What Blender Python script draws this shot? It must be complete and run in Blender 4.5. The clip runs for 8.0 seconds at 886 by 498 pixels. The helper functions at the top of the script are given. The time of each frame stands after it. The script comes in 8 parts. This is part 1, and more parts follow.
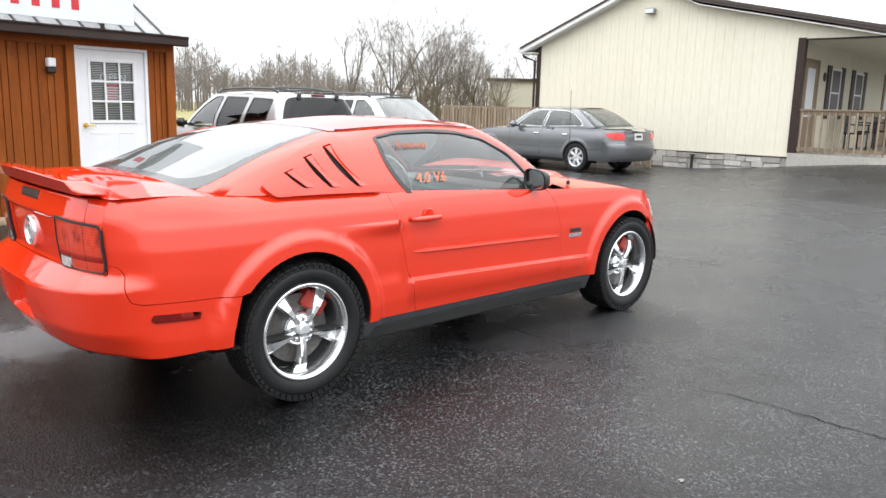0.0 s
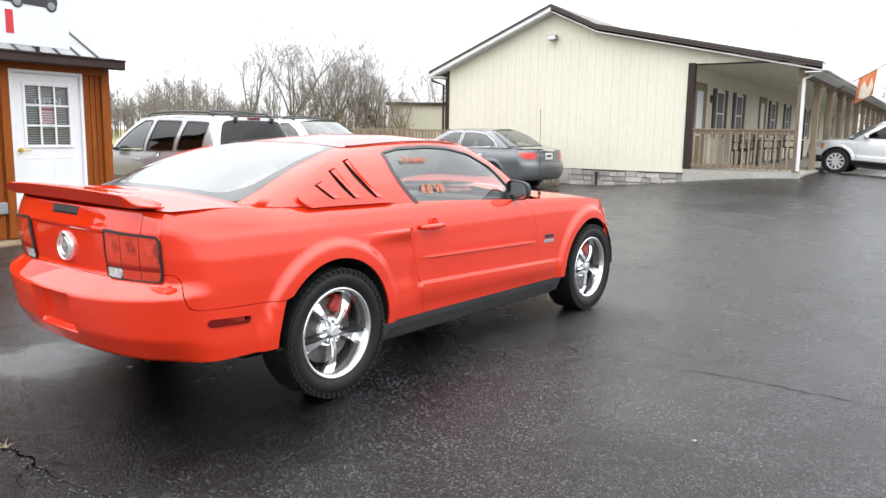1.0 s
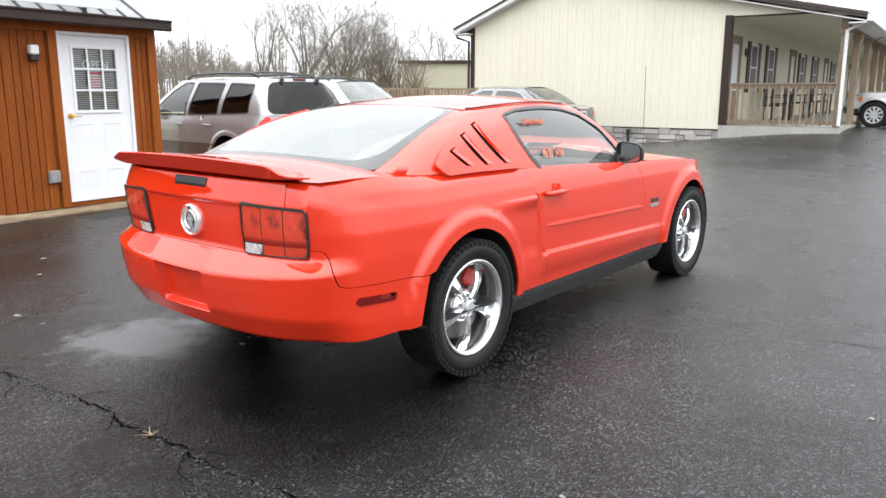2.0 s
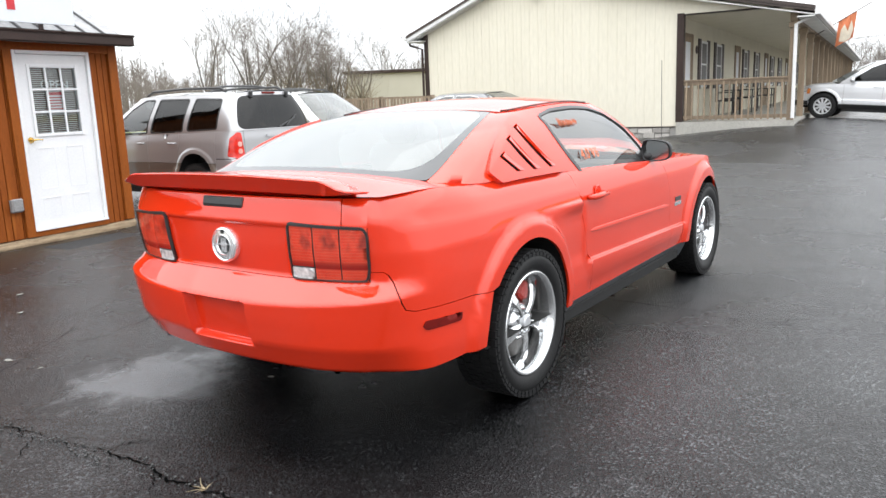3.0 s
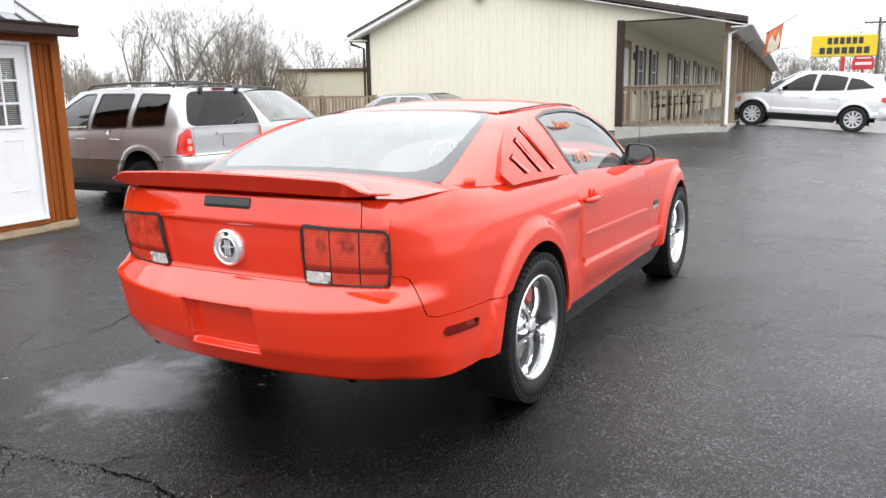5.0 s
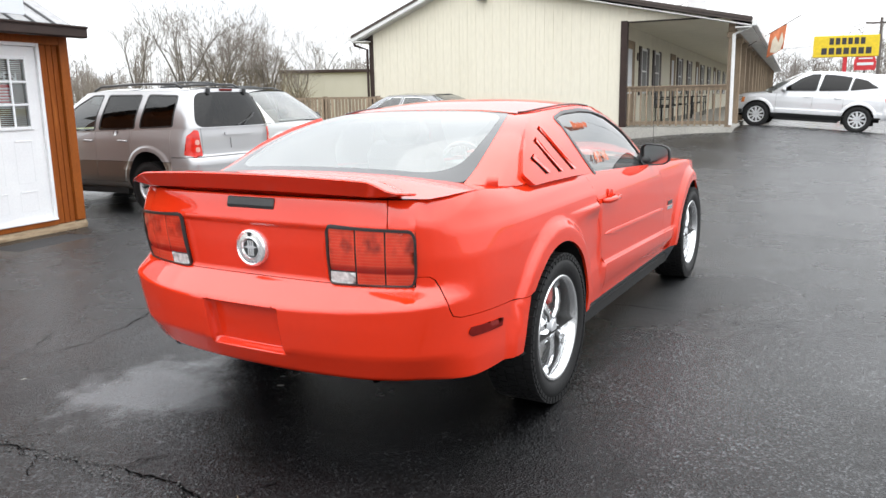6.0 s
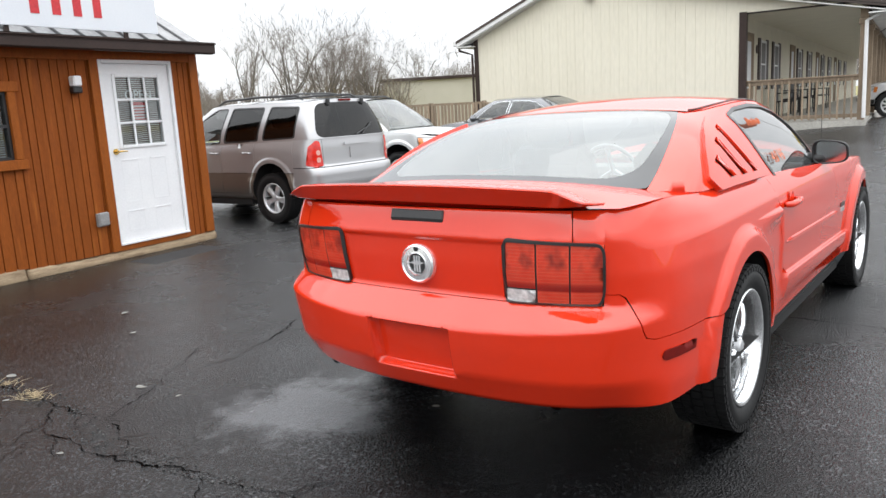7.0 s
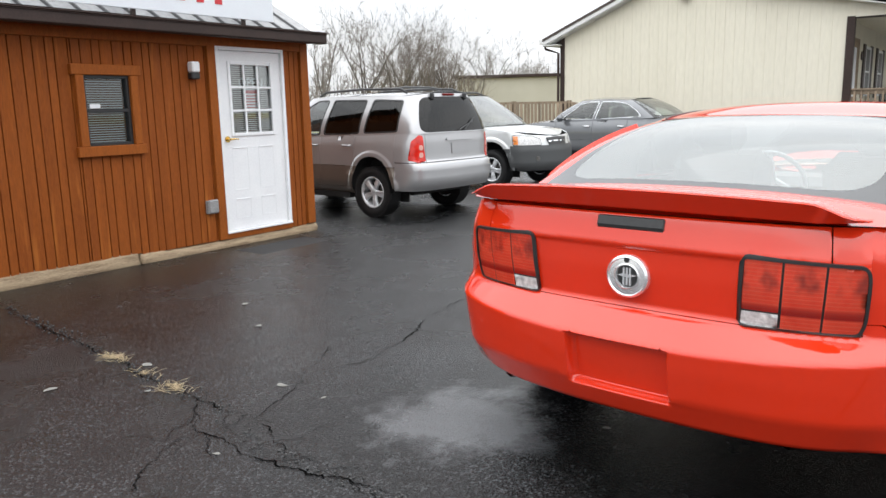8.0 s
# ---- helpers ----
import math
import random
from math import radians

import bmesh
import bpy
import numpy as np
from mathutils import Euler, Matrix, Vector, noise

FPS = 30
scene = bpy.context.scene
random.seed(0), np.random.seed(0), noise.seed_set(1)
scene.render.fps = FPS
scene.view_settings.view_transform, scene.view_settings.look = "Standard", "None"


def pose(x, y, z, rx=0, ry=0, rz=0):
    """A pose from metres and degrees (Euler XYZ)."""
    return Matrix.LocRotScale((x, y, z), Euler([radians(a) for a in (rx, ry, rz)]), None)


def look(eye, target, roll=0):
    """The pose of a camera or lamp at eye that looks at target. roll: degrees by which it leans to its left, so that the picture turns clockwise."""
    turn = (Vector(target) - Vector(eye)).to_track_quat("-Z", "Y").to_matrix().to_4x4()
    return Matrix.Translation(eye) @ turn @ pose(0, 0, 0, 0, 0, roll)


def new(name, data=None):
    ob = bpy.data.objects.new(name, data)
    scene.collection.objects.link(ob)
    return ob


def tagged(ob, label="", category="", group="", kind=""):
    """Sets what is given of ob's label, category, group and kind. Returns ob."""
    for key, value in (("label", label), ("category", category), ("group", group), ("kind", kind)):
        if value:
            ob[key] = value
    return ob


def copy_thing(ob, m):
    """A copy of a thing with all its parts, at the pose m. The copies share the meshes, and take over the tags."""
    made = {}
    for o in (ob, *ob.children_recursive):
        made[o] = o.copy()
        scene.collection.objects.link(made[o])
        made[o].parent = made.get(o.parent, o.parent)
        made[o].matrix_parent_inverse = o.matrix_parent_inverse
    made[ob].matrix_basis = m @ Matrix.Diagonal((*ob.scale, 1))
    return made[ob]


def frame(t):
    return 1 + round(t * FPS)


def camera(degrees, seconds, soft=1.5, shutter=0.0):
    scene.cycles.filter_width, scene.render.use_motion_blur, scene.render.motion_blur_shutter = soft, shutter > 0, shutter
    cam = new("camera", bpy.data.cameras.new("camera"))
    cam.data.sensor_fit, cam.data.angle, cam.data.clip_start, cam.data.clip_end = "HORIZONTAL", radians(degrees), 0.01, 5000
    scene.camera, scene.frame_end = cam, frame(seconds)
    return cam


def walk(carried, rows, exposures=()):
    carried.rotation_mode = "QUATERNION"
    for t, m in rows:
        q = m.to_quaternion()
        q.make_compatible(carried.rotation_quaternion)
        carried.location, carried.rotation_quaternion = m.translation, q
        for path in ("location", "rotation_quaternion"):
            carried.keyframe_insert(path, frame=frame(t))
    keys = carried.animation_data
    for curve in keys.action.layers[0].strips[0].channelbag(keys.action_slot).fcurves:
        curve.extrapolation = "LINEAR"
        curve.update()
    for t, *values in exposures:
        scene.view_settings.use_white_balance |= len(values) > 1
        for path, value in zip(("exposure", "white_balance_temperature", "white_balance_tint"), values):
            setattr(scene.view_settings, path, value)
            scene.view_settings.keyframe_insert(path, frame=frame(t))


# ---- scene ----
cam = camera(60.3, 8.0)
PATH = [
    (0, (-0.209, -0.157, 1.418), (1.144, 1.27, 1.052), 1.5),
    (0.5, (-0.556, -0.095, 1.382), (0.828, 1.31, 1.052), 3.5),
    (1, (-0.897, 0.046, 1.365), (0.648, 1.28, 1.065), 0.9),
    (1.5, (-1.108, 0.356, 1.357), (0.443, 1.571, 1.015), 1.4),
    (2, (-1.127, 0.705, 1.371), (0.394, 1.938, 0.967), 0.1),
    (2.2, (-1.163, 0.779, 1.363), (0.375, 1.994, 0.964), 0.6),
    (3.3, (-1.2, 1.382, 1.35), (0.423, 2.488, 0.969), -2.6),
    (3.5, (-1.193, 1.42, 1.352), (0.452, 2.487, 0.961), -0.7),
    (4, (-1.225, 1.478, 1.355), (0.466, 2.467, 0.952), 0.2),
    (4.5, (-1.266, 1.542, 1.358), (0.443, 2.494, 0.947), -0.1),
    (4.7, (-1.306, 1.559, 1.359), (0.397, 2.539, 0.981), -1.2),
    (5.8, (-1.325, 1.634, 1.341), (0.387, 2.573, 0.91), -0.2),
    (6, (-1.355, 1.659, 1.353), (0.349, 2.633, 0.968), -1.1),
    (6.5, (-1.37, 1.8, 1.345), (0.218, 2.961, 0.986), -0.7),
    (7, (-1.313, 2.026, 1.355), (0.253, 3.215, 0.991), -3.2),
    (7.5, (-1.363, 2.272, 1.337), (0.215, 3.451, 0.991), -0.6),
    (8, (-1.44, 2.574, 1.362), (0.029, 3.881, 0.998), -1.3),
]
walk(cam, [(t, look(eye, target, roll)) for t, eye, target, roll in PATH],
     [(0.0, 0.0), (1.5, 0.0), (3.5, -0.02), (4.5, -0.06), (6.0, -0.10), (7.0, -0.26), (8.0, -0.32)])

# ---------------------------------------------------------------- world and light
world = bpy.data.worlds.new("overcast_sky")
scene.world = world
world.use_nodes = True
wn, wl = world.node_tree.nodes, world.node_tree.links
sky = wn.new("ShaderNodeTexSky")
sky.sky_type, sky.sun_disc = "NISHITA", False
sky.sun_elevation, sky.sun_rotation = radians(80), radians(220)
sky.air_density, sky.dust_density = 1.0, 4.0
cloud_pos = wn.new("ShaderNodeTexCoord")
cloud_map = wn.new("ShaderNodeMapping")
cloud_map.inputs["Scale"].default_value = (1.0, 1.0, 2.6)
cloud = wn.new("ShaderNodeTexNoise")
cloud.inputs["Scale"].default_value, cloud.inputs["Detail"].default_value = 2.2, 6.0
cloud_ramp = wn.new("ShaderNodeValToRGB")
cloud_ramp.color_ramp.elements[0].position, cloud_ramp.color_ramp.elements[0].color = 0.34, (9.4, 9.8, 10.3, 1)
cloud_ramp.color_ramp.elements[1].position, cloud_ramp.color_ramp.elements[1].color = 0.62, (11.4, 11.6, 11.8, 1)
# an overcast sky is about three times as bright overhead as along the horizon
height = wn.new("ShaderNodeSeparateXYZ")
rise = wn.new("ShaderNodeMapRange")
for key, value in (("From Min", 0.0), ("From Max", 1.0), ("To Min", 1.0), ("To Max", 2.8)):
    rise.inputs[key].default_value = value
lift = wn.new("ShaderNodeMixRGB")
lift.blend_type = "MULTIPLY"
lift.inputs["Fac"].default_value = 1.0
cover = wn.new("ShaderNodeMixRGB")
cover.inputs["Fac"].default_value = 0.95
wl.new(cloud_pos.outputs["Generated"], cloud_map.inputs["Vector"])
wl.new(cloud_pos.outputs["Generated"], height.inputs["Vector"])
wl.new(height.outputs["Z"], rise.inputs["Value"])
wl.new(cloud_map.outputs["Vector"], cloud.inputs["Vector"])
wl.new(cloud.outputs["Fac"], cloud_ramp.inputs["Fac"])
wl.new(cloud_ramp.outputs["Color"], lift.inputs["Color1"])
wl.new(rise.outputs["Result"], lift.inputs["Color2"])
wl.new(sky.outputs["Color"], cover.inputs["Color1"])
wl.new(lift.outputs["Color"], cover.inputs["Color2"])
wl.new(cover.outputs["Color"], wn["Background"].inputs["Color"])
wn["Background"].inputs["Strength"].default_value = 0.127

sun = new("sun", bpy.data.lights.new("sun", "SUN"))
sun.data.energy, sun.data.angle, sun.data.color = 1.05, radians(120), (1.0, 0.98, 0.96)
sun.matrix_basis = look((0, 0, 0), (0.10, 0.12, -1.0))


# ---------------------------------------------------------------- materials
def material(name, a, b=None, rough=0.5, metal=0.0, scale=6.0, fine=60.0, bump=0.0, bump_scale=80.0, coat=0.0, stretch=(1, 1, 1),
             rough2=None, wear=None, wear_at=0.62, wear_scale=2.0, spec=0.5, per_piece=0.0, space="Object", fine_mix=0.35):
    """A surface of two colours that vary at two scales, with wear stains, fine relief and a gloss of its own."""
    m = bpy.data.materials.new(name)
    m.use_nodes = True
    n, l = m.node_tree.nodes, m.node_tree.links
    p = n["Principled BSDF"]
    b = b or tuple(c * 0.82 for c in a)
    co = n.new("ShaderNodeTexCoord")
    mp = n.new("ShaderNodeMapping")
    mp.inputs["Scale"].default_value = stretch
    l.new(co.outputs[space], mp.inputs["Vector"])
    if per_piece:
        info = n.new("ShaderNodeObjectInfo")
        mul = n.new("ShaderNodeMath")
        mul.operation = "MULTIPLY"
        mul.inputs[1].default_value = 37.0
        l.new(info.outputs["Random"], mul.inputs[0])
        l.new(mul.outputs[0], mp.inputs["Location"])

    def noise_of(s, detail=5.0):
        t = n.new("ShaderNodeTexNoise")
        t.inputs["Scale"].default_value, t.inputs["Detail"].default_value = s, detail
        l.new(mp.outputs["Vector"], t.inputs["Vector"])
        return t.outputs["Fac"]

    def mix(fac, c1, c2, kind="MIX"):
        x = n.new("ShaderNodeMixRGB")
        x.blend_type = kind
        for sock, v in zip(("Fac", "Color1", "Color2"), (fac, c1, c2)):
            if isinstance(v, (int, float)):
                x.inputs[sock].default_value = v
            elif isinstance(v, tuple):
                x.inputs[sock].default_value = (*v, 1)
            else:
                l.new(v, x.inputs[sock])
        return x.outputs["Color"]

    def ramp(v, lo, hi):
        r = n.new("ShaderNodeMapRange")
        r.inputs["From Min"].default_value, r.inputs["From Max"].default_value = lo, hi
        l.new(v, r.inputs["Value"])
        return r.outputs["Result"]

    col = mix(ramp(noise_of(scale), 0.33, 0.67), a, b)
    if fine_mix:
        col = mix(fine_mix, col, mix(ramp(noise_of(fine, 2.0), 0.3, 0.7), tuple(c * 0.6 for c in b), tuple(min(1, c * 1.25) for c in a)))
    if per_piece:
        hue = n.new("ShaderNodeHueSaturation")
        val = n.new("ShaderNodeMapRange")
        val.inputs["To Min"].default_value, val.inputs["To Max"].default_value = 1 - per_piece, 1 + per_piece
        l.new(info.outputs["Random"], val.inputs["Value"])
        l.new(val.outputs["Result"], hue.inputs["Value"])
        l.new(col, hue.inputs["Color"])
        col = hue.outputs["Color"]
    if wear:
        col = mix(ramp(noise_of(wear_scale, 8.0), wear_at, wear_at + 0.12), col, wear)
    l.new(col, p.inputs["Base Color"])
    p.inputs["Metallic"].default_value, p.inputs["Coat Weight"].default_value = metal, coat
    p.inputs["Coat Roughness"].default_value, p.inputs["Specular IOR Level"].default_value = 0.03, spec
    if rough2 is None:
        p.inputs["Roughness"].default_value = rough
    else:
        r = n.new("ShaderNodeMapRange")
        r.inputs["From Min"].default_value, r.inputs["From Max"].default_value = 0.35, 0.65
        r.inputs["To Min"].default_value, r.inputs["To Max"].default_value = rough, rough2
        l.new(noise_of(scale * 1.7), r.inputs["Value"])
        l.new(r.outputs["Result"], p.inputs["Roughness"])
    if bump:
        bp = n.new("ShaderNodeBump")
        bp.inputs["Strength"].default_value, bp.inputs["Distance"].default_value = bump, 0.01
        l.new(noise_of(bump_scale, 4.0), bp.inputs["Height"])
        l.new(bp.outputs["Normal"], p.inputs["Normal"])
    return m


def glass(name, tint=(0.8, 0.85, 0.85), rough=0.0, twice=True, sky_veil=0.0):
    """A pane: clear by its tint, with a mirror gloss from both of its faces."""
    m = bpy.data.materials.new(name)
    m.use_nodes = True
    n, l = m.node_tree.nodes, m.node_tree.links
    n.remove(n["Principled BSDF"])
    clear, gloss, both, fres = (n.new("ShaderNodeBsdf" + k) if k in ("Transparent", "Glossy") else n.new("ShaderNode" + k)
                                for k in ("Transparent", "Glossy", "MixShader", "Fresnel"))
    clear.inputs["Color"].default_value = (*tint, 1)
    gloss.inputs["Roughness"].default_value = rough
    fres.inputs["IOR"].default_value = 1.5
    if twice:
        dbl, one, frac = (n.new("ShaderNodeMath") for _ in range(3))
        dbl.operation, one.operation, frac.operation = "MULTIPLY", "ADD", "DIVIDE"
        dbl.inputs[1].default_value = 2.0
        one.inputs[1].default_value = 1.0
        l.new(fres.outputs["Fac"], dbl.inputs[0])
        l.new(fres.outputs["Fac"], one.inputs[0])
        l.new(dbl.outputs[0], frac.inputs[0])
        l.new(one.outputs[0], frac.inputs[1])
        l.new(frac.outputs[0], both.inputs["Fac"])
    else:
        l.new(fres.outputs["Fac"], both.inputs["Fac"])
    under = clear.outputs[0]
    if sky_veil:
        # a pale diffuse veil, standing in for sky reflection on the pane
        scatter, thru, half, veil = n.new("ShaderNodeBsdfDiffuse"), n.new("ShaderNodeBsdfTranslucent"), n.new("ShaderNodeMixShader"), n.new("ShaderNodeMixShader")
        blot, spread, where = n.new("ShaderNodeTexNoise"), n.new("ShaderNodeMapRange"), n.new("ShaderNodeTexCoord")
        for b_ in (scatter, thru):
            b_.inputs["Color"].default_value = (0.84, 0.90, 0.87, 1)
        half.inputs["Fac"].default_value = 0.2
        blot.inputs["Scale"].default_value, blot.inputs["Detail"].default_value = 2.2, 3.0
        spread.inputs["To Min"].default_value, spread.inputs["To Max"].default_value = sky_veil * 0.55, sky_veil * 1.45
        l.new(where.outputs["Object"], blot.inputs["Vector"])
        l.new(blot.outputs["Fac"], spread.inputs["Value"])
        l.new(spread.outputs["Result"], veil.inputs["Fac"])
        l.new(scatter.outputs[0], half.inputs[1])
        l.new(thru.outputs[0], half.inputs[2])
        l.new(clear.outputs[0], veil.inputs[1])
        l.new(half.outputs[0], veil.inputs[2])
        under = veil.outputs[0]
    l.new(under, both.inputs[1])
    l.new(gloss.outputs[0], both.inputs[2])
    l.new(both.outputs[0], n["Material Output"].inputs["Surface"])
    return m


def asphalt_material():
    """Wet blacktop: fine aggregate, broad damp patches, smoother and shinier where water stands."""
    m = bpy.data.materials.new("wet_asphalt")
    m.use_nodes = True
    n, l = m.node_tree.nodes, m.node_tree.links
    p = n["Principled BSDF"]
    co = n.new("ShaderNodeTexCoord")

    def tex(kind, **kw):
        t = n.new(kind)
        for k, v in kw.items():
            t.inputs[k].default_value = v
        l.new(co.outputs["Object"], t.inputs["Vector"])
        return t

    def rng(v, a, b, c, d):
        r = n.new("ShaderNodeMapRange")
        for k, x in zip(("From Min", "From Max", "To Min", "To Max"), (a, b, c, d)):
            r.inputs[k].default_value = x
        l.new(v, r.inputs["Value"])
        return r.outputs["Result"]

    def math_(op, a, b):
        k = n.new("ShaderNodeMath")
        k.operation = op
        for i, v in enumerate((a, b)):
            if isinstance(v, (int, float)):
                k.inputs[i].default_value = v
            else:
                l.new(v, k.inputs[i])
        return k.outputs[0]

    def mix(fac, a, b):
        k = n.new("ShaderNodeMixRGB")
        l.new(fac, k.inputs["Fac"])
        for key, v in (("Color1", a), ("Color2", b)):
            if isinstance(v, tuple):
                k.inputs[key].default_value = (*v, 1)
            else:
                l.new(v, k.inputs[key])
        return k.outputs["Color"]

    broad = tex("ShaderNodeTexNoise", Scale=0.55, Detail=6.0, Roughness=0.6).outputs["Fac"]
    mid = tex("ShaderNodeTexNoise", Scale=3.5, Detail=6.0, Roughness=0.65).outputs["Fac"]
    grit = tex("ShaderNodeTexVoronoi", Scale=125.0)
    coarse = tex("ShaderNodeTexNoise", Scale=60.0, Detail=5.0, Roughness=0.75).outputs["Fac"]
    # aggregate: mostly black binder, here and there a pale stone
    stone = n.new("ShaderNodeSeparateColor")
    l.new(grit.outputs["Color"], stone.inputs["Color"])
    pale = rng(stone.outputs["Red"], 0.72, 1.0, 0.0, 1.0)
    col = mix(rng(mid, 0.35, 0.68, 0.0, 1.0), (0.0025, 0.0027, 0.0031), (0.0075, 0.0079, 0.0088))
    across = n.new("ShaderNodeSeparateXYZ")
    l.new(co.outputs["Object"], across.inputs[0])
    # pale stones thin out towards larger y
    stone_share = rng(math_("ADD", across.outputs["Y"], math_("MULTIPLY", broad, 2.0)), 3.2, 6.4, 1.0, 0.6)
    col = mix(math_("MULTIPLY", math_("MULTIPLY", pale, stone_share), rng(mid, 0.3, 0.6, 0.35, 1.0)), col, (0.090, 0.093, 0.099))
    # a paler patch behind the coupe, ragged at its rim
    where = n.new("ShaderNodeVectorMath")
    where.operation = "DISTANCE"
    where.inputs[1].default_value = (1.00, 4.66, 0.0)
    l.new(co.outputs["Object"], where.inputs[0])
    patch = rng(math_("ADD", where.outputs["Value"], math_("MULTIPLY", mid, 0.95)), 0.70, 0.92, 0.9, 0.0)
    col = mix(patch, col, (0.12, 0.123, 0.13))
    # dark ground by the tail: the bumper's shade painted near-black into the colour
    tail_dist = n.new("ShaderNodeVectorMath")
    tail_dist.operation = "DISTANCE"
    tail_dist.inputs[1].default_value = (1.10, 3.22, 0.0)
    l.new(co.outputs["Object"], tail_dist.inputs[0])
    tail_shade = rng(math_("ADD", tail_dist.outputs["Value"], math_("MULTIPLY", mid, 0.6)), 0.90, 1.42, 0.8, 0.0)
    col = mix(tail_shade, col, (0.0010, 0.0010, 0.0012))
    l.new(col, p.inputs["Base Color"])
    l.new(math_("ADD", rng(broad, 0.36, 0.66, 0.14, 0.30), math_("MULTIPLY", mid, 0.08)), p.inputs["Roughness"])
    bp = n.new("ShaderNodeBump")
    bp.inputs["Distance"].default_value = 0.0062
    l.new(rng(broad, 0.4, 0.65, 0.5, 1.0), bp.inputs["Strength"])
    l.new(math_("ADD", grit.outputs["Distance"], math_("MULTIPLY", coarse, 0.8)), bp.inputs["Height"])
    l.new(bp.outputs["Normal"], p.inputs["Normal"])
    # gloss rises with x and is cut inside the painted tail shade
    l.new(math_("MULTIPLY", math_("MULTIPLY", math_("MULTIPLY", rng(stone_share, 0.6, 1.0, 0.46, 0.38), rng(across.outputs["X"], 0.2, 2.6, 0.76, 1.15)), rng(across.outputs["X"], 3.0, 13.0, 1.0, 1.4)), rng(tail_shade, 0.0, 1.0, 1.0, 0.6)), p.inputs["Specular IOR Level"])
    return m


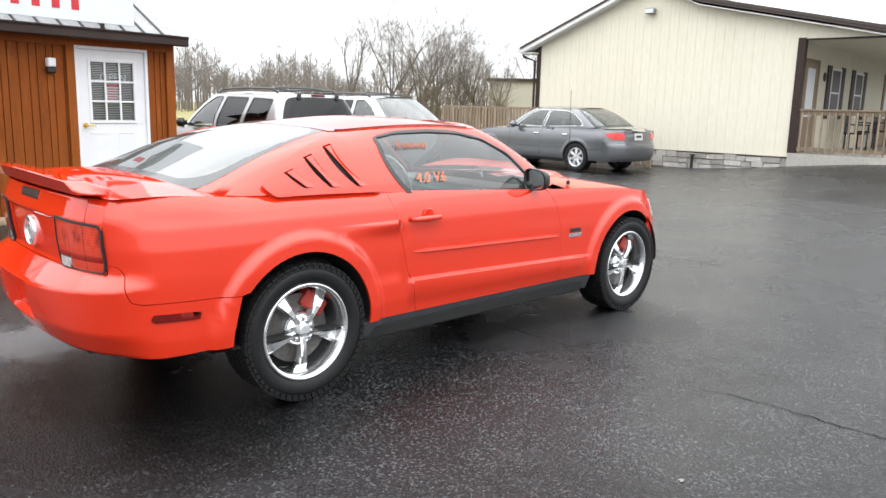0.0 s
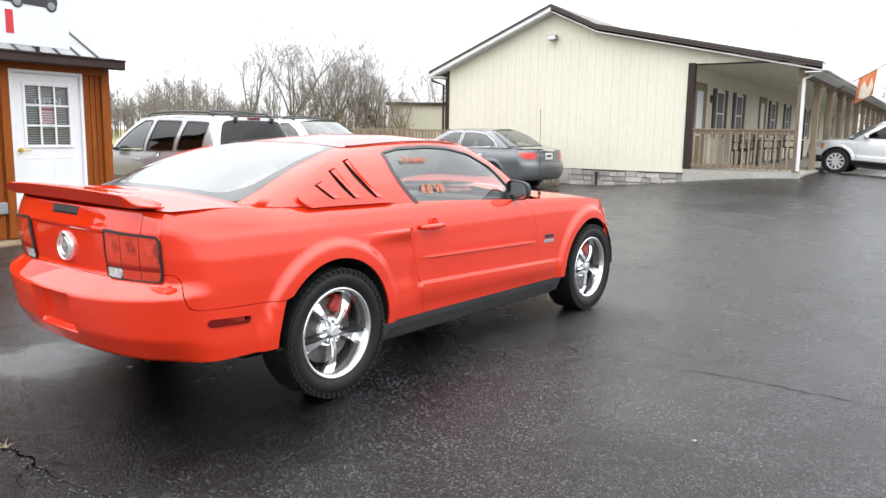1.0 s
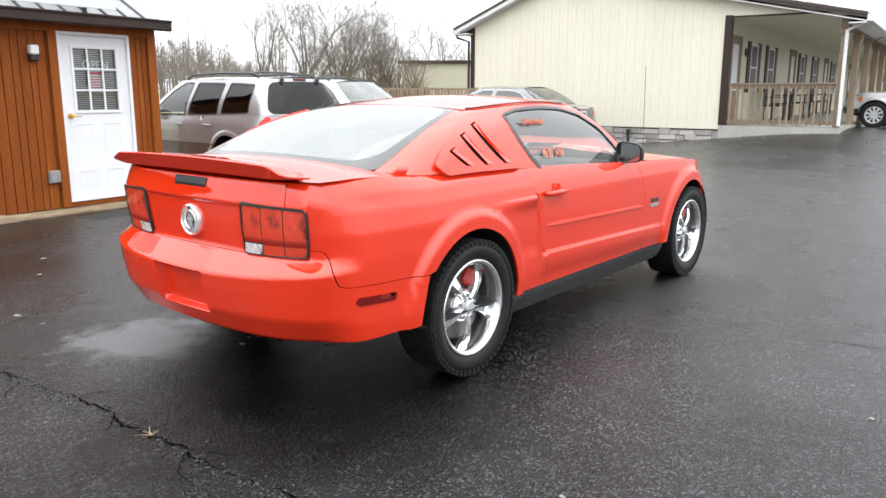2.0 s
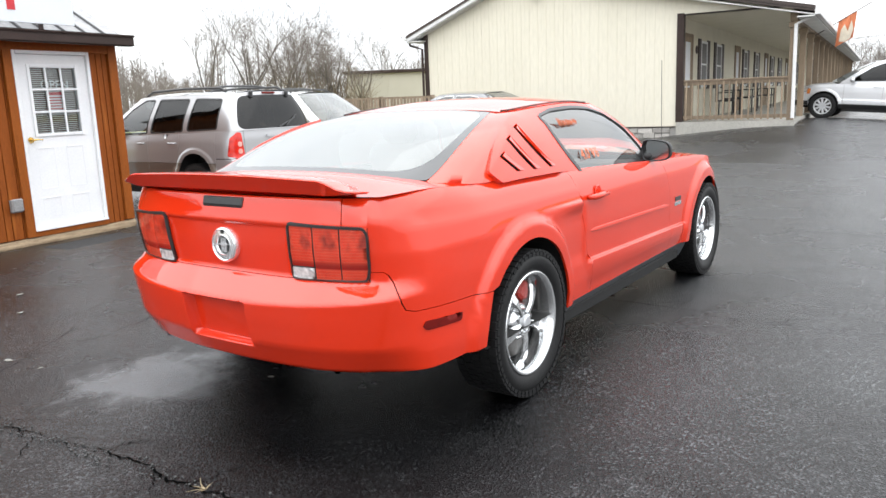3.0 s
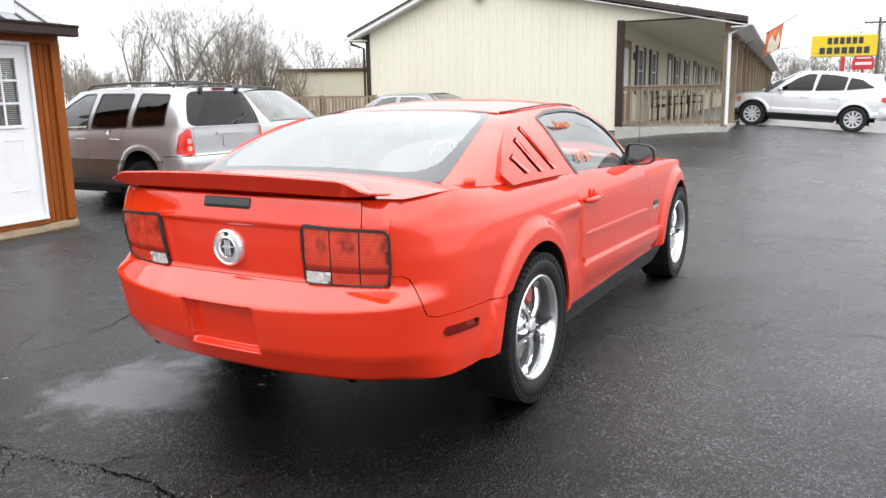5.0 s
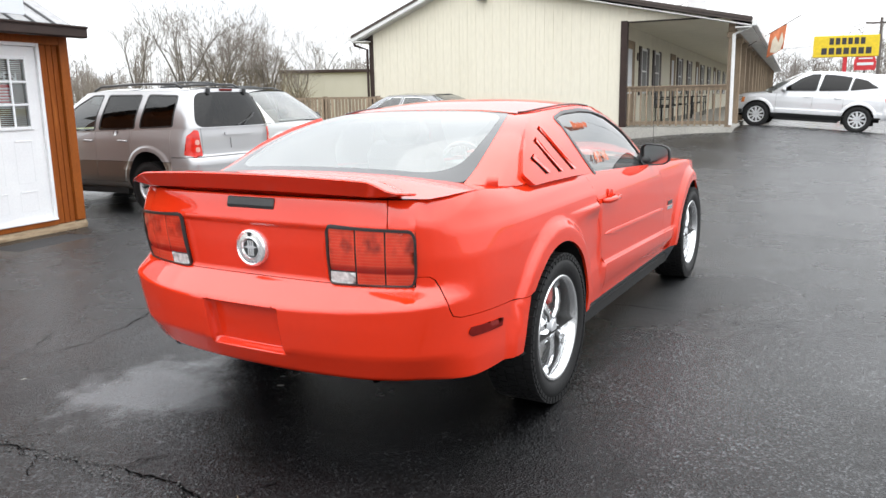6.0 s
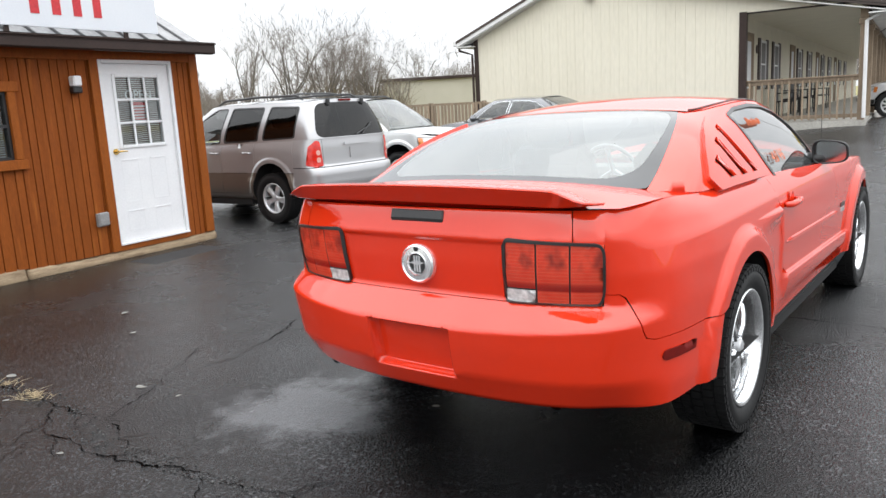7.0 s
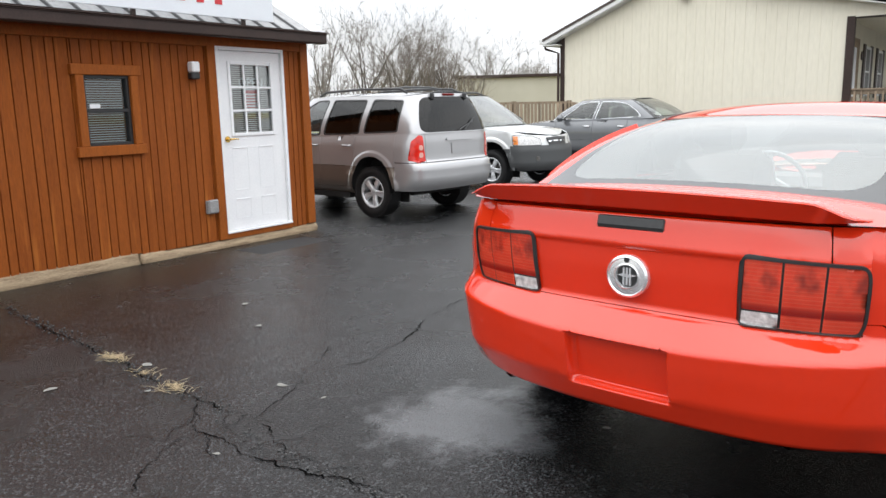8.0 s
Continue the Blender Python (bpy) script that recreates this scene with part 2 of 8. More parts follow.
M = dict(
    asphalt=asphalt_material(),
    grass=material("winter_grass", (0.30, 0.25, 0.10), (0.16, 0.17, 0.06), 0.95, scale=0.2, fine=30, bump=0.8, bump_scale=12),
    plank=material("stained_cedar", (0.265, 0.070, 0.010), (0.205, 0.050, 0.007), 0.6, spec=0.2, scale=2.0, fine=22, bump=0.25, bump_scale=40, stretch=(9, 9, 0.8), per_piece=0.06,
                   wear=(0.33, 0.100, 0.016), wear_at=0.60, wear_scale=1.9, rough2=0.75),
    casing=material("stained_casing", (0.30, 0.082, 0.011), (0.23, 0.060, 0.008), 0.6, spec=0.2, scale=3.0, fine=30, bump=0.2, stretch=(8, 8, 1.0)),
    backing=material("groove_backing", (0.20, 0.054, 0.009), None, 0.8),
    skid=material("weathered_timber", (0.40, 0.31, 0.20), (0.15, 0.095, 0.055), 0.85, scale=5.0, fine=40, bump=0.6, bump_scale=30, stretch=(0.8, 6, 6)),
    white=material("white_paint", (0.80, 0.81, 0.82), (0.74, 0.75, 0.77), 0.35, scale=3, fine=50, fine_mix=0.08),
    signwhite=material("sign_white", (0.72, 0.76, 0.80), (0.68, 0.72, 0.77), 0.3, scale=2, fine_mix=0.05),
    signred=material("sign_red", (0.62, 0.03, 0.04), None, 0.4),
    signblack=material("sign_black", (0.03, 0.03, 0.035), None, 0.4),
    dark=material("dark_brown_trim", (0.040, 0.024, 0.020), (0.028, 0.017, 0.014), 0.5, scale=5, spec=0.3),
    tin=material("galvanised_roof", (0.33, 0.33, 0.335), (0.25, 0.25, 0.255), 0.55, metal=0.15, scale=4, fine=25, bump=0.05),
    # rib metal darker than the sheet: the ribs' shadow side put into the colour
    tin_shade=material("shaded_rib_metal", (0.085, 0.085, 0.088), (0.055, 0.055, 0.058), 0.6, metal=0.1, scale=6),
    glass=glass("window_glass", (0.92, 0.94, 0.94), twice=False),
    blind=material("blind_slat", (0.78, 0.76, 0.72), None, 0.6),
    interior=material("dark_interior", (0.03, 0.028, 0.026), None, 0.9),
    brass=material("brass", (0.70, 0.48, 0.16), None, 0.25, metal=1.0),
    chrome=material("chrome", (0.86, 0.87, 0.88), (0.80, 0.81, 0.83), 0.06, metal=1.0, fine_mix=0.0),
    crumb=material("asphalt_crumbs", (0.085, 0.084, 0.082), (0.04, 0.04, 0.04), 0.9, scale=40),
    scrap=material("grey_scrap", (0.22, 0.21, 0.19), (0.12, 0.12, 0.11), 0.8, scale=30),
    grey_plastic=material("grey_plastic", (0.28, 0.28, 0.28), None, 0.5, scale=9),
    black_plastic=material("black_plastic", (0.018, 0.018, 0.019), (0.012, 0.012, 0.013), 0.42, scale=9, bump=0.06, bump_scale=300),
    rubber=material("rubber_mat", (0.022, 0.022, 0.023), None, 0.7, bump=0.4, bump_scale=140),
    siding=material("cream_siding", (0.74, 0.70, 0.585), (0.70, 0.66, 0.545), 0.45, scale=1.2, fine=16, fine_mix=0.10, stretch=(1, 1, 0.25)),
    inner=material("cream_inner", (0.74, 0.70, 0.57), (0.68, 0.64, 0.52), 0.6, scale=2, fine_mix=0.1),
    soffit=material("soffit", (0.74, 0.74, 0.72), None, 0.5, scale=2, fine_mix=0.06),
    fascia=material("white_fascia", (0.78, 0.78, 0.78), (0.70, 0.70, 0.70), 0.4, scale=2, fine_mix=0.06),
    roof=material("brown_roof", (0.060, 0.042, 0.036), (0.045, 0.031, 0.027), 0.4, scale=2, fine=30),
    stone=material("ashlar", (0.44, 0.42, 0.39), (0.30, 0.28, 0.26), 0.85, scale=7, fine=45, bump=0.7, bump_scale=35, per_piece=0.30),
    mortar=material("mortar", (0.36, 0.35, 0.33), None, 0.95, bump=0.4),
    concrete=material("concrete", (0.44, 0.42, 0.38), (0.34, 0.33, 0.30), 0.85, scale=1.6, fine=40, bump=0.25, wear=(0.24, 0.23, 0.21)),
    deckwood=material("weathered_deck_wood", (0.31, 0.235, 0.165), (0.19, 0.145, 0.10), 0.85, scale=2.5, fine=30, bump=0.35, stretch=(5, 5, 0.8), per_piece=0.2),
    farwall=material("tan_metal_wall", (0.47, 0.45, 0.38), (0.42, 0.40, 0.33), 0.5, scale=0.6, fine_mix=0.08),
    bark=material("bark", (0.13, 0.115, 0.10), (0.08, 0.07, 0.062), 0.95, scale=3, fine=20),
    twig=material("twigs", (0.22, 0.195, 0.175), (0.15, 0.13, 0.12), 0.95, scale=1.0, fine=8),
    brush=material("brush", (0.20, 0.165, 0.115), (0.13, 0.105, 0.072), 0.95, scale=1.0, fine=8),
    yellow=material("sign_yellow", (0.80, 0.58, 0.02), None, 0.4, fine_mix=0.05),
    pole=material("pole_wood", (0.13, 0.11, 0.10), None, 0.9),
    flag=material("flag_cloth", (0.66, 0.22, 0.10), (0.60, 0.18, 0.08), 0.8, scale=8),
    flagpale=material("flag_pale", (0.68, 0.60, 0.48), None, 0.8, scale=8),
    straw=material("dead_grass", (0.42, 0.33, 0.20), (0.26, 0.20, 0.12), 0.95),
    crack=material("crack_filler", (0.003, 0.003, 0.003), None, 1.0, spec=0.0),
)


# ---------------------------------------------------------------- mesh helpers
def mesh_of(name, bm, mats):
    me = bpy.data.meshes.new(name)
    bm.normal_update()
    bm.to_mesh(me)
    bm.free()
    for m in mats if isinstance(mats, (list, tuple)) else [mats]:
        me.materials.append(m)
    return me


def thing(name, label, category, at=None, group="", kind=""):
    """An empty at a thing's base, which carries its parts."""
    ob = new(name)
    ob.empty_display_size = 0.1
    if at is not None:
        ob.matrix_basis = at
    return tagged(ob, label, category, group, kind)


def part(name, bm, mats, parent=None, label="", at=None, smooth=False):
    """Links a bmesh (or a finished mesh) as one mesh object under a thing or a part."""
    me = mesh_of(name, bm, mats) if isinstance(bm, bmesh.types.BMesh) else bm
    if smooth:
        me.polygons.foreach_set("use_smooth", [True] * len(me.polygons))
    ob = new(name, me)
    if parent is not None:
        ob.parent = parent
    if at is not None:
        ob.matrix_basis = at
    if label:
        ob["label"] = label
    return ob


def box(bm, x0, x1, y0, y1, z0, z1, bevel=0.0, m=None):
    """A box between two corners, with bevelled edges."""
    r = bmesh.ops.create_cube(bm, size=1.0)
    vs = r["verts"]
    for v in vs:
        v.co = Vector(((x0 + x1) / 2 + v.co.x * (x1 - x0), (y0 + y1) / 2 + v.co.y * (y1 - y0), (z0 + z1) / 2 + v.co.z * (z1 - z0)))
    if bevel:
        es = list({e for v in vs for e in v.link_edges})
        out = bmesh.ops.bevel(bm, geom=es, offset=bevel, segments=1, affect="EDGES")
        vs = list({v for f in out["faces"] for v in f.verts} | {v for v in vs if v.is_valid})
    if m is not None:
        bmesh.ops.transform(bm, matrix=m, verts=vs)
    return vs


def boxes(*dims, bevel=0.0):
    bm = bmesh.new()
    for d in dims:
        box(bm, *d, bevel=bevel)
    return bm


def tube(bm, pts, radii, sides=6, cap=True):
    """A tube along points, with a radius at each."""
    pts = [Vector(p) for p in pts]
    if isinstance(radii, (int, float)):
        radii = [radii] * len(pts)
    rings = []
    for i, p in enumerate(pts):
        d = (pts[min(i + 1, len(pts) - 1)] - pts[max(i - 1, 0)]).normalized()
        u = d.orthogonal().normalized() if i == 0 else (u - d * u.dot(d)).normalized()
        w = d.cross(u)
        rings.append([bm.verts.new(p + (u * math.cos(a) + w * math.sin(a)) * radii[i]) for a in (2 * math.pi * k / sides for k in range(sides))])
    for a, b in zip(rings, rings[1:]):
        for k in range(sides):
            bm.faces.new((a[k], a[(k + 1) % sides], b[(k + 1) % sides], b[k]))
    if cap and sides > 2:
        bm.faces.new(rings[0][::-1])
        bm.faces.new(rings[-1])
    return rings


def prism(bm, outline, depth, m=None):
    """A flat outline (x, z) given thickness along y from 0 to depth."""
    a = [bm.verts.new((x, 0, z)) for x, z in outline]
    b = [bm.verts.new((x, depth, z)) for x, z in outline]
    k = len(outline)
    bm.faces.new(a)
    bm.faces.new(b[::-1])
    for i in range(k):
        bm.faces.new((a[i], b[i], b[(i + 1) % k], a[(i + 1) % k]))
    bmesh.ops.recalc_face_normals(bm, faces=bm.faces[:])
    if m is not None:
        bmesh.ops.transform(bm, matrix=m, verts=a + b)


def lathe(bm, profile, sides=32, axis="y"):
    """A turned form: profile rows of (radius, along)."""
    rings = []
    for r, h in profile:
        ring = []
        for k in range(sides):
            a = 2 * math.pi * k / sides
            c, s = r * math.cos(a), r * math.sin(a)
            ring.append(bm.verts.new((c, h, s) if axis == "y" else (c, s, h)))
        rings.append(ring)
    for a, b in zip(rings, rings[1:]):
        for k in range(sides):
            bm.faces.new((a[k], a[(k + 1) % sides], b[(k + 1) % sides], b[k]))
    bmesh.ops.recalc_face_normals(bm, faces=bm.faces[:])


def smoothstep(a, b, x):
    t = min(1.0, max(0.0, (x - a) / (b - a)))
    return t * t * (3 - 2 * t)


def ground_z(x, y):
    """The lot is level, but swells gently towards the porch."""
    return 0.48 * smoothstep(13.4, 20.4, x) * (1 - 0.4 * smoothstep(21.5, 25.8, x)) * smoothstep(10.6, 5.0, y) * (0.42 + 0.58 * smoothstep(0.6, 5.0, y))

# ---------------------------------------------------------------- ground
def lot():
    bm = bmesh.new()
    xs = [-60, -30, -12, -4] + [i * 0.5 for i in range(-6, 76)] + [42, 50, 70, 110]
    ys = [-90, -50, -20, -8] + [i * 0.5 for i in range(-12, 42)]
    grid = [[bm.verts.new((x, y, ground_z(x, y))) for x in xs] for y in ys]
    for r0, r1 in zip(grid, grid[1:]):
        for k in range(len(xs) - 1):
            bm.faces.new((r0[k], r0[k + 1], r1[k + 1], r1[k]))
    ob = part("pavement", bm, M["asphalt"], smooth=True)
    tagged(ob, "wet black asphalt car lot with fine cracks", "asphalt", kind="structure")
    bm = bmesh.new()
    n = 24
    c = bm.verts.new((20, 0, -0.06))
    rings = [[bm.verts.new((20 + r * math.cos(2 * math.pi * k / n), r * math.sin(2 * math.pi * k / n), z)) for k in range(n)] for r, z in ((120, -0.06), (900, 0.0), (3500, -6.0))]
    for k in range(n):
        bm.faces.new((c, rings[0][k], rings[0][(k + 1) % n]))
        for a, b in zip(rings, rings[1:]):
            bm.faces.new((a[k], b[k], b[(k + 1) % n], a[(k + 1) % n]))
    ob = part("ground", bm, M["grass"])
    tagged(ob, "winter field of dry yellow grass", "field", kind="structure")


lot()


def crack_line(bm, pts, width, seed):
    """A ragged strip along points on the asphalt, widening and narrowing."""
    rnd = random.Random(seed)
    path, sway, girth = [], (0.0, 0.0), 0.5
    for (x0, y0), (x1, y1) in zip(pts, pts[1:]):
        n = max(2, int(math.hypot(x1 - x0, y1 - y0) / 0.013))
        for k in range(n):
            f = k / n
            sway = tuple(0.86 * s + rnd.uniform(-0.010, 0.010) for s in sway)
            path.append((x0 + (x1 - x0) * f + sway[0] + rnd.uniform(-0.003, 0.003), y0 + (y1 - y0) * f + sway[1] + rnd.uniform(-0.003, 0.003)))
    path.append(pts[-1])
    prev = None
    for i, (x, y) in enumerate(path):
        a, b = path[max(0, i - 1)], path[min(len(path) - 1, i + 1)]
        d = Vector((b[0] - a[0], b[1] - a[1])).normalized()
        girth = min(1.0, max(0.12, girth + rnd.uniform(-0.22, 0.22)))
        w = width * 0.55 * girth * rnd.uniform(0.7, 1.2) * (0.2 if i in (0, len(path) - 1) else 1)
        z = ground_z(x, y) + 0.004
        cur = (bm.verts.new((x - d.y * w, y + d.x * w, z)), bm.verts.new((x + d.y * w, y - d.x * w, z)))
        if prev:
            bm.faces.new((prev[0], prev[1], cur[1], cur[0]))
        prev = cur


def cracks():
    for i, (pts, w) in enumerate((
            ([(0.50, 9.0), (0.42, 7.72), (0.42, 6.92), (0.38, 6.14), (0.38, 5.58), (0.43, 5.39), (0.33, 5.07), (0.30, 4.80)], 0.010),
            ([(0.35, 5.75), (0.18, 5.45), (0.18, 5.07), (0.22, 4.77), (0.29, 4.60), (0.32, 4.20), (0.38, 3.78), (0.35, 3.64), (0.37, 3.28), (0.38, 2.97), (0.43, 2.4), (0.36, 1.8)], 0.012),
            ([(0.43, 5.39), (0.80, 5.56), (0.93, 5.68), (1.30, 5.57), (1.86, 5.75), (2.15, 5.93), (2.60, 6.01), (4.3, 5.9)], 0.007),
            ([(0.94, 5.69), (1.14, 5.80), (1.34, 5.96)], 0.004),
            ([(0.17, 5.44), (0.07, 5.45), (-0.10, 5.38), (-0.27, 5.16)], 0.005),
            ([(3.46, 3.2), (3.42, 2.58), (3.34, 2.26), (3.40, 1.93), (3.44, 1.5), (3.48, 0.87), (3.42, -0.4), (3.50, -2.0)], 0.008),
            ([(6.4, 4.6), (6.61, 3.44), (6.48, 2.77), (6.55, 1.84), (6.8, -1.0)], 0.007))):
        bm = bmesh.new()
        crack_line(bm, pts, w, 11 + i)
        rnd = random.Random(70 + i)
        for (xa, ya), (xb, yb) in zip(pts, pts[1:]):
            for _ in range(2 if w > 0.006 else 1):
                f, turn, reach = rnd.random(), rnd.choice((-1, 1)) * rnd.uniform(0.4, 1.2), rnd.uniform(0.08, 0.32)
                x, y = xa + (xb - xa) * f, ya + (yb - ya) * f
                way = math.atan2(yb - ya, xb - xa) + turn
                twig_ = [(x, y)]
                for k in range(3):
                    x, y, way = x + math.cos(way) * reach / 3, y + math.sin(way) * reach / 3, way + rnd.uniform(-0.6, 0.6)
                    twig_.append((x, y))
                crack_line(bm, twig_, w * 0.42, 200 + i)
        tagged(part("crack", bm, M["crack"]), "dark ragged crack running across the asphalt", "crack", "cracks in the asphalt", "structure")


cracks()


# ---------------------------------------------------------------- shed office
SHED = Matrix.Translation((4.10, 9.51, -0.012)) @ pose(0, 0, 0, 0, 0, 5.7) @ Matrix.Scale(1.06, 4)


def shed():
    """The little timber office; x runs along its front wall (0 at the corner by the door, minus away), y is depth."""
    ob = thing("shed_office", "small office shed of orange-stained vertical boards with metal roof", "shed", SHED)
    L, D, H = -6.2, 3.2, 2.04
    door, win = (-1.16, -0.32, 0.10, 1.91), (-2.47, -2.06, 1.05, 1.62)
    # walls with thickness, opened for door and window
    part("wall", boxes((L, win[0], 0.02, 0.1, 0.12, H), (win[0], win[1], 0.02, 0.1, 0.12, win[2]), (win[0], win[1], 0.02, 0.1, win[3], H),
                       (win[1], door[0], 0.02, 0.1, 0.12, H), (door[0], door[1], 0.02, 0.1, door[3], H), (door[1], 0.0, 0.02, 0.1, 0.12, H),
                       (L, L + 0.08, 0.1, D, 0.12, H), (-0.08, 0, 0.1, D, 0.12, H), (L + 0.08, -0.08, D - 0.08, D, 0.12, H)), M["backing"], ob, "dark inner wall behind the boards")
    part("floor_deck", boxes((L + 0.08, -0.08, 0.1, D - 0.08, 0.1, 0.14)), M["interior"], ob)
    for x in (L, -0.08):
        bm = bmesh.new()
        prism(bm, [(0.02, H), (D, H), (D, H + 0.05), (D / 2, H + 0.95), (0.02, H + 0.05)], 0.08, Matrix.Translation((x, 0, 0)) @ pose(0, 0, 0, 0, 0, 90) @ pose(0, -0.08, 0))
        part("gable", bm, M["plank"], ob)
    rough = random.Random(12)
    for xa, xb, ya, top_z in ((L, -2.12, -0.014, 0.108), (-2.10, 0.03, -0.03, 0.088)):
        bm = bmesh.new()
        n = int((xb - xa) / 0.035)
        loops, wob = [], [0.0] * 7
        for i in range(n + 1):
            x = xa + (xb - xa) * i / n
            wob = [0.82 * w + rough.uniform(-0.0045, 0.0045) for w in wob]
            sag = 0.012 * math.sin(2.1 * x + 1.0) + 0.006 * math.sin(5.3 * x)
            prof = ((0.09, -0.01), (ya - 0.004, -0.01), (ya - 0.010, 0.02), (ya - 0.004, 0.05), (ya + 0.004, top_z - 0.022), (ya + 0.022, top_z), (0.09, top_z))
            loops.append([bm.verts.new((x, y + (w if k in (2, 3, 4) else 0), max(-0.01, z + ((w + sag) if k in (4, 5) else 0)))) for k, ((y, z), w) in enumerate(zip(prof, wob))])
        for a_, b_ in zip(loops, loops[1:]):
            for k in range(6):
                bm.faces.new((a_[k], b_[k], b_[k + 1], a_[k + 1]))
        bm.faces.new(loops[0])
        bm.faces.new(loops[-1][::-1])
        bmesh.ops.recalc_face_normals(bm, faces=bm.faces[:])
        part("skid", bm, M["skid"], ob, "pale weathered timber skid", smooth=True)
    part("skid", boxes((L, 0, D - 0.1, D, -0.01, 0.115), bevel=0.012), M["skid"], ob, "weathered grey timber skid")
    # roof: standing ribs on two slopes
    rise, run, over = 0.90, D / 2, 0.22
    ang = math.atan2(rise, run)
    slope = math.hypot(run + over, rise + over * rise / run)
    for side in (0, 1):
        bm = bmesh.new()
        box(bm, L - 0.2, 0.08, 0, slope, 0.0, 0.025)
        rib = bmesh.new()
        prism(rib, [(-0.014, 0.0255), (0.014, 0.0255), (0.007, 0.045), (-0.007, 0.045)], slope)
        rib = mesh_of("roof_rib", rib, M["tin_shade"])
        m = Matrix.Translation((0, -over + 0.02, H - over * rise / run + 0.085)) @ pose(0, 0, 0, math.degrees(ang))
        if side:
            m = Matrix.Translation((L, D, 0)) @ pose(0, 0, 0, 0, 0, 180) @ m
        sheet = part("roof_sheet", bm, M["tin"], ob, "ribbed galvanised metal roof", m)
        for k in range(28):
            part("roof_rib", rib, None, sheet, at=Matrix.Translation((L - 0.18 + k * 0.231, 0, 0)))
    part("gutter", boxes((L - 0.2, 0.085, -0.27, -0.17, H - 0.07, H + 0.035), (L - 0.2, 0.085, -0.285, -0.27, H + 0.02, H + 0.045), bevel=0.012), M["dark"], ob, "dark brown eaves gutter")
    part("soffit", boxes((L - 0.2, 0.1, -0.17, 0.02, H - 0.05, H - 0.03)), M["casing"], ob)
    part("fascia", boxes((L, -0.001, -0.026, 0.001, H - 0.14, H - 0.05), bevel=0.004), M["casing"], ob)
    # door casing and corner board
    part("casing", boxes((door[0] - 0.09, door[0], -0.028, 0.02, 0.09, door[3] + 0.02), bevel=0.004), M["casing"], ob)
    part("casing", boxes((-0.085, 0.022, -0.03, 0.02, 0.1, H - 0.05), bevel=0.004), M["casing"], ob)
    part("casing", boxes((door[0], door[1], -0.02, 0.02, 0.085, 0.14), bevel=0.004), M["casing"], ob)
    fr = bmesh.new()
    a, b, c, d = win
    for q in ((a - 0.07, a, c, d), (b, b + 0.07, c, d), (a - 0.10, b + 0.10, d, d + 0.085), (a - 0.10, b + 0.10, c - 0.085, c)):
        box(fr, q[0], q[1], -0.045, 0.02, q[2], q[3], bevel=0.005)
    part("window_casing", fr, M["casing"], ob)

    # door leaf
    a, b, c, d = door
    part("door_frame", boxes((a, a + 0.035, -0.03, 0.1, c + 0.04, d), (b - 0.035, b, -0.03, 0.1, c + 0.04, d), (a + 0.035, b - 0.035, -0.03, 0.1, d - 0.035, d), (a, b, -0.04, 0.1, c + 0.04, c + 0.062), bevel=0.004), M["white"], ob, "white door frame")
    leaf = bmesh.new()
    x0, x1, z0, z1 = a + 0.037, b - 0.037, c + 0.064, d - 0.037
    gx0, gx1, gz0, gz1 = x0 + 0.13, x1 - 0.13, z0 + 0.93, z1 - 0.12
    for q in ((x0, gx0, z0, z1), (gx1, x1, z0, z1), (gx0, gx1, z0, gz0), (gx0, gx1, gz1, z1)):
        box(leaf, q[0], q[1], 0.0, 0.042, q[2], q[3])
    dl = part("door_leaf", leaf, M["white"], ob, "white steel door with nine panes")
    grid = bmesh.new()
    for q in ((gx0 - 0.025, gx0 + 0.008, gz0 - 0.025, gz1 + 0.025), (gx1 - 0.008, gx1 + 0.025, gz0 - 0.025, gz1 + 0.025), (gx0 + 0.008, gx1 - 0.008, gz0 - 0.025, gz0 + 0.008), (gx0 + 0.008, gx1 - 0.008, gz1 - 0.008, gz1 + 0.025)):
        box(grid, q[0], q[1], -0.014, 0.0, q[2], q[3], bevel=0.004)
    w, h = (gx1 - gx0) / 3, (gz1 - gz0) / 3
    for k in (1, 2):
        box(grid, gx0 + k * w - 0.011, gx0 + k * w + 0.011, -0.010, 0.004, gz0, gz1, bevel=0.003)
        box(grid, gx0, gx1, -0.009, 0.003, gz0 + k * h - 0.011, gz0 + k * h + 0.011, bevel=0.003)
    part("glazing_bar", grid, M["white"], dl)
    for i in range(3):
        for j in range(3):
            part("pane", boxes((gx0 + i * w, gx0 + (i + 1) * w, 0.012, 0.016, gz0 + j * h, gz0 + (j + 1) * h)), M["glass"], dl).visible_shadow = False
    emb = bmesh.new()
    for ex in (x0 + 0.10, (x0 + x1) / 2 + 0.045):
        for ez0, ez1 in ((z0 + 0.10, z0 + 0.30), (z0 + 0.38, z0 + 0.80)):
            for q in ((ex, ex + 0.012, ez0, ez1), (ex + 0.188, ex + 0.2, ez0, ez1), (ex + 0.012, ex + 0.188, ez0, ez0 + 0.012), (ex + 0.012, ex + 0.188, ez1 - 0.012, ez1)):
                box(emb, q[0], q[1], -0.0045 if q[3] == ez1 and q[2] > ez0 else -0.0012, 0.001, q[2], q[3], bevel=0.001)
    part("panel_moulding", emb, M["white"], dl)
    kn = bmesh.new()
    tube(kn, [(x0 + 0.055, 0.0, z0 + 0.88), (x0 + 0.055, -0.05, z0 + 0.88)], 0.012, 10)
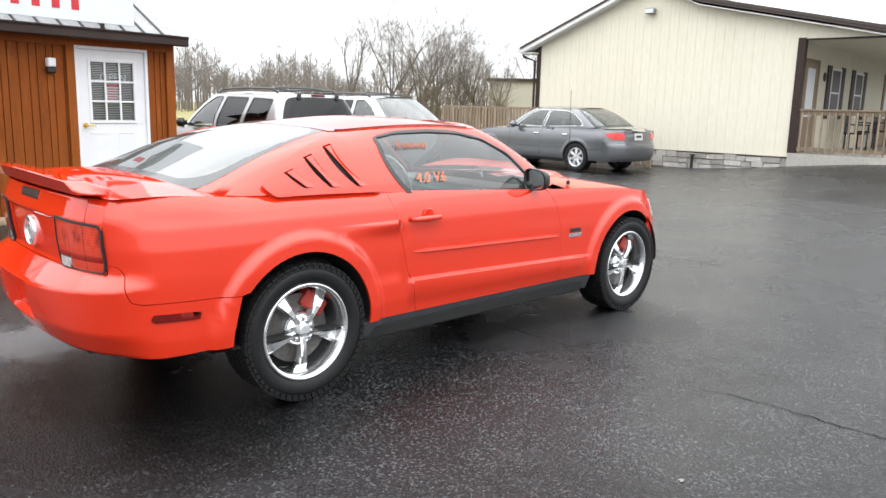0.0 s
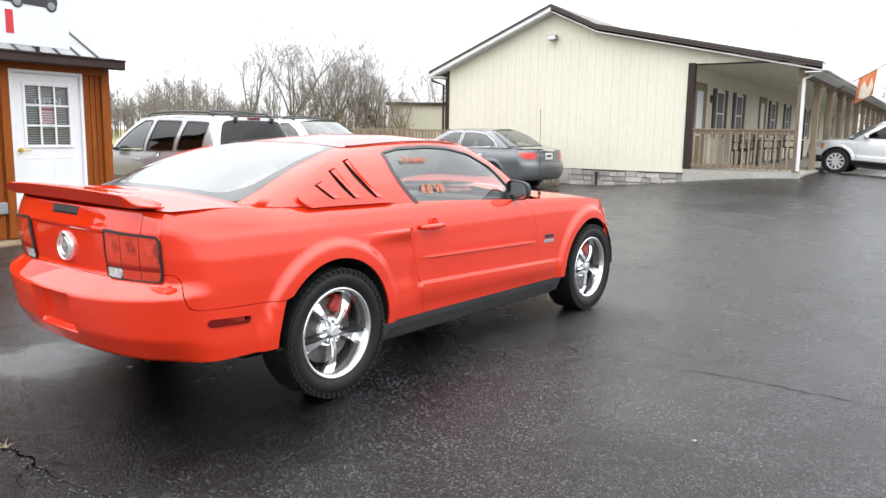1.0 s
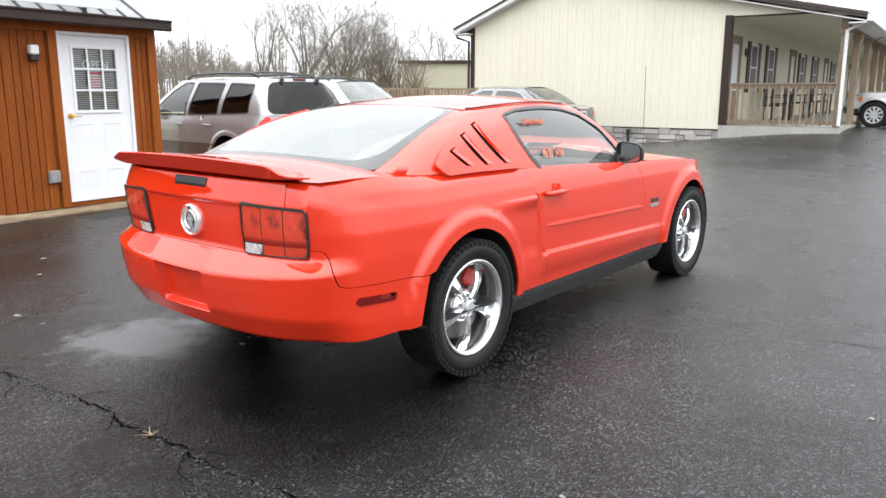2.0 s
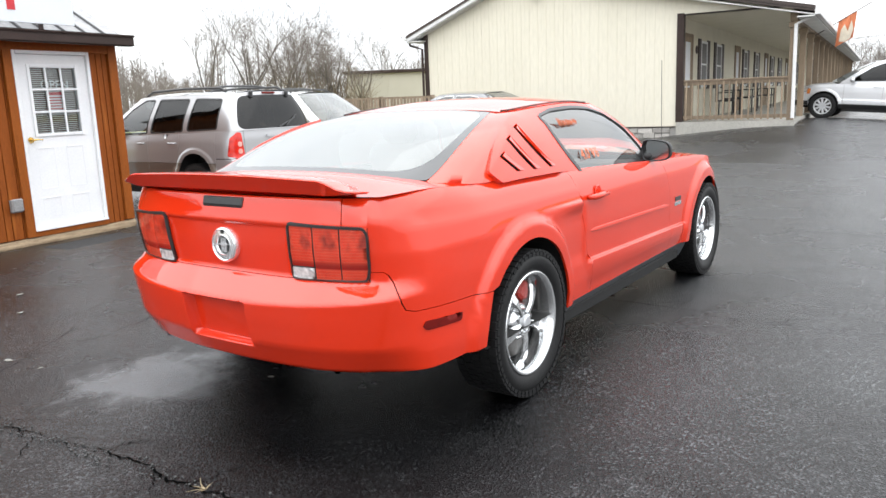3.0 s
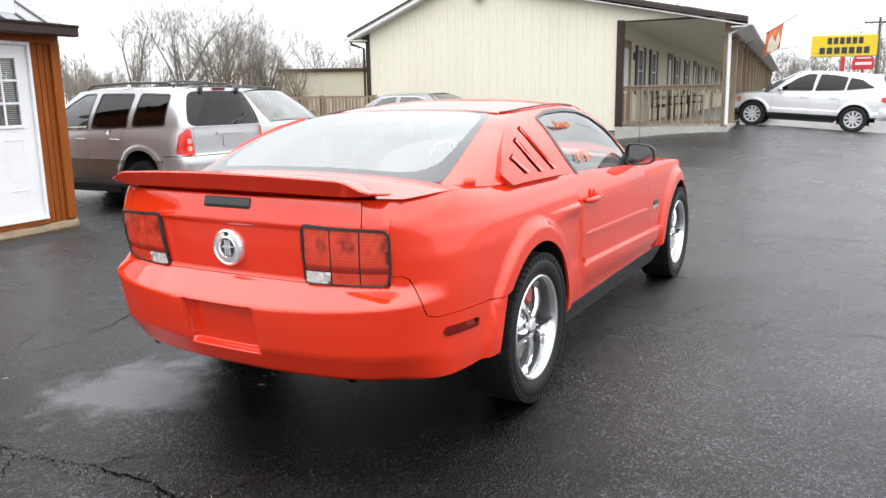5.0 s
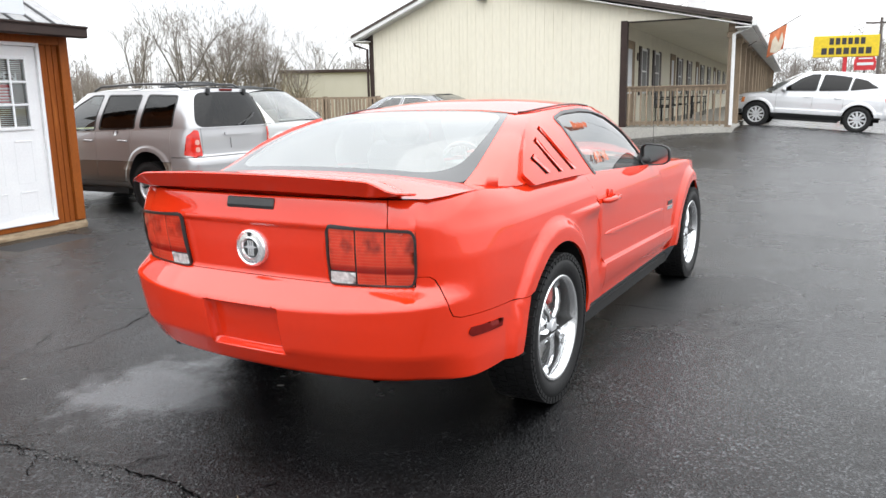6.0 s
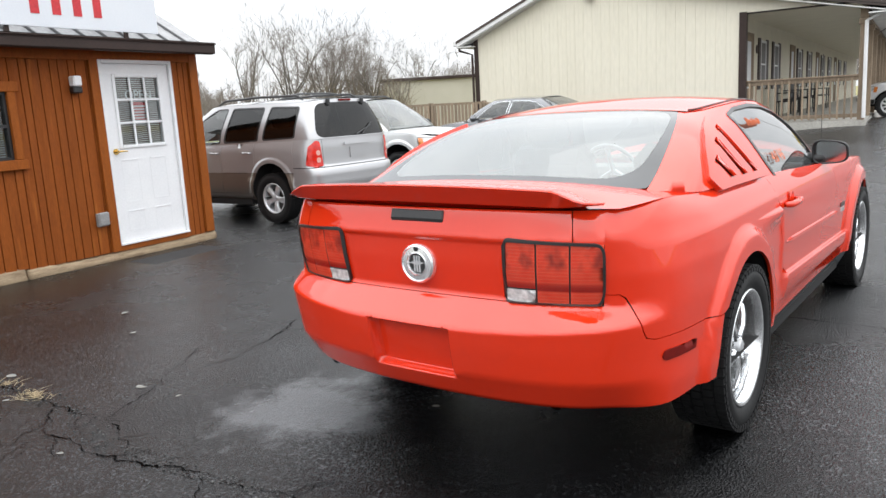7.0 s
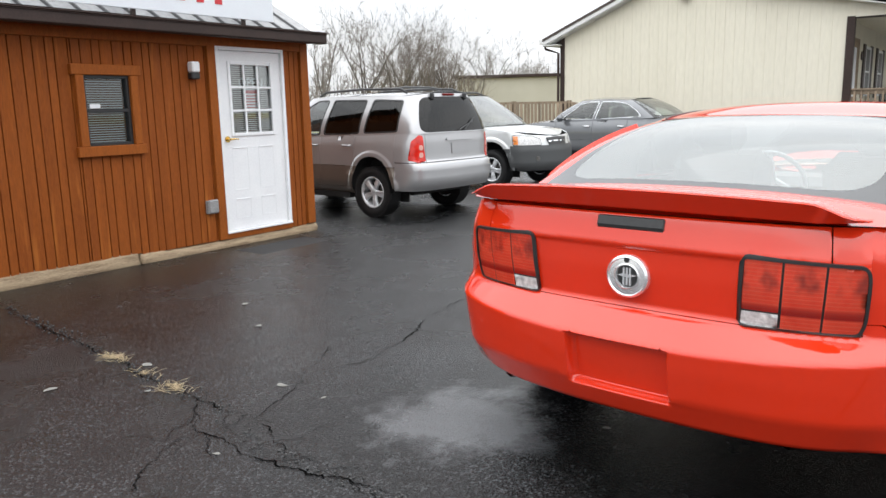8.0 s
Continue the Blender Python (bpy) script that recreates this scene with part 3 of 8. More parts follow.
    tube(kn, [(x0 + 0.05, -0.05, z0 + 0.88), (x0 + 0.10, -0.054, z0 + 0.882), (x0 + 0.15, -0.05, z0 + 0.878)], [0.010, 0.008, 0.006], 8)
    tube(kn, [(x0 + 0.055, 0.001, z0 + 0.88), (x0 + 0.055, -0.008, z0 + 0.88)], 0.03, 14)
    part("door_handle", kn, M["brass"], dl, "brass lever handle", smooth=False)
    # blinds behind the panes
    bl = bmesh.new()
    for k in range(34):
        z = gz0 + 0.01 + k * (gz1 - gz0) / 34
        box(bl, gx0, gx1, 0.05, 0.068, z, z + 0.008)
    part("blind", bl, M["blind"], ob, "pale venetian blind behind the door glass")
    sg = bmesh.new()
    box(sg, gx0 + w * 0.98, gx0 + 2.1 * w, 0.020, 0.023, gz0 + 0.9 * h, gz0 + 1.95 * h)
    part("door_notice", sg, M["white"], ob, "white notice with red lines in the door glass")
    red = bmesh.new()
    for k, (f0, f1) in enumerate(((0.05, 0.95), (0.1, 0.9), (0.15, 0.85), (0.1, 0.9), (0.2, 0.8), (0.1, 0.9))):
        z = gz0 + 1.88 * h - k * 0.028 - (0.02 if k else 0)
        box(red, gx0 + w * (0.98 + 1.12 * f0), gx0 + w * (0.98 + 1.12 * f1), 0.0185, 0.0195, z - (0.03 if k == 0 else 0.012), z)
    part("notice_lines", red, M["signred"], ob, "red printed lines")
    tx = bpy.data.curves.new("open_text", "FONT")
    tx.body, tx.size, tx.extrude, tx.align_x = "OPEN", 0.12, 0.002, "CENTER"
    tx.materials.append(M["white"])
    t = new("open_lettering", tx)
    t.parent, t.matrix_basis = ob, Matrix.Translation(((gx0 + gx1) / 2 + 0.02, 0.019, gz0 + 2.03 * h)) @ pose(0, 0, 0, 90)
    t["label"] = "white open sign lettering"

    # window with two sashes and blind
    a, b, c, d = win
    wf = bmesh.new()
    for q in ((a, a + 0.025, c, d), (b - 0.025, b, c, d), (a + 0.025, b - 0.025, c, c + 0.025), (a + 0.025, b - 0.025, d - 0.025, d), (a + 0.025, b - 0.025, (c + d) / 2 - 0.015, (c + d) / 2 + 0.015)):
        box(wf, q[0], q[1], -0.012, 0.05, q[2], q[3], bevel=0.003)
    wn_ = part("window", wf, M["black_plastic"], ob, "small black sash window with blind")
    for q in ((c + 0.025, (c + d) / 2 - 0.015), ((c + d) / 2 + 0.015, d - 0.025)):
        part("pane", boxes((a + 0.025, b - 0.025, 0.018, 0.022, *q)), M["glass"], wn_).visible_shadow = False
    bl = bmesh.new()
    for k in range(26):
        z = c + 0.03 + k * (d - c - 0.06) / 26
        box(bl, a + 0.03, b - 0.035, 0.055, 0.073, z, z + 0.005)
    part("blind", bl, M["blind"], wn_)
    part("sticker", boxes((a + 0.06, a + 0.15, 0.012, 0.0165, (c + d) / 2 + 0.02, (c + d) / 2 + 0.055)), M["white"], wn_, "small white sticker")

    # wall boards, one by one
    me_cache = {}
    x, board = L, 0
    while x < -0.09:
        x1 = min(x + (0.102, 0.078, 0.098, 0.070, 0.108)[board % 5], -0.086)
        board += 1
        spans = [(0.105 if x < -2.11 else 0.09, H - 0.14)]
        for (a, b, c, d), lowcut in ((door, True), (win, False)):
            lo, hi = a - 0.09 if lowcut else a - 0.06, b + (0.001 if lowcut else 0.06)
            if x1 > lo + 0.002 and x < hi - 0.002:
                if x < lo - 0.012:
                    x1 = lo
                elif lowcut:
                    x1 = min(x1, hi) if x < hi - 0.012 else x1
                    spans = [(d, H - 0.14)] if x1 > a else []
                else:
                    x1 = min(x1, hi)
                    spans = [(spans[0][0], c - 0.02), (d + 0.02, H - 0.14)]
        for z0, z1 in spans:
            if z1 - z0 < 0.02 or x1 - x < 0.012:
                continue
            key = (round(x1 - x, 3), round(z1 - z0, 3))
            if key not in me_cache:
                bm = bmesh.new()
                w_ = x1 - x - 0.0045
                prism(bm, [(0.0, 0.0), (w_, 0.0), (w_, key[1]), (0.0, key[1])], 0.018)
                for v in bm.verts:
                    if v.co.y < 0.001:
                        v.co.x += 0.003 if v.co.x < w_ / 2 else -0.003
                me_cache[key] = mesh_of("plank", bm, M["plank"])
            part("plank", me_cache[key], None, ob, at=Matrix.Translation((x, 0.0, z0)))
        x = x1
    return ob


shed_ob = shed()


def shed_fittings():
    def at(x, y, z):
        return SHED @ Matrix.Translation((x, y, z))
    # wall lantern
    ob = thing("wall_light", "white and black wall light beside the shed door", "lamp", at(-1.42, 0, 1.60))
    part("shade", boxes((-0.042, 0.042, -0.085, 0.0, 0.06, 0.155), bevel=0.012), M["white"], ob, "white upper housing")
    part("base", boxes((-0.045, 0.045, -0.075, 0.0, 0.0, 0.06), bevel=0.01), M["black_plastic"], ob, "black lower housing")
    # outlet box
    ob = thing("outlet_box", "grey weatherproof outlet box on the shed wall", "outlet", at(-1.33, 0, 0.36))
    part("body", boxes((-0.05, 0.05, -0.045, 0.0, 0.0, 0.125), bevel=0.006), M["grey_plastic"], ob)
    part("cover", boxes((-0.056, 0.056, -0.072, -0.046, 0.005, 0.135), bevel=0.012), M["grey_plastic"], ob)
    # door mat
    bm = bmesh.new()
    box(bm, -1.25, -0.36, -0.62, -0.22, 0.0, 0.012, bevel=0.004)
    tagged(part("door_mat", bm, M["rubber"], at=SHED), "flat black rubber door mat on the asphalt", "mat")
    # roof sign: white board with red number strokes and the picture of a dark car
    ob = thing("roof_sign", "white sign board with red figures and a dark car picture", "sign", at(-0.52, -0.14, 2.155))
    part("board", boxes((-3.0, 0.0, 0.0, 0.02, 0.0, 1.05), bevel=0.003), M["signwhite"], ob)
    for k in range(9):
        x = -0.575 - 0.20 * k
        part("figure_bar", boxes((x - 0.115, x - 0.035, -0.004, 0.0, 0.11, 0.35)) if k != 4 else boxes((x - 0.125, x - 0.03, -0.004, 0.0, 0.22, 0.25)), M["signred"], ob, "red bar")
    bm = bmesh.new()
    prism(bm, [(-0.83, 0.47), (-0.80, 0.43), (-0.16, 0.42), (-0.12, 0.46), (-0.12, 0.54), (-0.22, 0.58), (-0.36, 0.66), (-0.60, 0.67), (-0.74, 0.60), (-0.83, 0.57)], 0.004, Matrix.Translation((0, -0.005, 0)))
    part("car_picture", bm, M["signblack"], ob, "dark car shape")
    bm = bmesh.new()
    prism(bm, [(-0.70, 0.59), (-0.59, 0.645), (-0.38, 0.64), (-0.28, 0.58)], 0.002, Matrix.Translation((0, -0.0085, 0)))
    part("window_picture", bm, M["scrap"], ob, "grey window shape")
    for x in (-0.56, -0.19):
        bm = bmesh.new()
        lathe(bm, [(0.001, -0.008), (0.058, -0.008), (0.062, -0.005)], 20)
        wp = part("wheel_picture", bm, M["signblack"], ob, at=Matrix.Translation((x, 0, 0.44)))
        bm = bmesh.new()
        lathe(bm, [(0.001, -0.0105), (0.040, -0.0105), (0.042, -0.0085)], 16)
        part("rim_picture", bm, M["grey_plastic"], wp, "grey rim shape")
    for x in (-2.6, -1.5, -0.35):
        part("bracket", boxes((x - 0.02, x + 0.02, 0.02, 0.045, -0.06, 0.9), (x - 0.015, x + 0.015, 0.045, 0.5, 0.16, 0.19), bevel=0.002), M["dark"], ob)


shed_fittings()


# ---------------------------------------------------------------- long building with porch
YARD = Matrix.Translation((17.92, 14.99, 0.0)) @ pose(0, 0, 0, 0, 0, -84.67) @ Matrix.Scale(1.08, 4)
# local x runs along the gable wall towards the porch, y into the building's length
WID, POR, LONG, RIDGE = 6.84, 2.46, 40.0, 3.3
EAVE_Z, RIDGE_Z, KINK = 2.95, 4.507, (4.562, 3.931)
DECK = 0.504


def yard_z(x, y):
    p = YARD @ Vector((x, y, 0))
    return ground_z(p.x, p.y) / 1.08


def building():
    ob = thing("long_building", "long cream metal-sided building with brown roof and porch", "building", YARD)
    top = [(-0.02, EAVE_Z - 0.06), (RIDGE, RIDGE_Z - 0.12), (KINK[0], KINK[1] - 0.12), (WID, KINK[1] - 0.12 - 0.215 * (WID - KINK[0]))]

    def roof_z(x):
        pts = [(-0.4, EAVE_Z), (RIDGE, RIDGE_Z), KINK, (9.78, 2.80)]
        return float(np.interp(x, [p[0] for p in pts], [p[1] for p in pts]))
    # gable wall and back walls
    bm = bmesh.new()
    prism(bm, [(0, 0.40), (WID, 0.40), (WID, roof_z(WID) - 0.1), KINK[:1] + (KINK[1] - 0.1,), (RIDGE, RIDGE_Z - 0.1), (0, roof_z(0) - 0.1)], 0.15)
    part("wall", bm, M["siding"], ob, "cream ribbed metal siding")
    x = 0.1
    while x < WID - 0.1:
        part("siding_rib", boxes((x - 0.012, x + 0.012, -0.009, 0.0, 0.41, roof_z(x) - 0.12)), M["siding"], ob)
        part("siding_rib", boxes((x + 0.10, x + 0.112, -0.003, 0.0, 0.41, roof_z(x + 0.1) - 0.12)), M["siding"], ob)
        x += 0.229
    part("wall", boxes((WID - 0.15, WID, 0.15, LONG, 0.40, roof_z(WID) - 0.1)), M["inner"], ob, "cream porch wall")
    part("wall", boxes((0, 0.15, 0.15, LONG, 0.0, roof_z(0) - 0.1), (0, WID, LONG, LONG + 0.15, 0.0, 2.9)), M["siding"], ob)
    # header panel above the porch opening
    bm = bmesh.new()
    prism(bm, [(WID, 2.956), (WID + POR, 2.956), (WID + POR, roof_z(WID + POR) - 0.1) if roof_z(WID + POR) - 0.1 > 2.956 else (WID + POR, 2.966), (WID, roof_z(WID) - 0.1)], 0.12)
    part("porch_header", bm, M["siding"], ob)
    x = WID + 0.12
    while x < WID + POR - 0.1:
        if roof_z(x) - 0.12 > 2.986:
            part("siding_rib", boxes((x - 0.012, x + 0.012, -0.009, 0.0, 2.966, roof_z(x) - 0.12)), M["siding"], ob)
        x += 0.229
    # trims
    part("corner_trim", boxes((-0.06, 0.06, -0.03, 0.1, 0.4, roof_z(0) - 0.1), bevel=0.004), M["dark"], ob, "dark brown corner trim")
    part("corner_trim", boxes((WID - 0.03, WID + 0.13, -0.04, 0.12, DECK, 2.995), bevel=0.004), M["dark"], ob, "dark brown corner trim")
    part("header_trim", boxes((WID + 0.13, WID + POR - 0.02, -0.03, 0.12, 2.97, 2.956), bevel=0.004), M["dark"], ob)
    part("base_trim", boxes((0.06, WID - 0.03, -0.03, 0.1, 0.385, 0.41), bevel=0.003), M["dark"], ob)
    # roof
    pts = [(-0.45, EAVE_Z - 0.02), (RIDGE, RIDGE_Z), KINK, (WID + POR + 0.42, 2.84)]
    for (x0, z0), (x1, z1) in zip(pts, pts[1:]):
        bm = bmesh.new()
        prism(bm, [(x0, z0), (x1, z1), (x1, z1 + 0.07), (x0, z0 + 0.07)], LONG + 0.8, Matrix.Translation((0, -0.32, 0)))
        part("roof_slope", bm, M["roof"], ob, "dark brown roof edge")
        # left slope: an added white board stands in for the bright soffit
        bm = bmesh.new()
        prism(bm, [(x0, z0 - (0.10 if x0 < 0 else 0.055)), (x1, z1 - (0.10 if x0 < 0 else 0.055)), (x1, z1 - 0.002), (x0, z0 - 0.002)], 0.03, Matrix.Translation((0, -0.302, 0)))
        part("barge_board", bm, M["fascia"] if x0 < 0 else M["roof"], ob, "white board standing in for the bright soffit" if x0 < 0 else "dark brown barge board")
        bm = bmesh.new()
        prism(bm, [(x0, z0 - 0.125), (x1, z1 - 0.125), (x1, z1 - 0.10), (x0, z0 - 0.10)], 0.28, Matrix.Translation((0, -0.27, 0)))
        part("gable_soffit", bm, M["soffit"], ob)
    # eaves with gutters
    part("gutter", boxes((-0.56, -0.45, -0.3, LONG + 0.4, EAVE_Z - 0.08, EAVE_Z + 0.05), bevel=0.01), M["fascia"], ob, "white gutter")
    xe = WID + POR + 0.42
    part("gutter", boxes((xe, xe + 0.11, -0.32, LONG + 0.4, 2.71, 2.85), bevel=0.012), M["fascia"], ob, "white gutter")
    part("eaves_soffit", boxes((WID + POR + 0.08, xe, -0.3, LONG + 0.4, 2.685, 2.71)), M["soffit"], ob)
    part("eaves_soffit", boxes((-0.45, 0.0, -0.3, LONG + 0.4, EAVE_Z - 0.13, EAVE_Z - 0.105)), M["soffit"], ob)
    tb = bmesh.new()
    tube(tb, [(-0.5, -0.1, EAVE_Z - 0.06), (-0.46, -0.1, EAVE_Z - 0.2), (-0.1, -0.06, EAVE_Z - 0.32), (-0.1, -0.06, 0.5)], 0.035, 8)
    part("downpipe", tb, M["dark"], ob, "dark downpipe")
    tb = bmesh.new()
    tube(tb, [(xe + 0.02, -0.06, 2.74), (WID + POR + 0.05, -0.06, 2.56), (WID + POR + 0.06, -0.06, 0.55)], 0.04, 8)
    part("downpipe", tb, M["fascia"], ob, "white downpipe")
    # porch deck, ceiling, beam
    bm = bmesh.new()
    xs = [WID - 0.01 + k * (POR + 0.12) / 10 for k in range(11)]
    lo = [bm.verts.new((x, -0.06, min(DECK - 0.02, yard_z(x, -0.06)) - 0.05)) for x in xs]
    hi = [bm.verts.new((x, -0.06, DECK)) for x in xs]
    for k in range(10):
        bm.faces.new((lo[k], lo[k + 1], hi[k + 1], hi[k]))
    part("porch_base", bm, M["concrete"], ob, "bare concrete porch base")
    part("porch_slab", boxes((WID, WID + POR + 0.1, -0.055, LONG, 0.1, DECK - 0.002)), M["concrete"], ob)
    part("porch_ceiling", boxes((WID, WID + POR + 0.08, 0.12, LONG, 2.945, 2.975)), M["inner"], ob)
    part("porch_beam", boxes((WID + POR - 0.08, WID + POR + 0.08, 0.0, LONG, 2.63, 2.87), bevel=0.008), M["deckwood"], ob, "timber porch beam")
    # stone base under the gable wall
    part("stone_backing", boxes((0, WID, 0.0, 0.15, -0.05, 0.39)), M["mortar"], ob)
    return ob, roof_z


build_ob, roof_z = building()


def post(at):
    ob = part("porch_post", boxes((-0.07, 0.07, -0.07, 0.07, 0.0, 2.126), (-0.1, 0.1, -0.1, 0.1, 2.0, 2.12), bevel=0.006), M["deckwood"], at=YARD @ at)
    return tagged(ob, "square weathered timber porch post", "post", "posts along the porch")


def porch():
    for k in range(17):
        post(Matrix.Translation((WID + POR, 0.08 + 2.35 * k, DECK)))
    # front railing, with uneven slats
    ob = thing("porch_railing", "weathered timber railing with upright slats", "railing", YARD @ Matrix.Translation((WID + 0.13, 0.05, DECK)))
    part("top_rail", boxes((0, POR - 0.2, -0.05, 0.05, 0.93, 0.97), (0, POR - 0.2, -0.02, 0.02, 0.84, 0.93), bevel=0.005), M["deckwood"], ob)
    part("bottom_rail", boxes((0, POR - 0.2, -0.02, 0.02, 0.06, 0.14), bevel=0.005), M["deckwood"], ob)
    slat = mesh_of("slat", boxes((-0.019, 0.019, -0.058, -0.021, 0.03, 0.91), bevel=0.004), M["deckwood"])
    for k in range(16):
        part("slat", slat, None, ob, at=Matrix.Translation((0.07 + 0.139 * k, 0, 0)) @ pose(0, 0, 0, 0, random.uniform(-0.8, 0.8), 0))
    # doors, windows with dark shutters, along the inner wall
    for y, kind in ((1.0, "door"), (3.0, "win"), (5.2, "win"), (8.6, "door"), (10.4, "win"), (13.2, "win"), (16.0, "door"), (18.0, "win"), (21.0, "win"), (24.0, "door"), (26.5, "win"), (30.0, "win")):
        m = YARD @ Matrix.Translation((WID, y, DECK))
        if kind == "door":
            o = thing("door_inner", "pale glazed house door with brown casing in the porch", "door", m, kind="structure")
            part("door_frame", boxes((0, 0.03, -0.55, -0.45, 0, 2.1), (0, 0.03, 0.45, 0.55, 0, 2.1), (0, 0.03, -0.45, 0.45, 2.02, 2.1), bevel=0.004), M["deckwood"], o)
            part("leaf", boxes((0, 0.02, -0.45, 0.45, 0.0, 0.8), (0, 0.02, -0.45, -0.3, 0.8, 1.9), (0, 0.02, 0.3, 0.45, 0.8, 1.9), (0, 0.02, -0.45, 0.45, 1.9, 2.02)), M["deckwood"], o)
            part("pane", boxes((0.002, 0.01, -0.3, 0.3, 0.8, 1.9)), M["signwhite"], o)
        else:
            o = thing("window_inner", "white window with dark shutters in the porch wall", "window", m, kind="structure")
            part("window_frame", boxes((0, 0.03, -0.42, -0.36, 0.8, 2.0), (0, 0.03, 0.36, 0.42, 0.8, 2.0), (0, 0.03, -0.36, 0.36, 1.94, 2.0), (0, 0.03, -0.36, 0.36, 0.8, 0.86), (0, 0.025, -0.36, 0.36, 1.38, 1.42), bevel=0.003), M["white"], o)
            part("pane", boxes((0.003, 0.01, -0.36, 0.36, 0.86, 1.94)), M["signblack"], o)
            for s in (-1, 1):
                sh = bmesh.new()
                box(sh, 0, 0.03, s * 0.60 - 0.16, s * 0.60 + 0.16, 0.76, 2.04, bevel=0.004)
                for k in range(14):
                    box(sh, 0.03, 0.036, s * 0.60 - 0.12, s * 0.60 + 0.12, 0.84 + k * 0.08, 0.88 + k * 0.08)
                part("shutter", sh, M["dark"], o, "dark louvred shutter")
    # dark plaques between
    for y in (2.05,):
        bm = bmesh.new()
        lathe(bm, [(0.001, 0.0), (0.10, 0.0), (0.11, -0.02), (0.07, -0.03), (0.001, -0.03)], 20)
        tagged(part("wall_clock", bm, M["dark"], at=YARD @ Matrix.Translation((WID, y, DECK + 1.75)) @ pose(0, 0, 0, 0, 0, 90)), "round dark plaque on the porch wall", "plaque")


porch()


def chair(m):
    ob = thing("porch_chair", "dark slatted chair on the porch", "chair", m, "chairs on the porch")
    part("seat", boxes((-0.24, 0.24, -0.22, 0.22, 0.40, 0.44), bevel=0.008), M["black_plastic"], ob)
    for k in range(5):
        part("back_slat", boxes((-0.24, -0.215, -0.2 + 0.085 * k, -0.14 + 0.085 * k, 0.44, 0.92), bevel=0.004), M["black_plastic"], ob)
    part("back_rail", boxes((-0.25, -0.21, -0.24, 0.24, 0.88, 0.95), bevel=0.008), M["black_plastic"], ob)
    for x in (-0.22, 0.19):
        for y in (-0.21, 0.18):
            part("leg", boxes((x, x + 0.035, y, y + 0.035, 0.0, 0.42), bevel=0.004), M["black_plastic"], ob)
    for y in (-0.25, 0.21):
        part("armrest", boxes((-0.22, 0.24, y, y + 0.04, 0.62, 0.65), (0.19, 0.225, y, y + 0.035, 0.42, 0.62), bevel=0.004), M["black_plastic"], ob)
    return ob


c0 = chair(YARD @ Matrix.Translation((WID + 0.55, 3.3, DECK)))
for px, py, a in ((0.55, 4.3, 6), (0.55, 6.3, -4), (0.6, 7.3, 3), (0.55, 11.0, -8), (0.55, 12.2, 5)):
    copy_thing(c0, YARD @ Matrix.Translation((WID + px, py, DECK)) @ pose(0, 0, 0, 0, 0, a))


def building_fittings():
    ob = thing("flood_light", "small grey flood light high on the gable wall", "lamp", YARD @ Matrix.Translation((3.3, 0, 3.69)))
    part("housing", boxes((-0.12, 0.12, -0.2, -0.04, 0.0, 0.13), bevel=0.02), M["grey_plastic"], ob)
    part("lens", boxes((-0.1, 0.1, -0.206, -0.198, 0.015, 0.11)), M["signwhite"], ob)
    part("bracket", boxes((-0.04, 0.04, -0.04, 0.0, 0.03, 0.1), bevel=0.005), M["dark"], ob)
    ob = thing("hose_tap", "dark wall tap standing at the stone base", "tap", YARD @ Matrix.Translation((4.66, -0.12, yard_z(4.66, -0.12))))
    bm = bmesh.new()
    tube(bm, [(0, 0, 0), (0, 0, 0.3)], 0.035, 8)
    tube(bm, [(0, 0, 0.3), (0, 0, 0.34)], 0.06, 8)
    part("pipe", bm, M["black_plastic"], ob)
    # white sign standing behind the roof
    ob = thing("roof_panel_sign", "plain white sign panel rising behind the roof", "sign", YARD @ Matrix.Translation((7.9, 5.0, 0)))
    part("board", boxes((-0.22, 0.30, 0, 0.1, 3.1, 4.75), bevel=0.01), M["fascia"], ob)
    for x in (-0.12, 0.2):
        bm = bmesh.new()
        tube(bm, [(x, 0.15, 3.05), (x, 0.15, 4.3)], 0.05, 8)
        part("post", bm, M["grey_plastic"], ob)
    bm = bmesh.new()
    tube(bm, [(-0.22, 0.05, 3.9), (-1.6, 0.3, 3.35)], 0.02, 6)
    part("stay", bm, M["fascia"], ob)
    # flag on a slanting staff
    ob = thing("flag", "orange and cream garden flag on a slanting staff", "flag", YARD @ Matrix.Translation((WID + POR + 0.1, 4.8, 2.56)))
    bm = bmesh.new()
    tube(bm, [(0, 0, 0), (1.3, -0.1, 0.75)], 0.012, 6)
    part("staff", bm, M["pole"], ob)
    bm = bmesh.new()
    n = 10
    rows = []
    for i in range(n + 1):
        f = i / n
        rows.append([bm.verts.new((0.55 + 0.42 * f - 0.06 * g, -0.05 + 0.05 * math.sin(7 * f + 3 * g), 0.31 + 0.24 * f - 0.66 * g)) for g in (0, 0.25, 0.5, 0.75, 1)])
    for a, b in zip(rows, rows[1:]):
        for k in range(4):
            bm.faces.new((a[k], b[k], b[k + 1], a[k + 1])).material_index = 0
    cloth = part("cloth", bm, M["flag"], ob, smooth=True)
    bm = bmesh.new()
    prism(bm, [(0.58, -0.20), (0.62, 0.10), (0.70, 0.24), (0.78, 0.06), (0.86, 0.34), (0.91, 0.10), (0.84, -0.14), (0.70, -0.22)], 0.012, Matrix.Translation((0, -0.12, 0)))
    part("motif", bm, M["flagpale"], ob, "pale motif")


building_fittings()


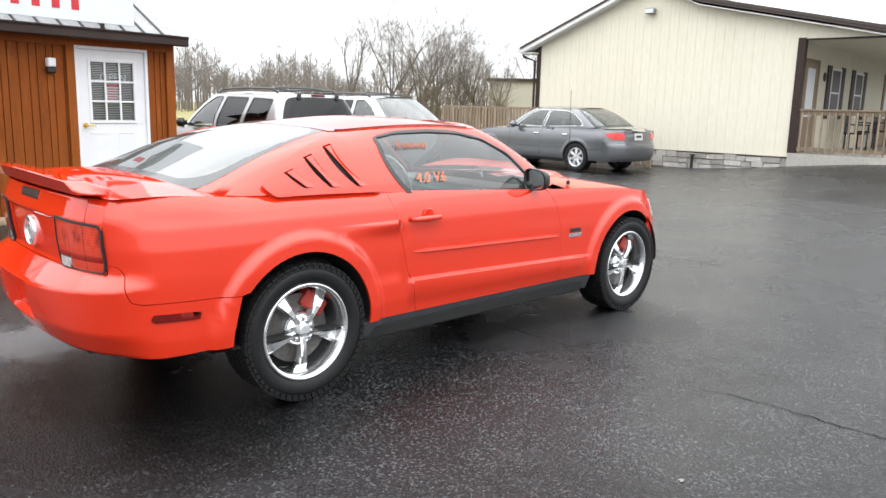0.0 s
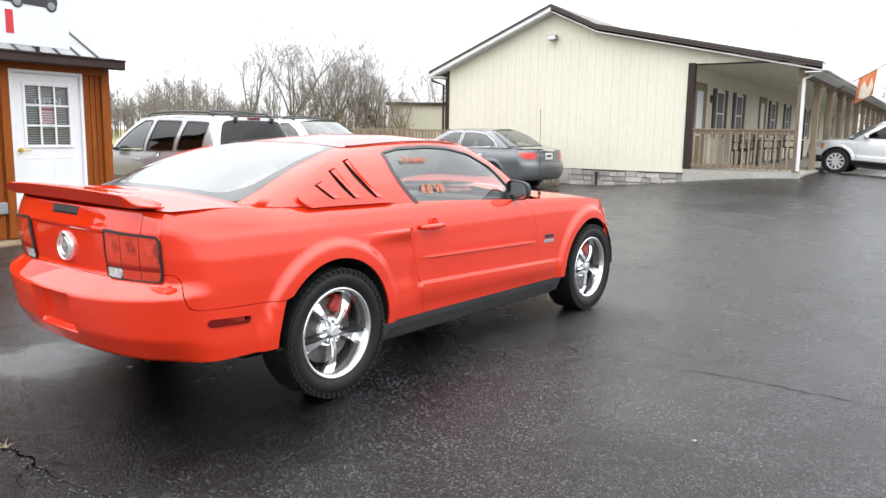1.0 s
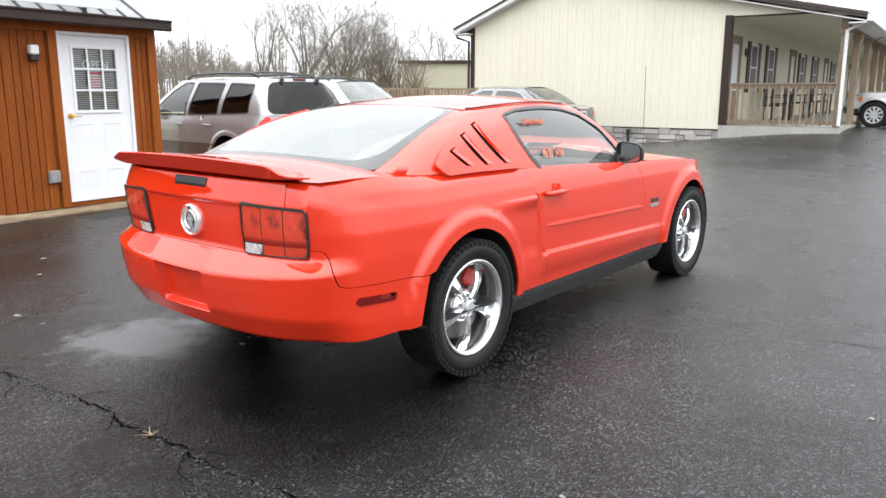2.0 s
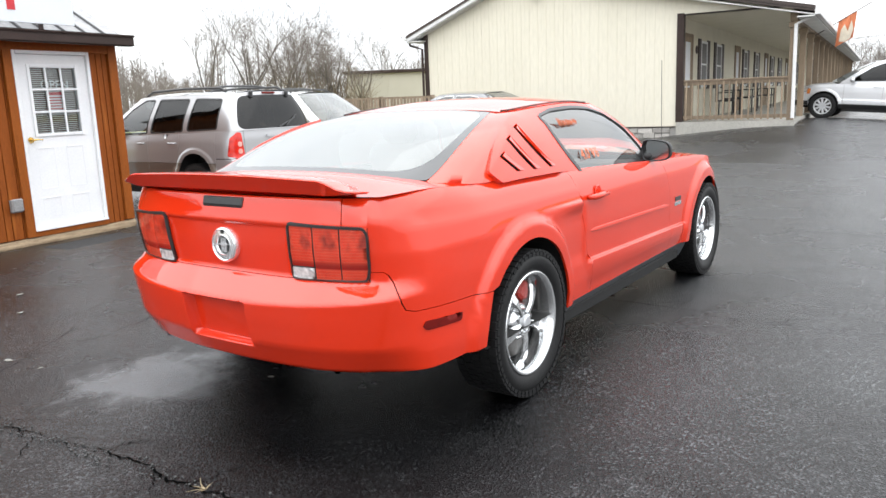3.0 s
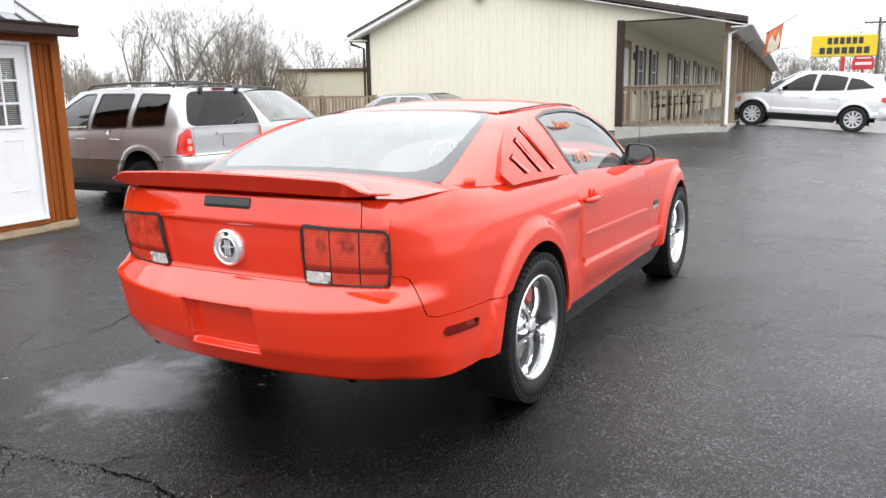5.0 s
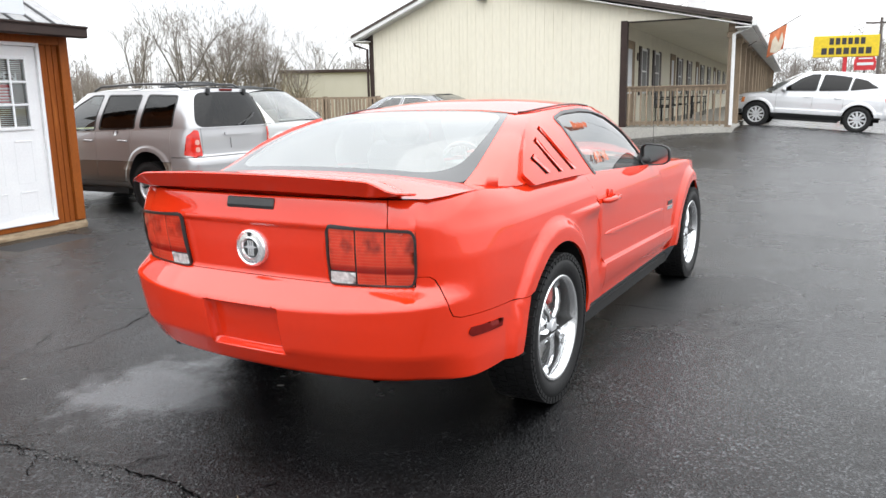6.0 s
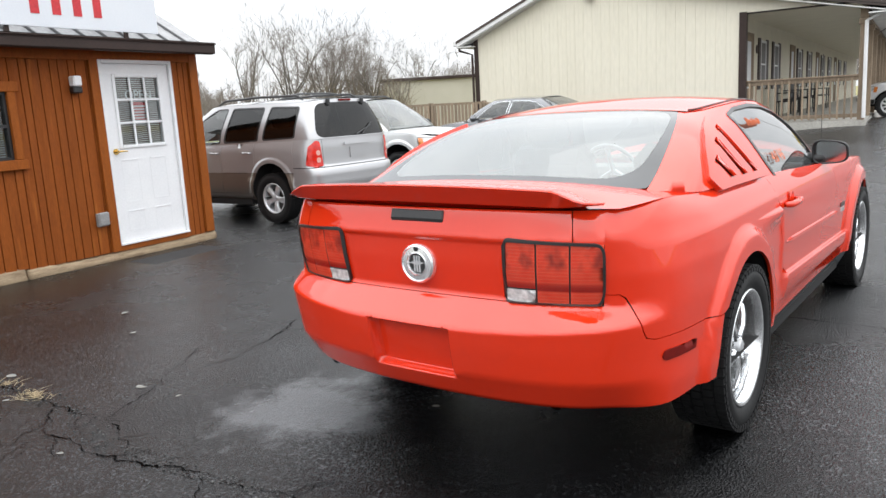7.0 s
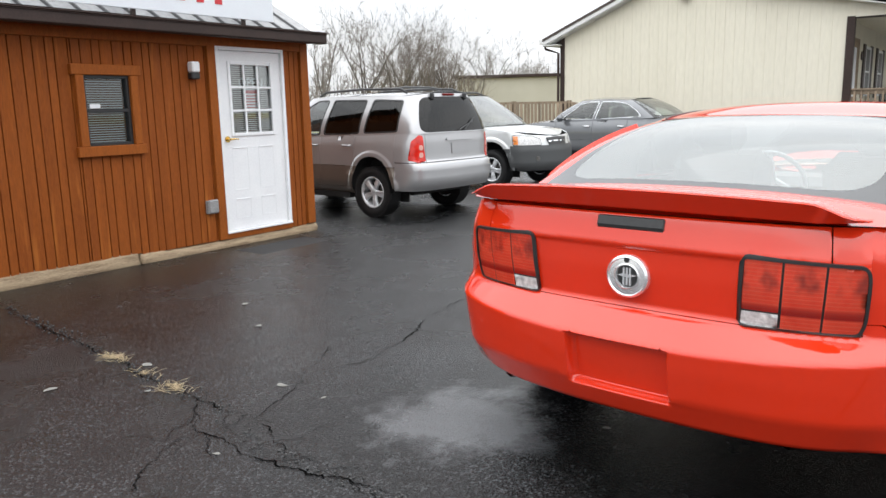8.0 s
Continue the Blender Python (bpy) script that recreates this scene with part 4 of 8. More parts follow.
# ---------------------------------------------------------------- ramp railing along the gable wall
def ramp_fence():
    ob = thing("ramp_fence", "weathered wooden picket fence beside the wall", "fence", YARD)
    x0, x1 = -2.6, 3.95
    n = 62
    pk = {}
    for k in range(n):
        f = k / (n - 1)
        x = x0 + (x1 - x0) * f
        zt = 1.33 - 0.50 * smoothstep(0.45, 1.0, f) + random.uniform(-0.012, 0.012)
        me = pk.setdefault(round(zt, 2), None)
        if me is None:
            me = pk[round(zt, 2)] = mesh_of("picket", boxes((-0.036, 0.036, -0.011, 0.011, 0.03, zt), bevel=0.004), M["deckwood"])
        part("picket", me, None, ob, at=Matrix.Translation((x, -1.05, yard_z(x, -1.05))) @ pose(0, 0, 0, 0, random.uniform(-0.7, 0.7), 0))
    for i in range(4):
        xa, xb = x0 + (x1 - x0) * i / 4, x0 + (x1 - x0) * (i + 1) / 4
        za, zb = (1.33 - 0.50 * smoothstep(0.45, 1.0, (x - x0) / (x1 - x0)) for x in (xa, xb))
        for dz, h in ((-0.02, 0.06), (-0.95 if za > 1.2 else -0.62, 0.08)):
            bm = bmesh.new()
            prism(bm, [(xa, za + dz), (xb, zb + dz), (xb, zb + dz + h), (xa, za + dz + h)], 0.04, Matrix.Translation((0, -1.035, 0)))
            part("rail", bm, M["deckwood"], ob)
    for f in (0, 0.25, 0.5, 0.75, 1.0):
        x = x0 + (x1 - x0) * f
        zt = 1.39 - 0.50 * smoothstep(0.45, 1.0, f)
        part("post", boxes((x - 0.05, x + 0.05, -0.99, -0.89, 0.0, zt), bevel=0.006), M["deckwood"], ob)


ramp_fence()


# ---------------------------------------------------------------- far things
def far_building():
    ob = thing("far_building", "low flat tan metal building far behind the fence", "building", Matrix.Translation((38.4, 36.4, -0.42)) @ pose(0, 0, 0, 0, 0, -56) @ Matrix.Scale(1.14, 4))
    part("wall", boxes((0, 14, 0, 8, 0, 3.2)), M["farwall"], ob)
    part("roof", boxes((-0.2, 14.2, -0.2, 8.2, 3.2, 3.38), bevel=0.02), M["dark"], ob)
    for k in range(1, 6):
        part("wall_joint", boxes((2.4 * k - 0.03, 2.4 * k + 0.03, -0.03, 0.0, 0.0, 3.2)), M["farwall"], ob)


far_building()


def bare_tree(seed, height, forks=4, spread=0.55, base=0.15):
    """A leafless tree: a short bole that forks into rising limbs, each dividing into branches and a haze of fine twigs."""
    rnd = random.Random(seed)
    trunk, twigs = bmesh.new(), bmesh.new()

    def grow(p, d, length, r, level):
        n = (5, 5, 4, 3, 2)[level]
        pts, q, dd = [p], p.copy(), d.copy()
        wander = 0.13 + 0.05 * level
        for _ in range(n):
            dd = (dd + Vector((rnd.uniform(-1, 1), rnd.uniform(-1, 1), rnd.uniform(-0.35, 0.75))) * wander).normalized()
            q = q + dd * length / n
            pts.append(q.copy())
        radii = [r * (1 - 0.70 * i / n) for i in range(n + 1)]
        tube(trunk if level < 2 else twigs, pts, radii, (7, 6, 4, 3, 3)[level], cap=level < 2)
        if level == 4:
            return
        for i in range((forks, 6, 5, 6)[level] + rnd.randint(0, 1)):
            f = rnd.uniform(0.75, 1.0) if level == 0 else rnd.uniform(0.22, 1.0)
            k = min(n - 1, int(f * n))
            o = pts[k].lerp(pts[k + 1], f * n - k)
            along = (pts[k + 1] - pts[k]).normalized()
            side = along.orthogonal().normalized()
            side.rotate(Matrix.Rotation(rnd.uniform(0, 2 * math.pi), 3, along))
            nd = (along * rnd.uniform(0.8, 1.3) + side * spread * rnd.uniform(0.6, 1.5) + Vector((0, 0, 0.22))).normalized()
            grow(o, nd, (height * 0.52 if level == 0 else length * 0.60) * rnd.uniform(0.62, 1.15), max(0.005, r * (0.52 if level == 0 else 0.36) * (1.15 - 0.5 * f)), level + 1)

    grow(Vector((0, 0, -0.1)), Vector((rnd.uniform(-0.08, 0.08), rnd.uniform(-0.08, 0.08), 1)), height * 0.34, base, 0)
    return mesh_of("trunk", trunk, M["bark"]), mesh_of("crown", twigs, M["twig"])


def trees():
    kinds = [bare_tree(3, 6.6, 4, 0.74), bare_tree(8, 6.2, 5, 0.86), bare_tree(21, 6.6, 4, 0.66), bare_tree(34, 6.0, 5, 0.95)]
    # along the fence line: distance and bearing from the lot's corner, kind, size
    spots = ((45, 51.9, 2, 1.02), (46, 49.3, 0, 1.10), (44, 47.2, 1, 0.98), (46, 45.4, 0, 1.04), (43, 43.6, 3, 0.92), (45, 42.2, 1, 0.92), (48, 40.8, 3, 0.85), (52, 48.3, 3, 1.05), (52, 46.3, 1, 1.08), (51, 44.4, 2, 1.0),
             (80, 39.4, 0, 1.30), (90, 37.2, 1, 1.10), (96, 36.0, 2, 1.15), (88, 34.4, 3, 1.05), (60, 54.6, 1, 0.62), (64, 56.4, 3, 0.70),
             (95, 7.2, 0, 1.0), (100, 5.6, 1, 1.0), (92, 9.4, 2, 0.95), (98, 4.2, 3, 0.9))
    for i, (r, a, k, size) in enumerate(spots):
        ob = thing("tree", "tall leafless grey-brown winter tree", "tree", Matrix.Translation((r * math.cos(radians(a)) - 1.0, r * math.sin(radians(a)) + 1.0, -0.05)) @ pose(0, 0, 0, 0, 0, 77 * i) @ Matrix.Scale(size, 4), "bare trees behind the lot")
        part("trunk", kinds[k][0], None, ob)
        part("crown", kinds[k][1], None, ob)
    # the far wood and the tangled brush in front of it
    rnd = random.Random(5)
    wood, brush = bmesh.new(), bmesh.new()
    for i in range(1250):
        a = rnd.uniform(53, 100) if i < 900 else rnd.uniform(-8, 53)
        r = rnd.uniform(105, 150)
        x, y = r * math.cos(radians(a)), r * math.sin(radians(a))
        h = rnd.uniform(5.0, 10.5) * (0.85 + 0.25 * math.sin(a * 0.9))
        tube(wood, [(x, y, -0.3), (x + rnd.uniform(-0.3, 0.3), y, h * 0.5), (x + rnd.uniform(-0.6, 0.6), y, h)], [0.09, 0.06, 0.02], 4, False)
        for _ in range(11):
            z = rnd.uniform(0.3, 0.95) * h
            b = rnd.uniform(0, 6.28)
            l = rnd.uniform(0.8, 2.2) * (1.15 - z / h)
            e = Vector((x + l * math.cos(b), y + l * math.sin(b), z + l * rnd.uniform(0.6, 1.6)))
            tube(wood, [(x, y, z), e], [0.035, 0.012], 3, False)
            for _ in range(3):
                tube(wood, [e.lerp(Vector((x, y, z)), rnd.uniform(0, 0.5)), e + Vector((rnd.uniform(-1, 1), rnd.uniform(-1, 1), rnd.uniform(0, 1.2)))], [0.022, 0.008], 3, False)
    ob = part("far_wood", wood, M["twig"])
    tagged(ob, "distant line of leafless winter trees", "trees", kind="stuff")
    for i in range(230):
        f = rnd.random()
        x, y = 27.6 + 5.6 * f + rnd.uniform(-0.7, 0.7), 33.8 - 3.6 * f + rnd.uniform(-1.2, 1.2)
        h = rnd.uniform(1.0, 3.6) * (0.6 + 0.5 * math.sin(3.1 * f))
        lean = Vector((rnd.uniform(-0.9, 0.9), rnd.uniform(-0.5, 0.5), h))
        p = Vector((x, y, -0.1))
        tube(brush, [p, p + lean * 0.5 + Vector((0, 0, 0.1 * h)), p + lean], [0.03, 0.02, 0.008], 3, False)
        for _ in range(7):
            q = p + lean * rnd.uniform(0.3, 0.95)
            tube(brush, [q, q + Vector((rnd.uniform(-0.8, 0.8), rnd.uniform(-0.5, 0.5), rnd.uniform(0.1, 0.9)))], [0.013, 0.005], 3, False)
    ob = part("brush", brush, M["brush"])
    tagged(ob, "tangle of brown leafless brush behind the fence", "brush", kind="stuff")


trees()


def street_side():
    a = look((0, 0, 0), (-1, 0, 0))
    ob = thing("store_sign", "large yellow store sign with dark lettering strokes on a red pole", "sign", Matrix.Translation((53.1, 3.9, 0)) @ pose(0, 0, 0, 0, 0, -75) @ Matrix.Scale(1.08, 4))
    part("board", boxes((-1.7, 1.7, 0, 0.3, 3.2, 4.4), bevel=0.03), M["yellow"], ob)
    for z, xs in ((3.90, (-0.95, 1.0)), (3.36, (-1.35, 1.35))):
        n = 6 if z > 3.6 else 7
        w = (xs[1] - xs[0]) / n
        for k in range(n):
            part("letter_bar", boxes((xs[0] + k * w + 0.05, xs[0] + (k + 1) * w - 0.05, -0.02, 0.0, z, z + 0.36)), M["signblack"], ob, "dark bar")
    part("pole", boxes((-0.1, 0.1, 0.05, 0.25, 0, 3.2), bevel=0.02), M["signred"], ob, "red pole")
    ob = thing("red_sign", "small red roadside sign with pale bars", "sign", Matrix.Translation((57.4, 2.9, 0.15)) @ pose(0, 0, 0, 0, 0, -75) @ Matrix.Scale(1.06, 4) @ Matrix.Diagonal((0.66, 0.7, 0.84, 1)))
    bm = bmesh.new()
    prism(bm, [(-0.9, 2.9), (0.9, 2.9), (0.95, 3.5), (0.6, 4.2), (-0.6, 4.2), (-0.95, 3.5)], 0.2)
    part("board", bm, M["signred"], ob)
    part("bar", boxes((-0.6, 0.6, -0.02, 0.0, 3.7, 3.8), (-0.7, 0.7, -0.02, 0.0, 3.25, 3.45)), M["signwhite"], ob)
    part("pole", boxes((-0.08, 0.08, 0.02, 0.18, 0, 2.9)), M["pole"], ob)
    ob = thing("utility_pole", "wooden utility pole with cross arm beside the road", "pole", Matrix.Translation((74.5, 2.3, 0)) @ pose(0, 0, 0, 0, 0, -70))
    bm = bmesh.new()
    tube(bm, [(0, 0, 0), (0, 0, 7.4)], [0.16, 0.11], 8)
    part("pole", bm, M["pole"], ob)
    part("cross_arm", boxes((-1.2, 1.2, -0.06, 0.06, 6.9, 7.05)), M["pole"], ob)
    for x in (-1.1, 0.0, 1.1):
        bm = bmesh.new()
        tube(bm, [(x, 0, 7.1), (x + 0.4, 20, 6.3), (x, 42, 7.0)], 0.02, 4)
        part("wire", bm, M["pole"], ob)


street_side()


# ---------------------------------------------------------------- small things on the asphalt
def ground_bits():
    rnd = random.Random(4)
    for x, y, n, r in ((0.42, 6.74, 46, 0.12), (0.39, 6.02, 26, 0.16), (0.40, 6.35, 10, 0.14), (0.37, 3.44, 3, 0.04)):
        bm = bmesh.new()
        for _ in range(n):
            for _ in range(3):
                a, d = rnd.uniform(0, 6.28), rnd.uniform(0, 1) ** 2.2 * r
                p = Vector((x + 0.45 * d * math.cos(a), y + d * math.sin(a), 0.003))
                l = rnd.uniform(0.015, 0.07) * (1 if rnd.random() < 0.85 else 1.8)
                t = rnd.gauss(1.2, 0.9)
                e = p + Vector((l * math.cos(t), l * math.sin(t), rnd.uniform(0.0, 0.010)))
                tube(bm, [p, p.lerp(e, 0.5) + Vector((rnd.uniform(-0.004, 0.004), 0, 0.004)), e], [0.0013, 0.0011, 0.0005], 3, False)
        tagged(part("dead_grass", bm, M["straw"]), "tuft of dead straw-coloured grass in the crack", "grass", "dead tufts in the crack", "stuff")
    bm = bmesh.new()
    for _ in range(600):
        y = rnd.uniform(2.2, 8.6)
        x = float(np.interp(y, (1.8, 3.3, 4.6, 5.1, 5.6, 7.0, 9.0), (0.38, 0.37, 0.29, 0.25, 0.37, 0.42, 0.50))) + rnd.gauss(0, 0.035)
        r = rnd.uniform(0.0015, 0.0045)
        box(bm, -r, r, -r * rnd.uniform(0.6, 1.3), r, 0, r * 1.2, m=Matrix.Translation((x, y, ground_z(x, y) + 0.001)) @ pose(0, 0, 0, rnd.uniform(-20, 20), 0, rnd.uniform(0, 90)))
    tagged(part("grit", bm, M["crumb"]), "loose pale grit along the broken edge of the crack", "grit", "", "stuff")
    for x, y, s in ((0.48, 6.49, 0.035), (0.75, 5.63, 0.03), (-0.03, 6.52, 0.035), (1.32, 6.64, 0.03), (0.28, 6.1, 0.02), (0.77, 5.33, 0.015), (1.6, 7.2, 0.03), (0.1, 5.2, 0.018), (1.3, 4.1, 0.02), (2.4, 1.2, 0.018), (1.0, 1.9, 0.016), (1.9, 0.9, 0.014)):
        bm = bmesh.new()
        bmesh.ops.create_icosphere(bm, subdivisions=1, radius=1.0)
        for v in bm.verts:
            v.co = Vector((v.co.x * s * rnd.uniform(0.5, 1.4), v.co.y * s * 0.7 * rnd.uniform(0.5, 1.4), max(-0.2, v.co.z) * s * 0.07))
        tagged(part("leaf_litter" if s > 0.03 else "pebble", bm, M["scrap"], at=Matrix.Translation((x, y, 0.004)) @ pose(0, 0, 0, 0, 0, rnd.uniform(0, 180))), "small flat grey scrap lying on the asphalt", "litter", "scraps on the asphalt")


ground_bits()


def stone_base():
    """Uneven ashlar blocks under the gable wall, each its own piece."""
    rnd = random.Random(9)
    cache = []
    for w, h in ((0.22, 0.12), (0.32, 0.12), (0.42, 0.13), (0.28, 0.15), (0.36, 0.11)):
        bm = bmesh.new()
        box(bm, 0, w - 0.012, -0.03, 0.0, 0, h - 0.010, bevel=0.008)
        for v in bm.verts:
            if v.co.y < -0.015:
                v.co.y += rnd.uniform(-0.008, 0.008)
        cache.append((w, h, mesh_of("stone", bm, M["stone"])))
    for row in range(3):
        x = rnd.uniform(-0.1, 0.0) + 0.05
        z = row * 0.128
        while x < WID - 0.2:
            w, h, me = rnd.choice(cache)
            if x + w > WID:
                break
            part("stone", me, None, build_ob, at=Matrix.Translation((max(0.0, x), rnd.uniform(-0.012, 0.0), z + rnd.uniform(0, 0.004))))
            x += w


stone_base()

# ---------------------------------------------------------------- car kit: panels cut from smooth surfaces
from mathutils.geometry import delaunay_2d_cdt


def car_paint(name, col, rough=0.28, coat=1.0, metal=0.0, flake=0.0, spec=0.3, coat_ior=1.5):
    m = material(name, col, tuple(c * 0.94 for c in col), rough, metal, scale=1.5, fine=900 if flake else 40, coat=coat, spec=spec, fine_mix=0.10 if flake else 0.03)
    m.node_tree.nodes["Principled BSDF"].inputs["Coat IOR"].default_value = coat_ior
    return m


def reflector_material():
    """Ribbed red reflector: a plain strip at the foot, a dark band over it, dark blotches near the top."""
    m = material("ribbed_red_reflector", (1.0, 0.13, 0.065), (0.95, 0.085, 0.04), 0.16, scale=30, fine=120, fine_mix=0.12, spec=0.5, coat=0.4)
    n, l = m.node_tree.nodes, m.node_tree.links
    p = n["Principled BSDF"]
    old = p.inputs["Base Color"].links[0].from_socket
    co, xyz = n.new("ShaderNodeTexCoord"), n.new("ShaderNodeSeparateXYZ")
    l.new(co.outputs["Object"], xyz.inputs[0])

    def ramp(source, stops):
        r = n.new("ShaderNodeValToRGB")
        el = r.color_ramp.elements
        while len(el) < len(stops):
            el.new(0.5)
        for e, (at, v) in zip(el, stops):
            e.position, e.color = at, (v, v, v, 1)
        l.new(source, r.inputs["Fac"])
        return r.outputs["Color"]

    def blend(kind, fac, a, b):
        k = n.new("ShaderNodeMixRGB")
        k.blend_type = kind
        for key, v in (("Fac", fac), ("Color1", a), ("Color2", b)):
            if isinstance(v, (int, float)):
                k.inputs[key].default_value = v
            elif isinstance(v, tuple):
                k.inputs[key].default_value = (*v, 1)
            else:
                l.new(v, k.inputs[key])
        return k.outputs["Color"]

    high = n.new("ShaderNodeMapRange")
    high.inputs["From Min"].default_value, high.inputs["From Max"].default_value = 0.69, 0.91
    l.new(xyz.outputs["Z"], high.inputs["Value"])
    z = high.outputs["Result"]
    band = ramp(z, ((0.0, 0.0), (0.205, 0.0), (0.225, 1.0), (0.30, 0.75), (0.36, 0.0)))
    blotch_z = ramp(z, ((0.50, 0.0), (0.64, 0.9), (0.78, 0.9), (0.92, 0.25)))
    wide = n.new("ShaderNodeMapping")
    wide.inputs["Scale"].default_value = (4.0, 20.0, 13.0)
    l.new(co.outputs["Object"], wide.inputs["Vector"])
    blot = n.new("ShaderNodeTexNoise")
    blot.inputs["Scale"].default_value, blot.inputs["Detail"].default_value = 1.0, 2.0
    l.new(wide.outputs["Vector"], blot.inputs["Vector"])
    blotch = blend("MULTIPLY", 1.0, ramp(blot.outputs["Fac"], ((0.42, 0.0), (0.66, 0.85))), blotch_z)
    rib = n.new("ShaderNodeTexWave")
    rib.bands_direction = "Z"
    rib.inputs["Scale"].default_value, rib.inputs["Distortion"].default_value = 26.0, 0.5
    l.new(co.outputs["Object"], rib.inputs["Vector"])
    ribbed = blend("MIX", ramp(rib.outputs["Fac"], ((0.55, 0.0), (0.95, 0.20))), old, (1.0, 0.32, 0.20))
    col = blend("MIX", blotch, ribbed, (0.24, 0.028, 0.024))
    col = blend("MIX", band, col, (0.42, 0.014, 0.010))
    l.new(col, p.inputs["Base Color"])
    return m


M.update(
    red_paint=car_paint("red_paint", (0.70, 0.033, 0.008), 0.45, spec=0.0, coat_ior=1.68),
    silver_paint=car_paint("silver_paint", (0.44, 0.44, 0.45), 0.30, metal=0.55, flake=1),
    # lower sides of the silver body, their dimmer light put into the paint
    tan_paint=car_paint("tan_paint", (0.21, 0.182, 0.155), 0.30, metal=0.5, flake=1),
    pale_paint=car_paint("pale_paint", (0.66, 0.67, 0.67), 0.3, metal=0.35, flake=1),
    clad_paint=car_paint("grey_cladding", (0.075, 0.078, 0.08), 0.45, coat=0.1),
    grey_paint=car_paint("dark_grey_paint", (0.150, 0.156, 0.165), 0.28, metal=0.5, flake=1),
    white_paint=car_paint("silver_white_paint", (0.70, 0.71, 0.73), 0.3, metal=0.3, flake=1),
    tyre=material("tyre_rubber", (0.010, 0.010, 0.0105), (0.007, 0.007, 0.0075), 0.55, scale=12, fine=80, bump=0.1, spec=0.35),
    alloy=material("alloy", (0.72, 0.73, 0.74), (0.62, 0.63, 0.65), 0.34, metal=0.45, fine_mix=0.0),
    polished=material("polished_wheel", (0.95, 0.96, 0.97), (0.90, 0.91, 0.92), 0.16, metal=0.94, fine_mix=0.0, coat=0.5),
    disc=material("brake_disc", (0.16, 0.155, 0.15), (0.10, 0.09, 0.08), 0.5, metal=0.6, scale=20),
    caliper=material("red_caliper", (0.42, 0.03, 0.02), None, 0.5),
    well=material("wheel_well", (0.012, 0.012, 0.012), None, 0.9),
    carglass=glass("car_glass", (0.62, 0.72, 0.72), sky_veil=0.05),
    clearglass=glass("clear_car_glass", (0.80, 0.86, 0.85), sky_veil=0.10),
    veiledglass=glass("veiled_rear_glass", (0.80, 0.86, 0.85), sky_veil=0.19),
    privacy=glass("privacy_glass", (0.06, 0.055, 0.05), twice=False),
    frit=material("glass_border", (0.02, 0.021, 0.022), None, 0.2, coat=0.25),
    lining=material("grey_cabin_lining", (0.16, 0.16, 0.165), (0.12, 0.12, 0.125), 0.9, scale=8),
    seat=material("seat_leather", (0.10, 0.10, 0.105), (0.08, 0.08, 0.085), 0.55, scale=6, bump=0.15),
    seat_tan=material("seat_tan", (0.26, 0.22, 0.17), None, 0.7, scale=6),
    trim=material("satin_trim", (0.028, 0.029, 0.03), None, 0.35),
    sill=material("sill_trim", (0.085, 0.09, 0.10), (0.06, 0.063, 0.07), 0.4, scale=8),
    lens_red=material("red_lens", (0.74, 0.030, 0.016), (0.50, 0.014, 0.010), 0.08, scale=14, fine=90, coat=1.0, fine_mix=0.15, spec=0.2),
    lens_dark=material("dark_red_lens", (0.16, 0.010, 0.008), (0.11, 0.008, 0.006), 0.6, scale=30, spec=0.1),
    lens_tint=glass("red_lens_cover", (1.0, 0.92, 0.90), twice=False),
    lens_deep=reflector_material(),
    lens_pink=material("pale_round_lens", (0.80, 0.42, 0.36), (0.66, 0.28, 0.24), 0.1, scale=60, coat=1.0),
    badge_ring=material("bright_badge_metal", (0.90, 0.91, 0.92), (0.80, 0.81, 0.83), 0.22, metal=0.75, scale=40, fine_mix=0.05, coat=0.5),
    mirror_face=material("mirror_face", (0.62, 0.64, 0.65), None, 0.22, metal=1.0, fine_mix=0.0),
    lens_clear=material("clear_lens", (0.76, 0.75, 0.74), (0.38, 0.38, 0.38), 0.08, scale=45, coat=1.0, fine_mix=0.3, bump=0.3, bump_scale=90),
    lens_amber=material("amber_lens", (0.75, 0.22, 0.03), None, 0.12, coat=1.0),
    window_chalk=material("window_chalk", (0.70, 0.20, 0.10), None, 0.9),
    moss_white=material("plate_white", (0.66, 0.66, 0.66), None, 0.4),
)


def spline(points, n=16, mirror_axis=None):
    """Catmull-Rom through points, as an array; where mirror_axis is given the ends run smoothly over the middle line."""
    P = np.array(points, float)
    if mirror_axis is not None:
        a, b = P[1].copy(), P[-2].copy()
        a[mirror_axis] *= -1
        b[mirror_axis] *= -1
    else:
        a, b = 2 * P[0] - P[1], 2 * P[-1] - P[-2]
    Q = np.vstack([a, P, b])
    out = []
    for i in range(1, len(Q) - 2):
        p0, p1, p2, p3 = Q[i - 1:i + 3]
        t = np.linspace(0, 1, n, endpoint=False)[:, None]
        out.append(0.5 * (2 * p1 + (p2 - p0) * t + (2 * p0 - 5 * p1 + 4 * p2 - p3) * t ** 2 + (3 * p1 - p0 - 3 * p2 + p3) * t ** 3))
    return np.vstack(out + [P[-1:]])


def sstep(a, b, x):
    t = np.clip((np.asarray(x, float) - a) / (b - a), 0, 1)
    return t * t * (3 - 2 * t)


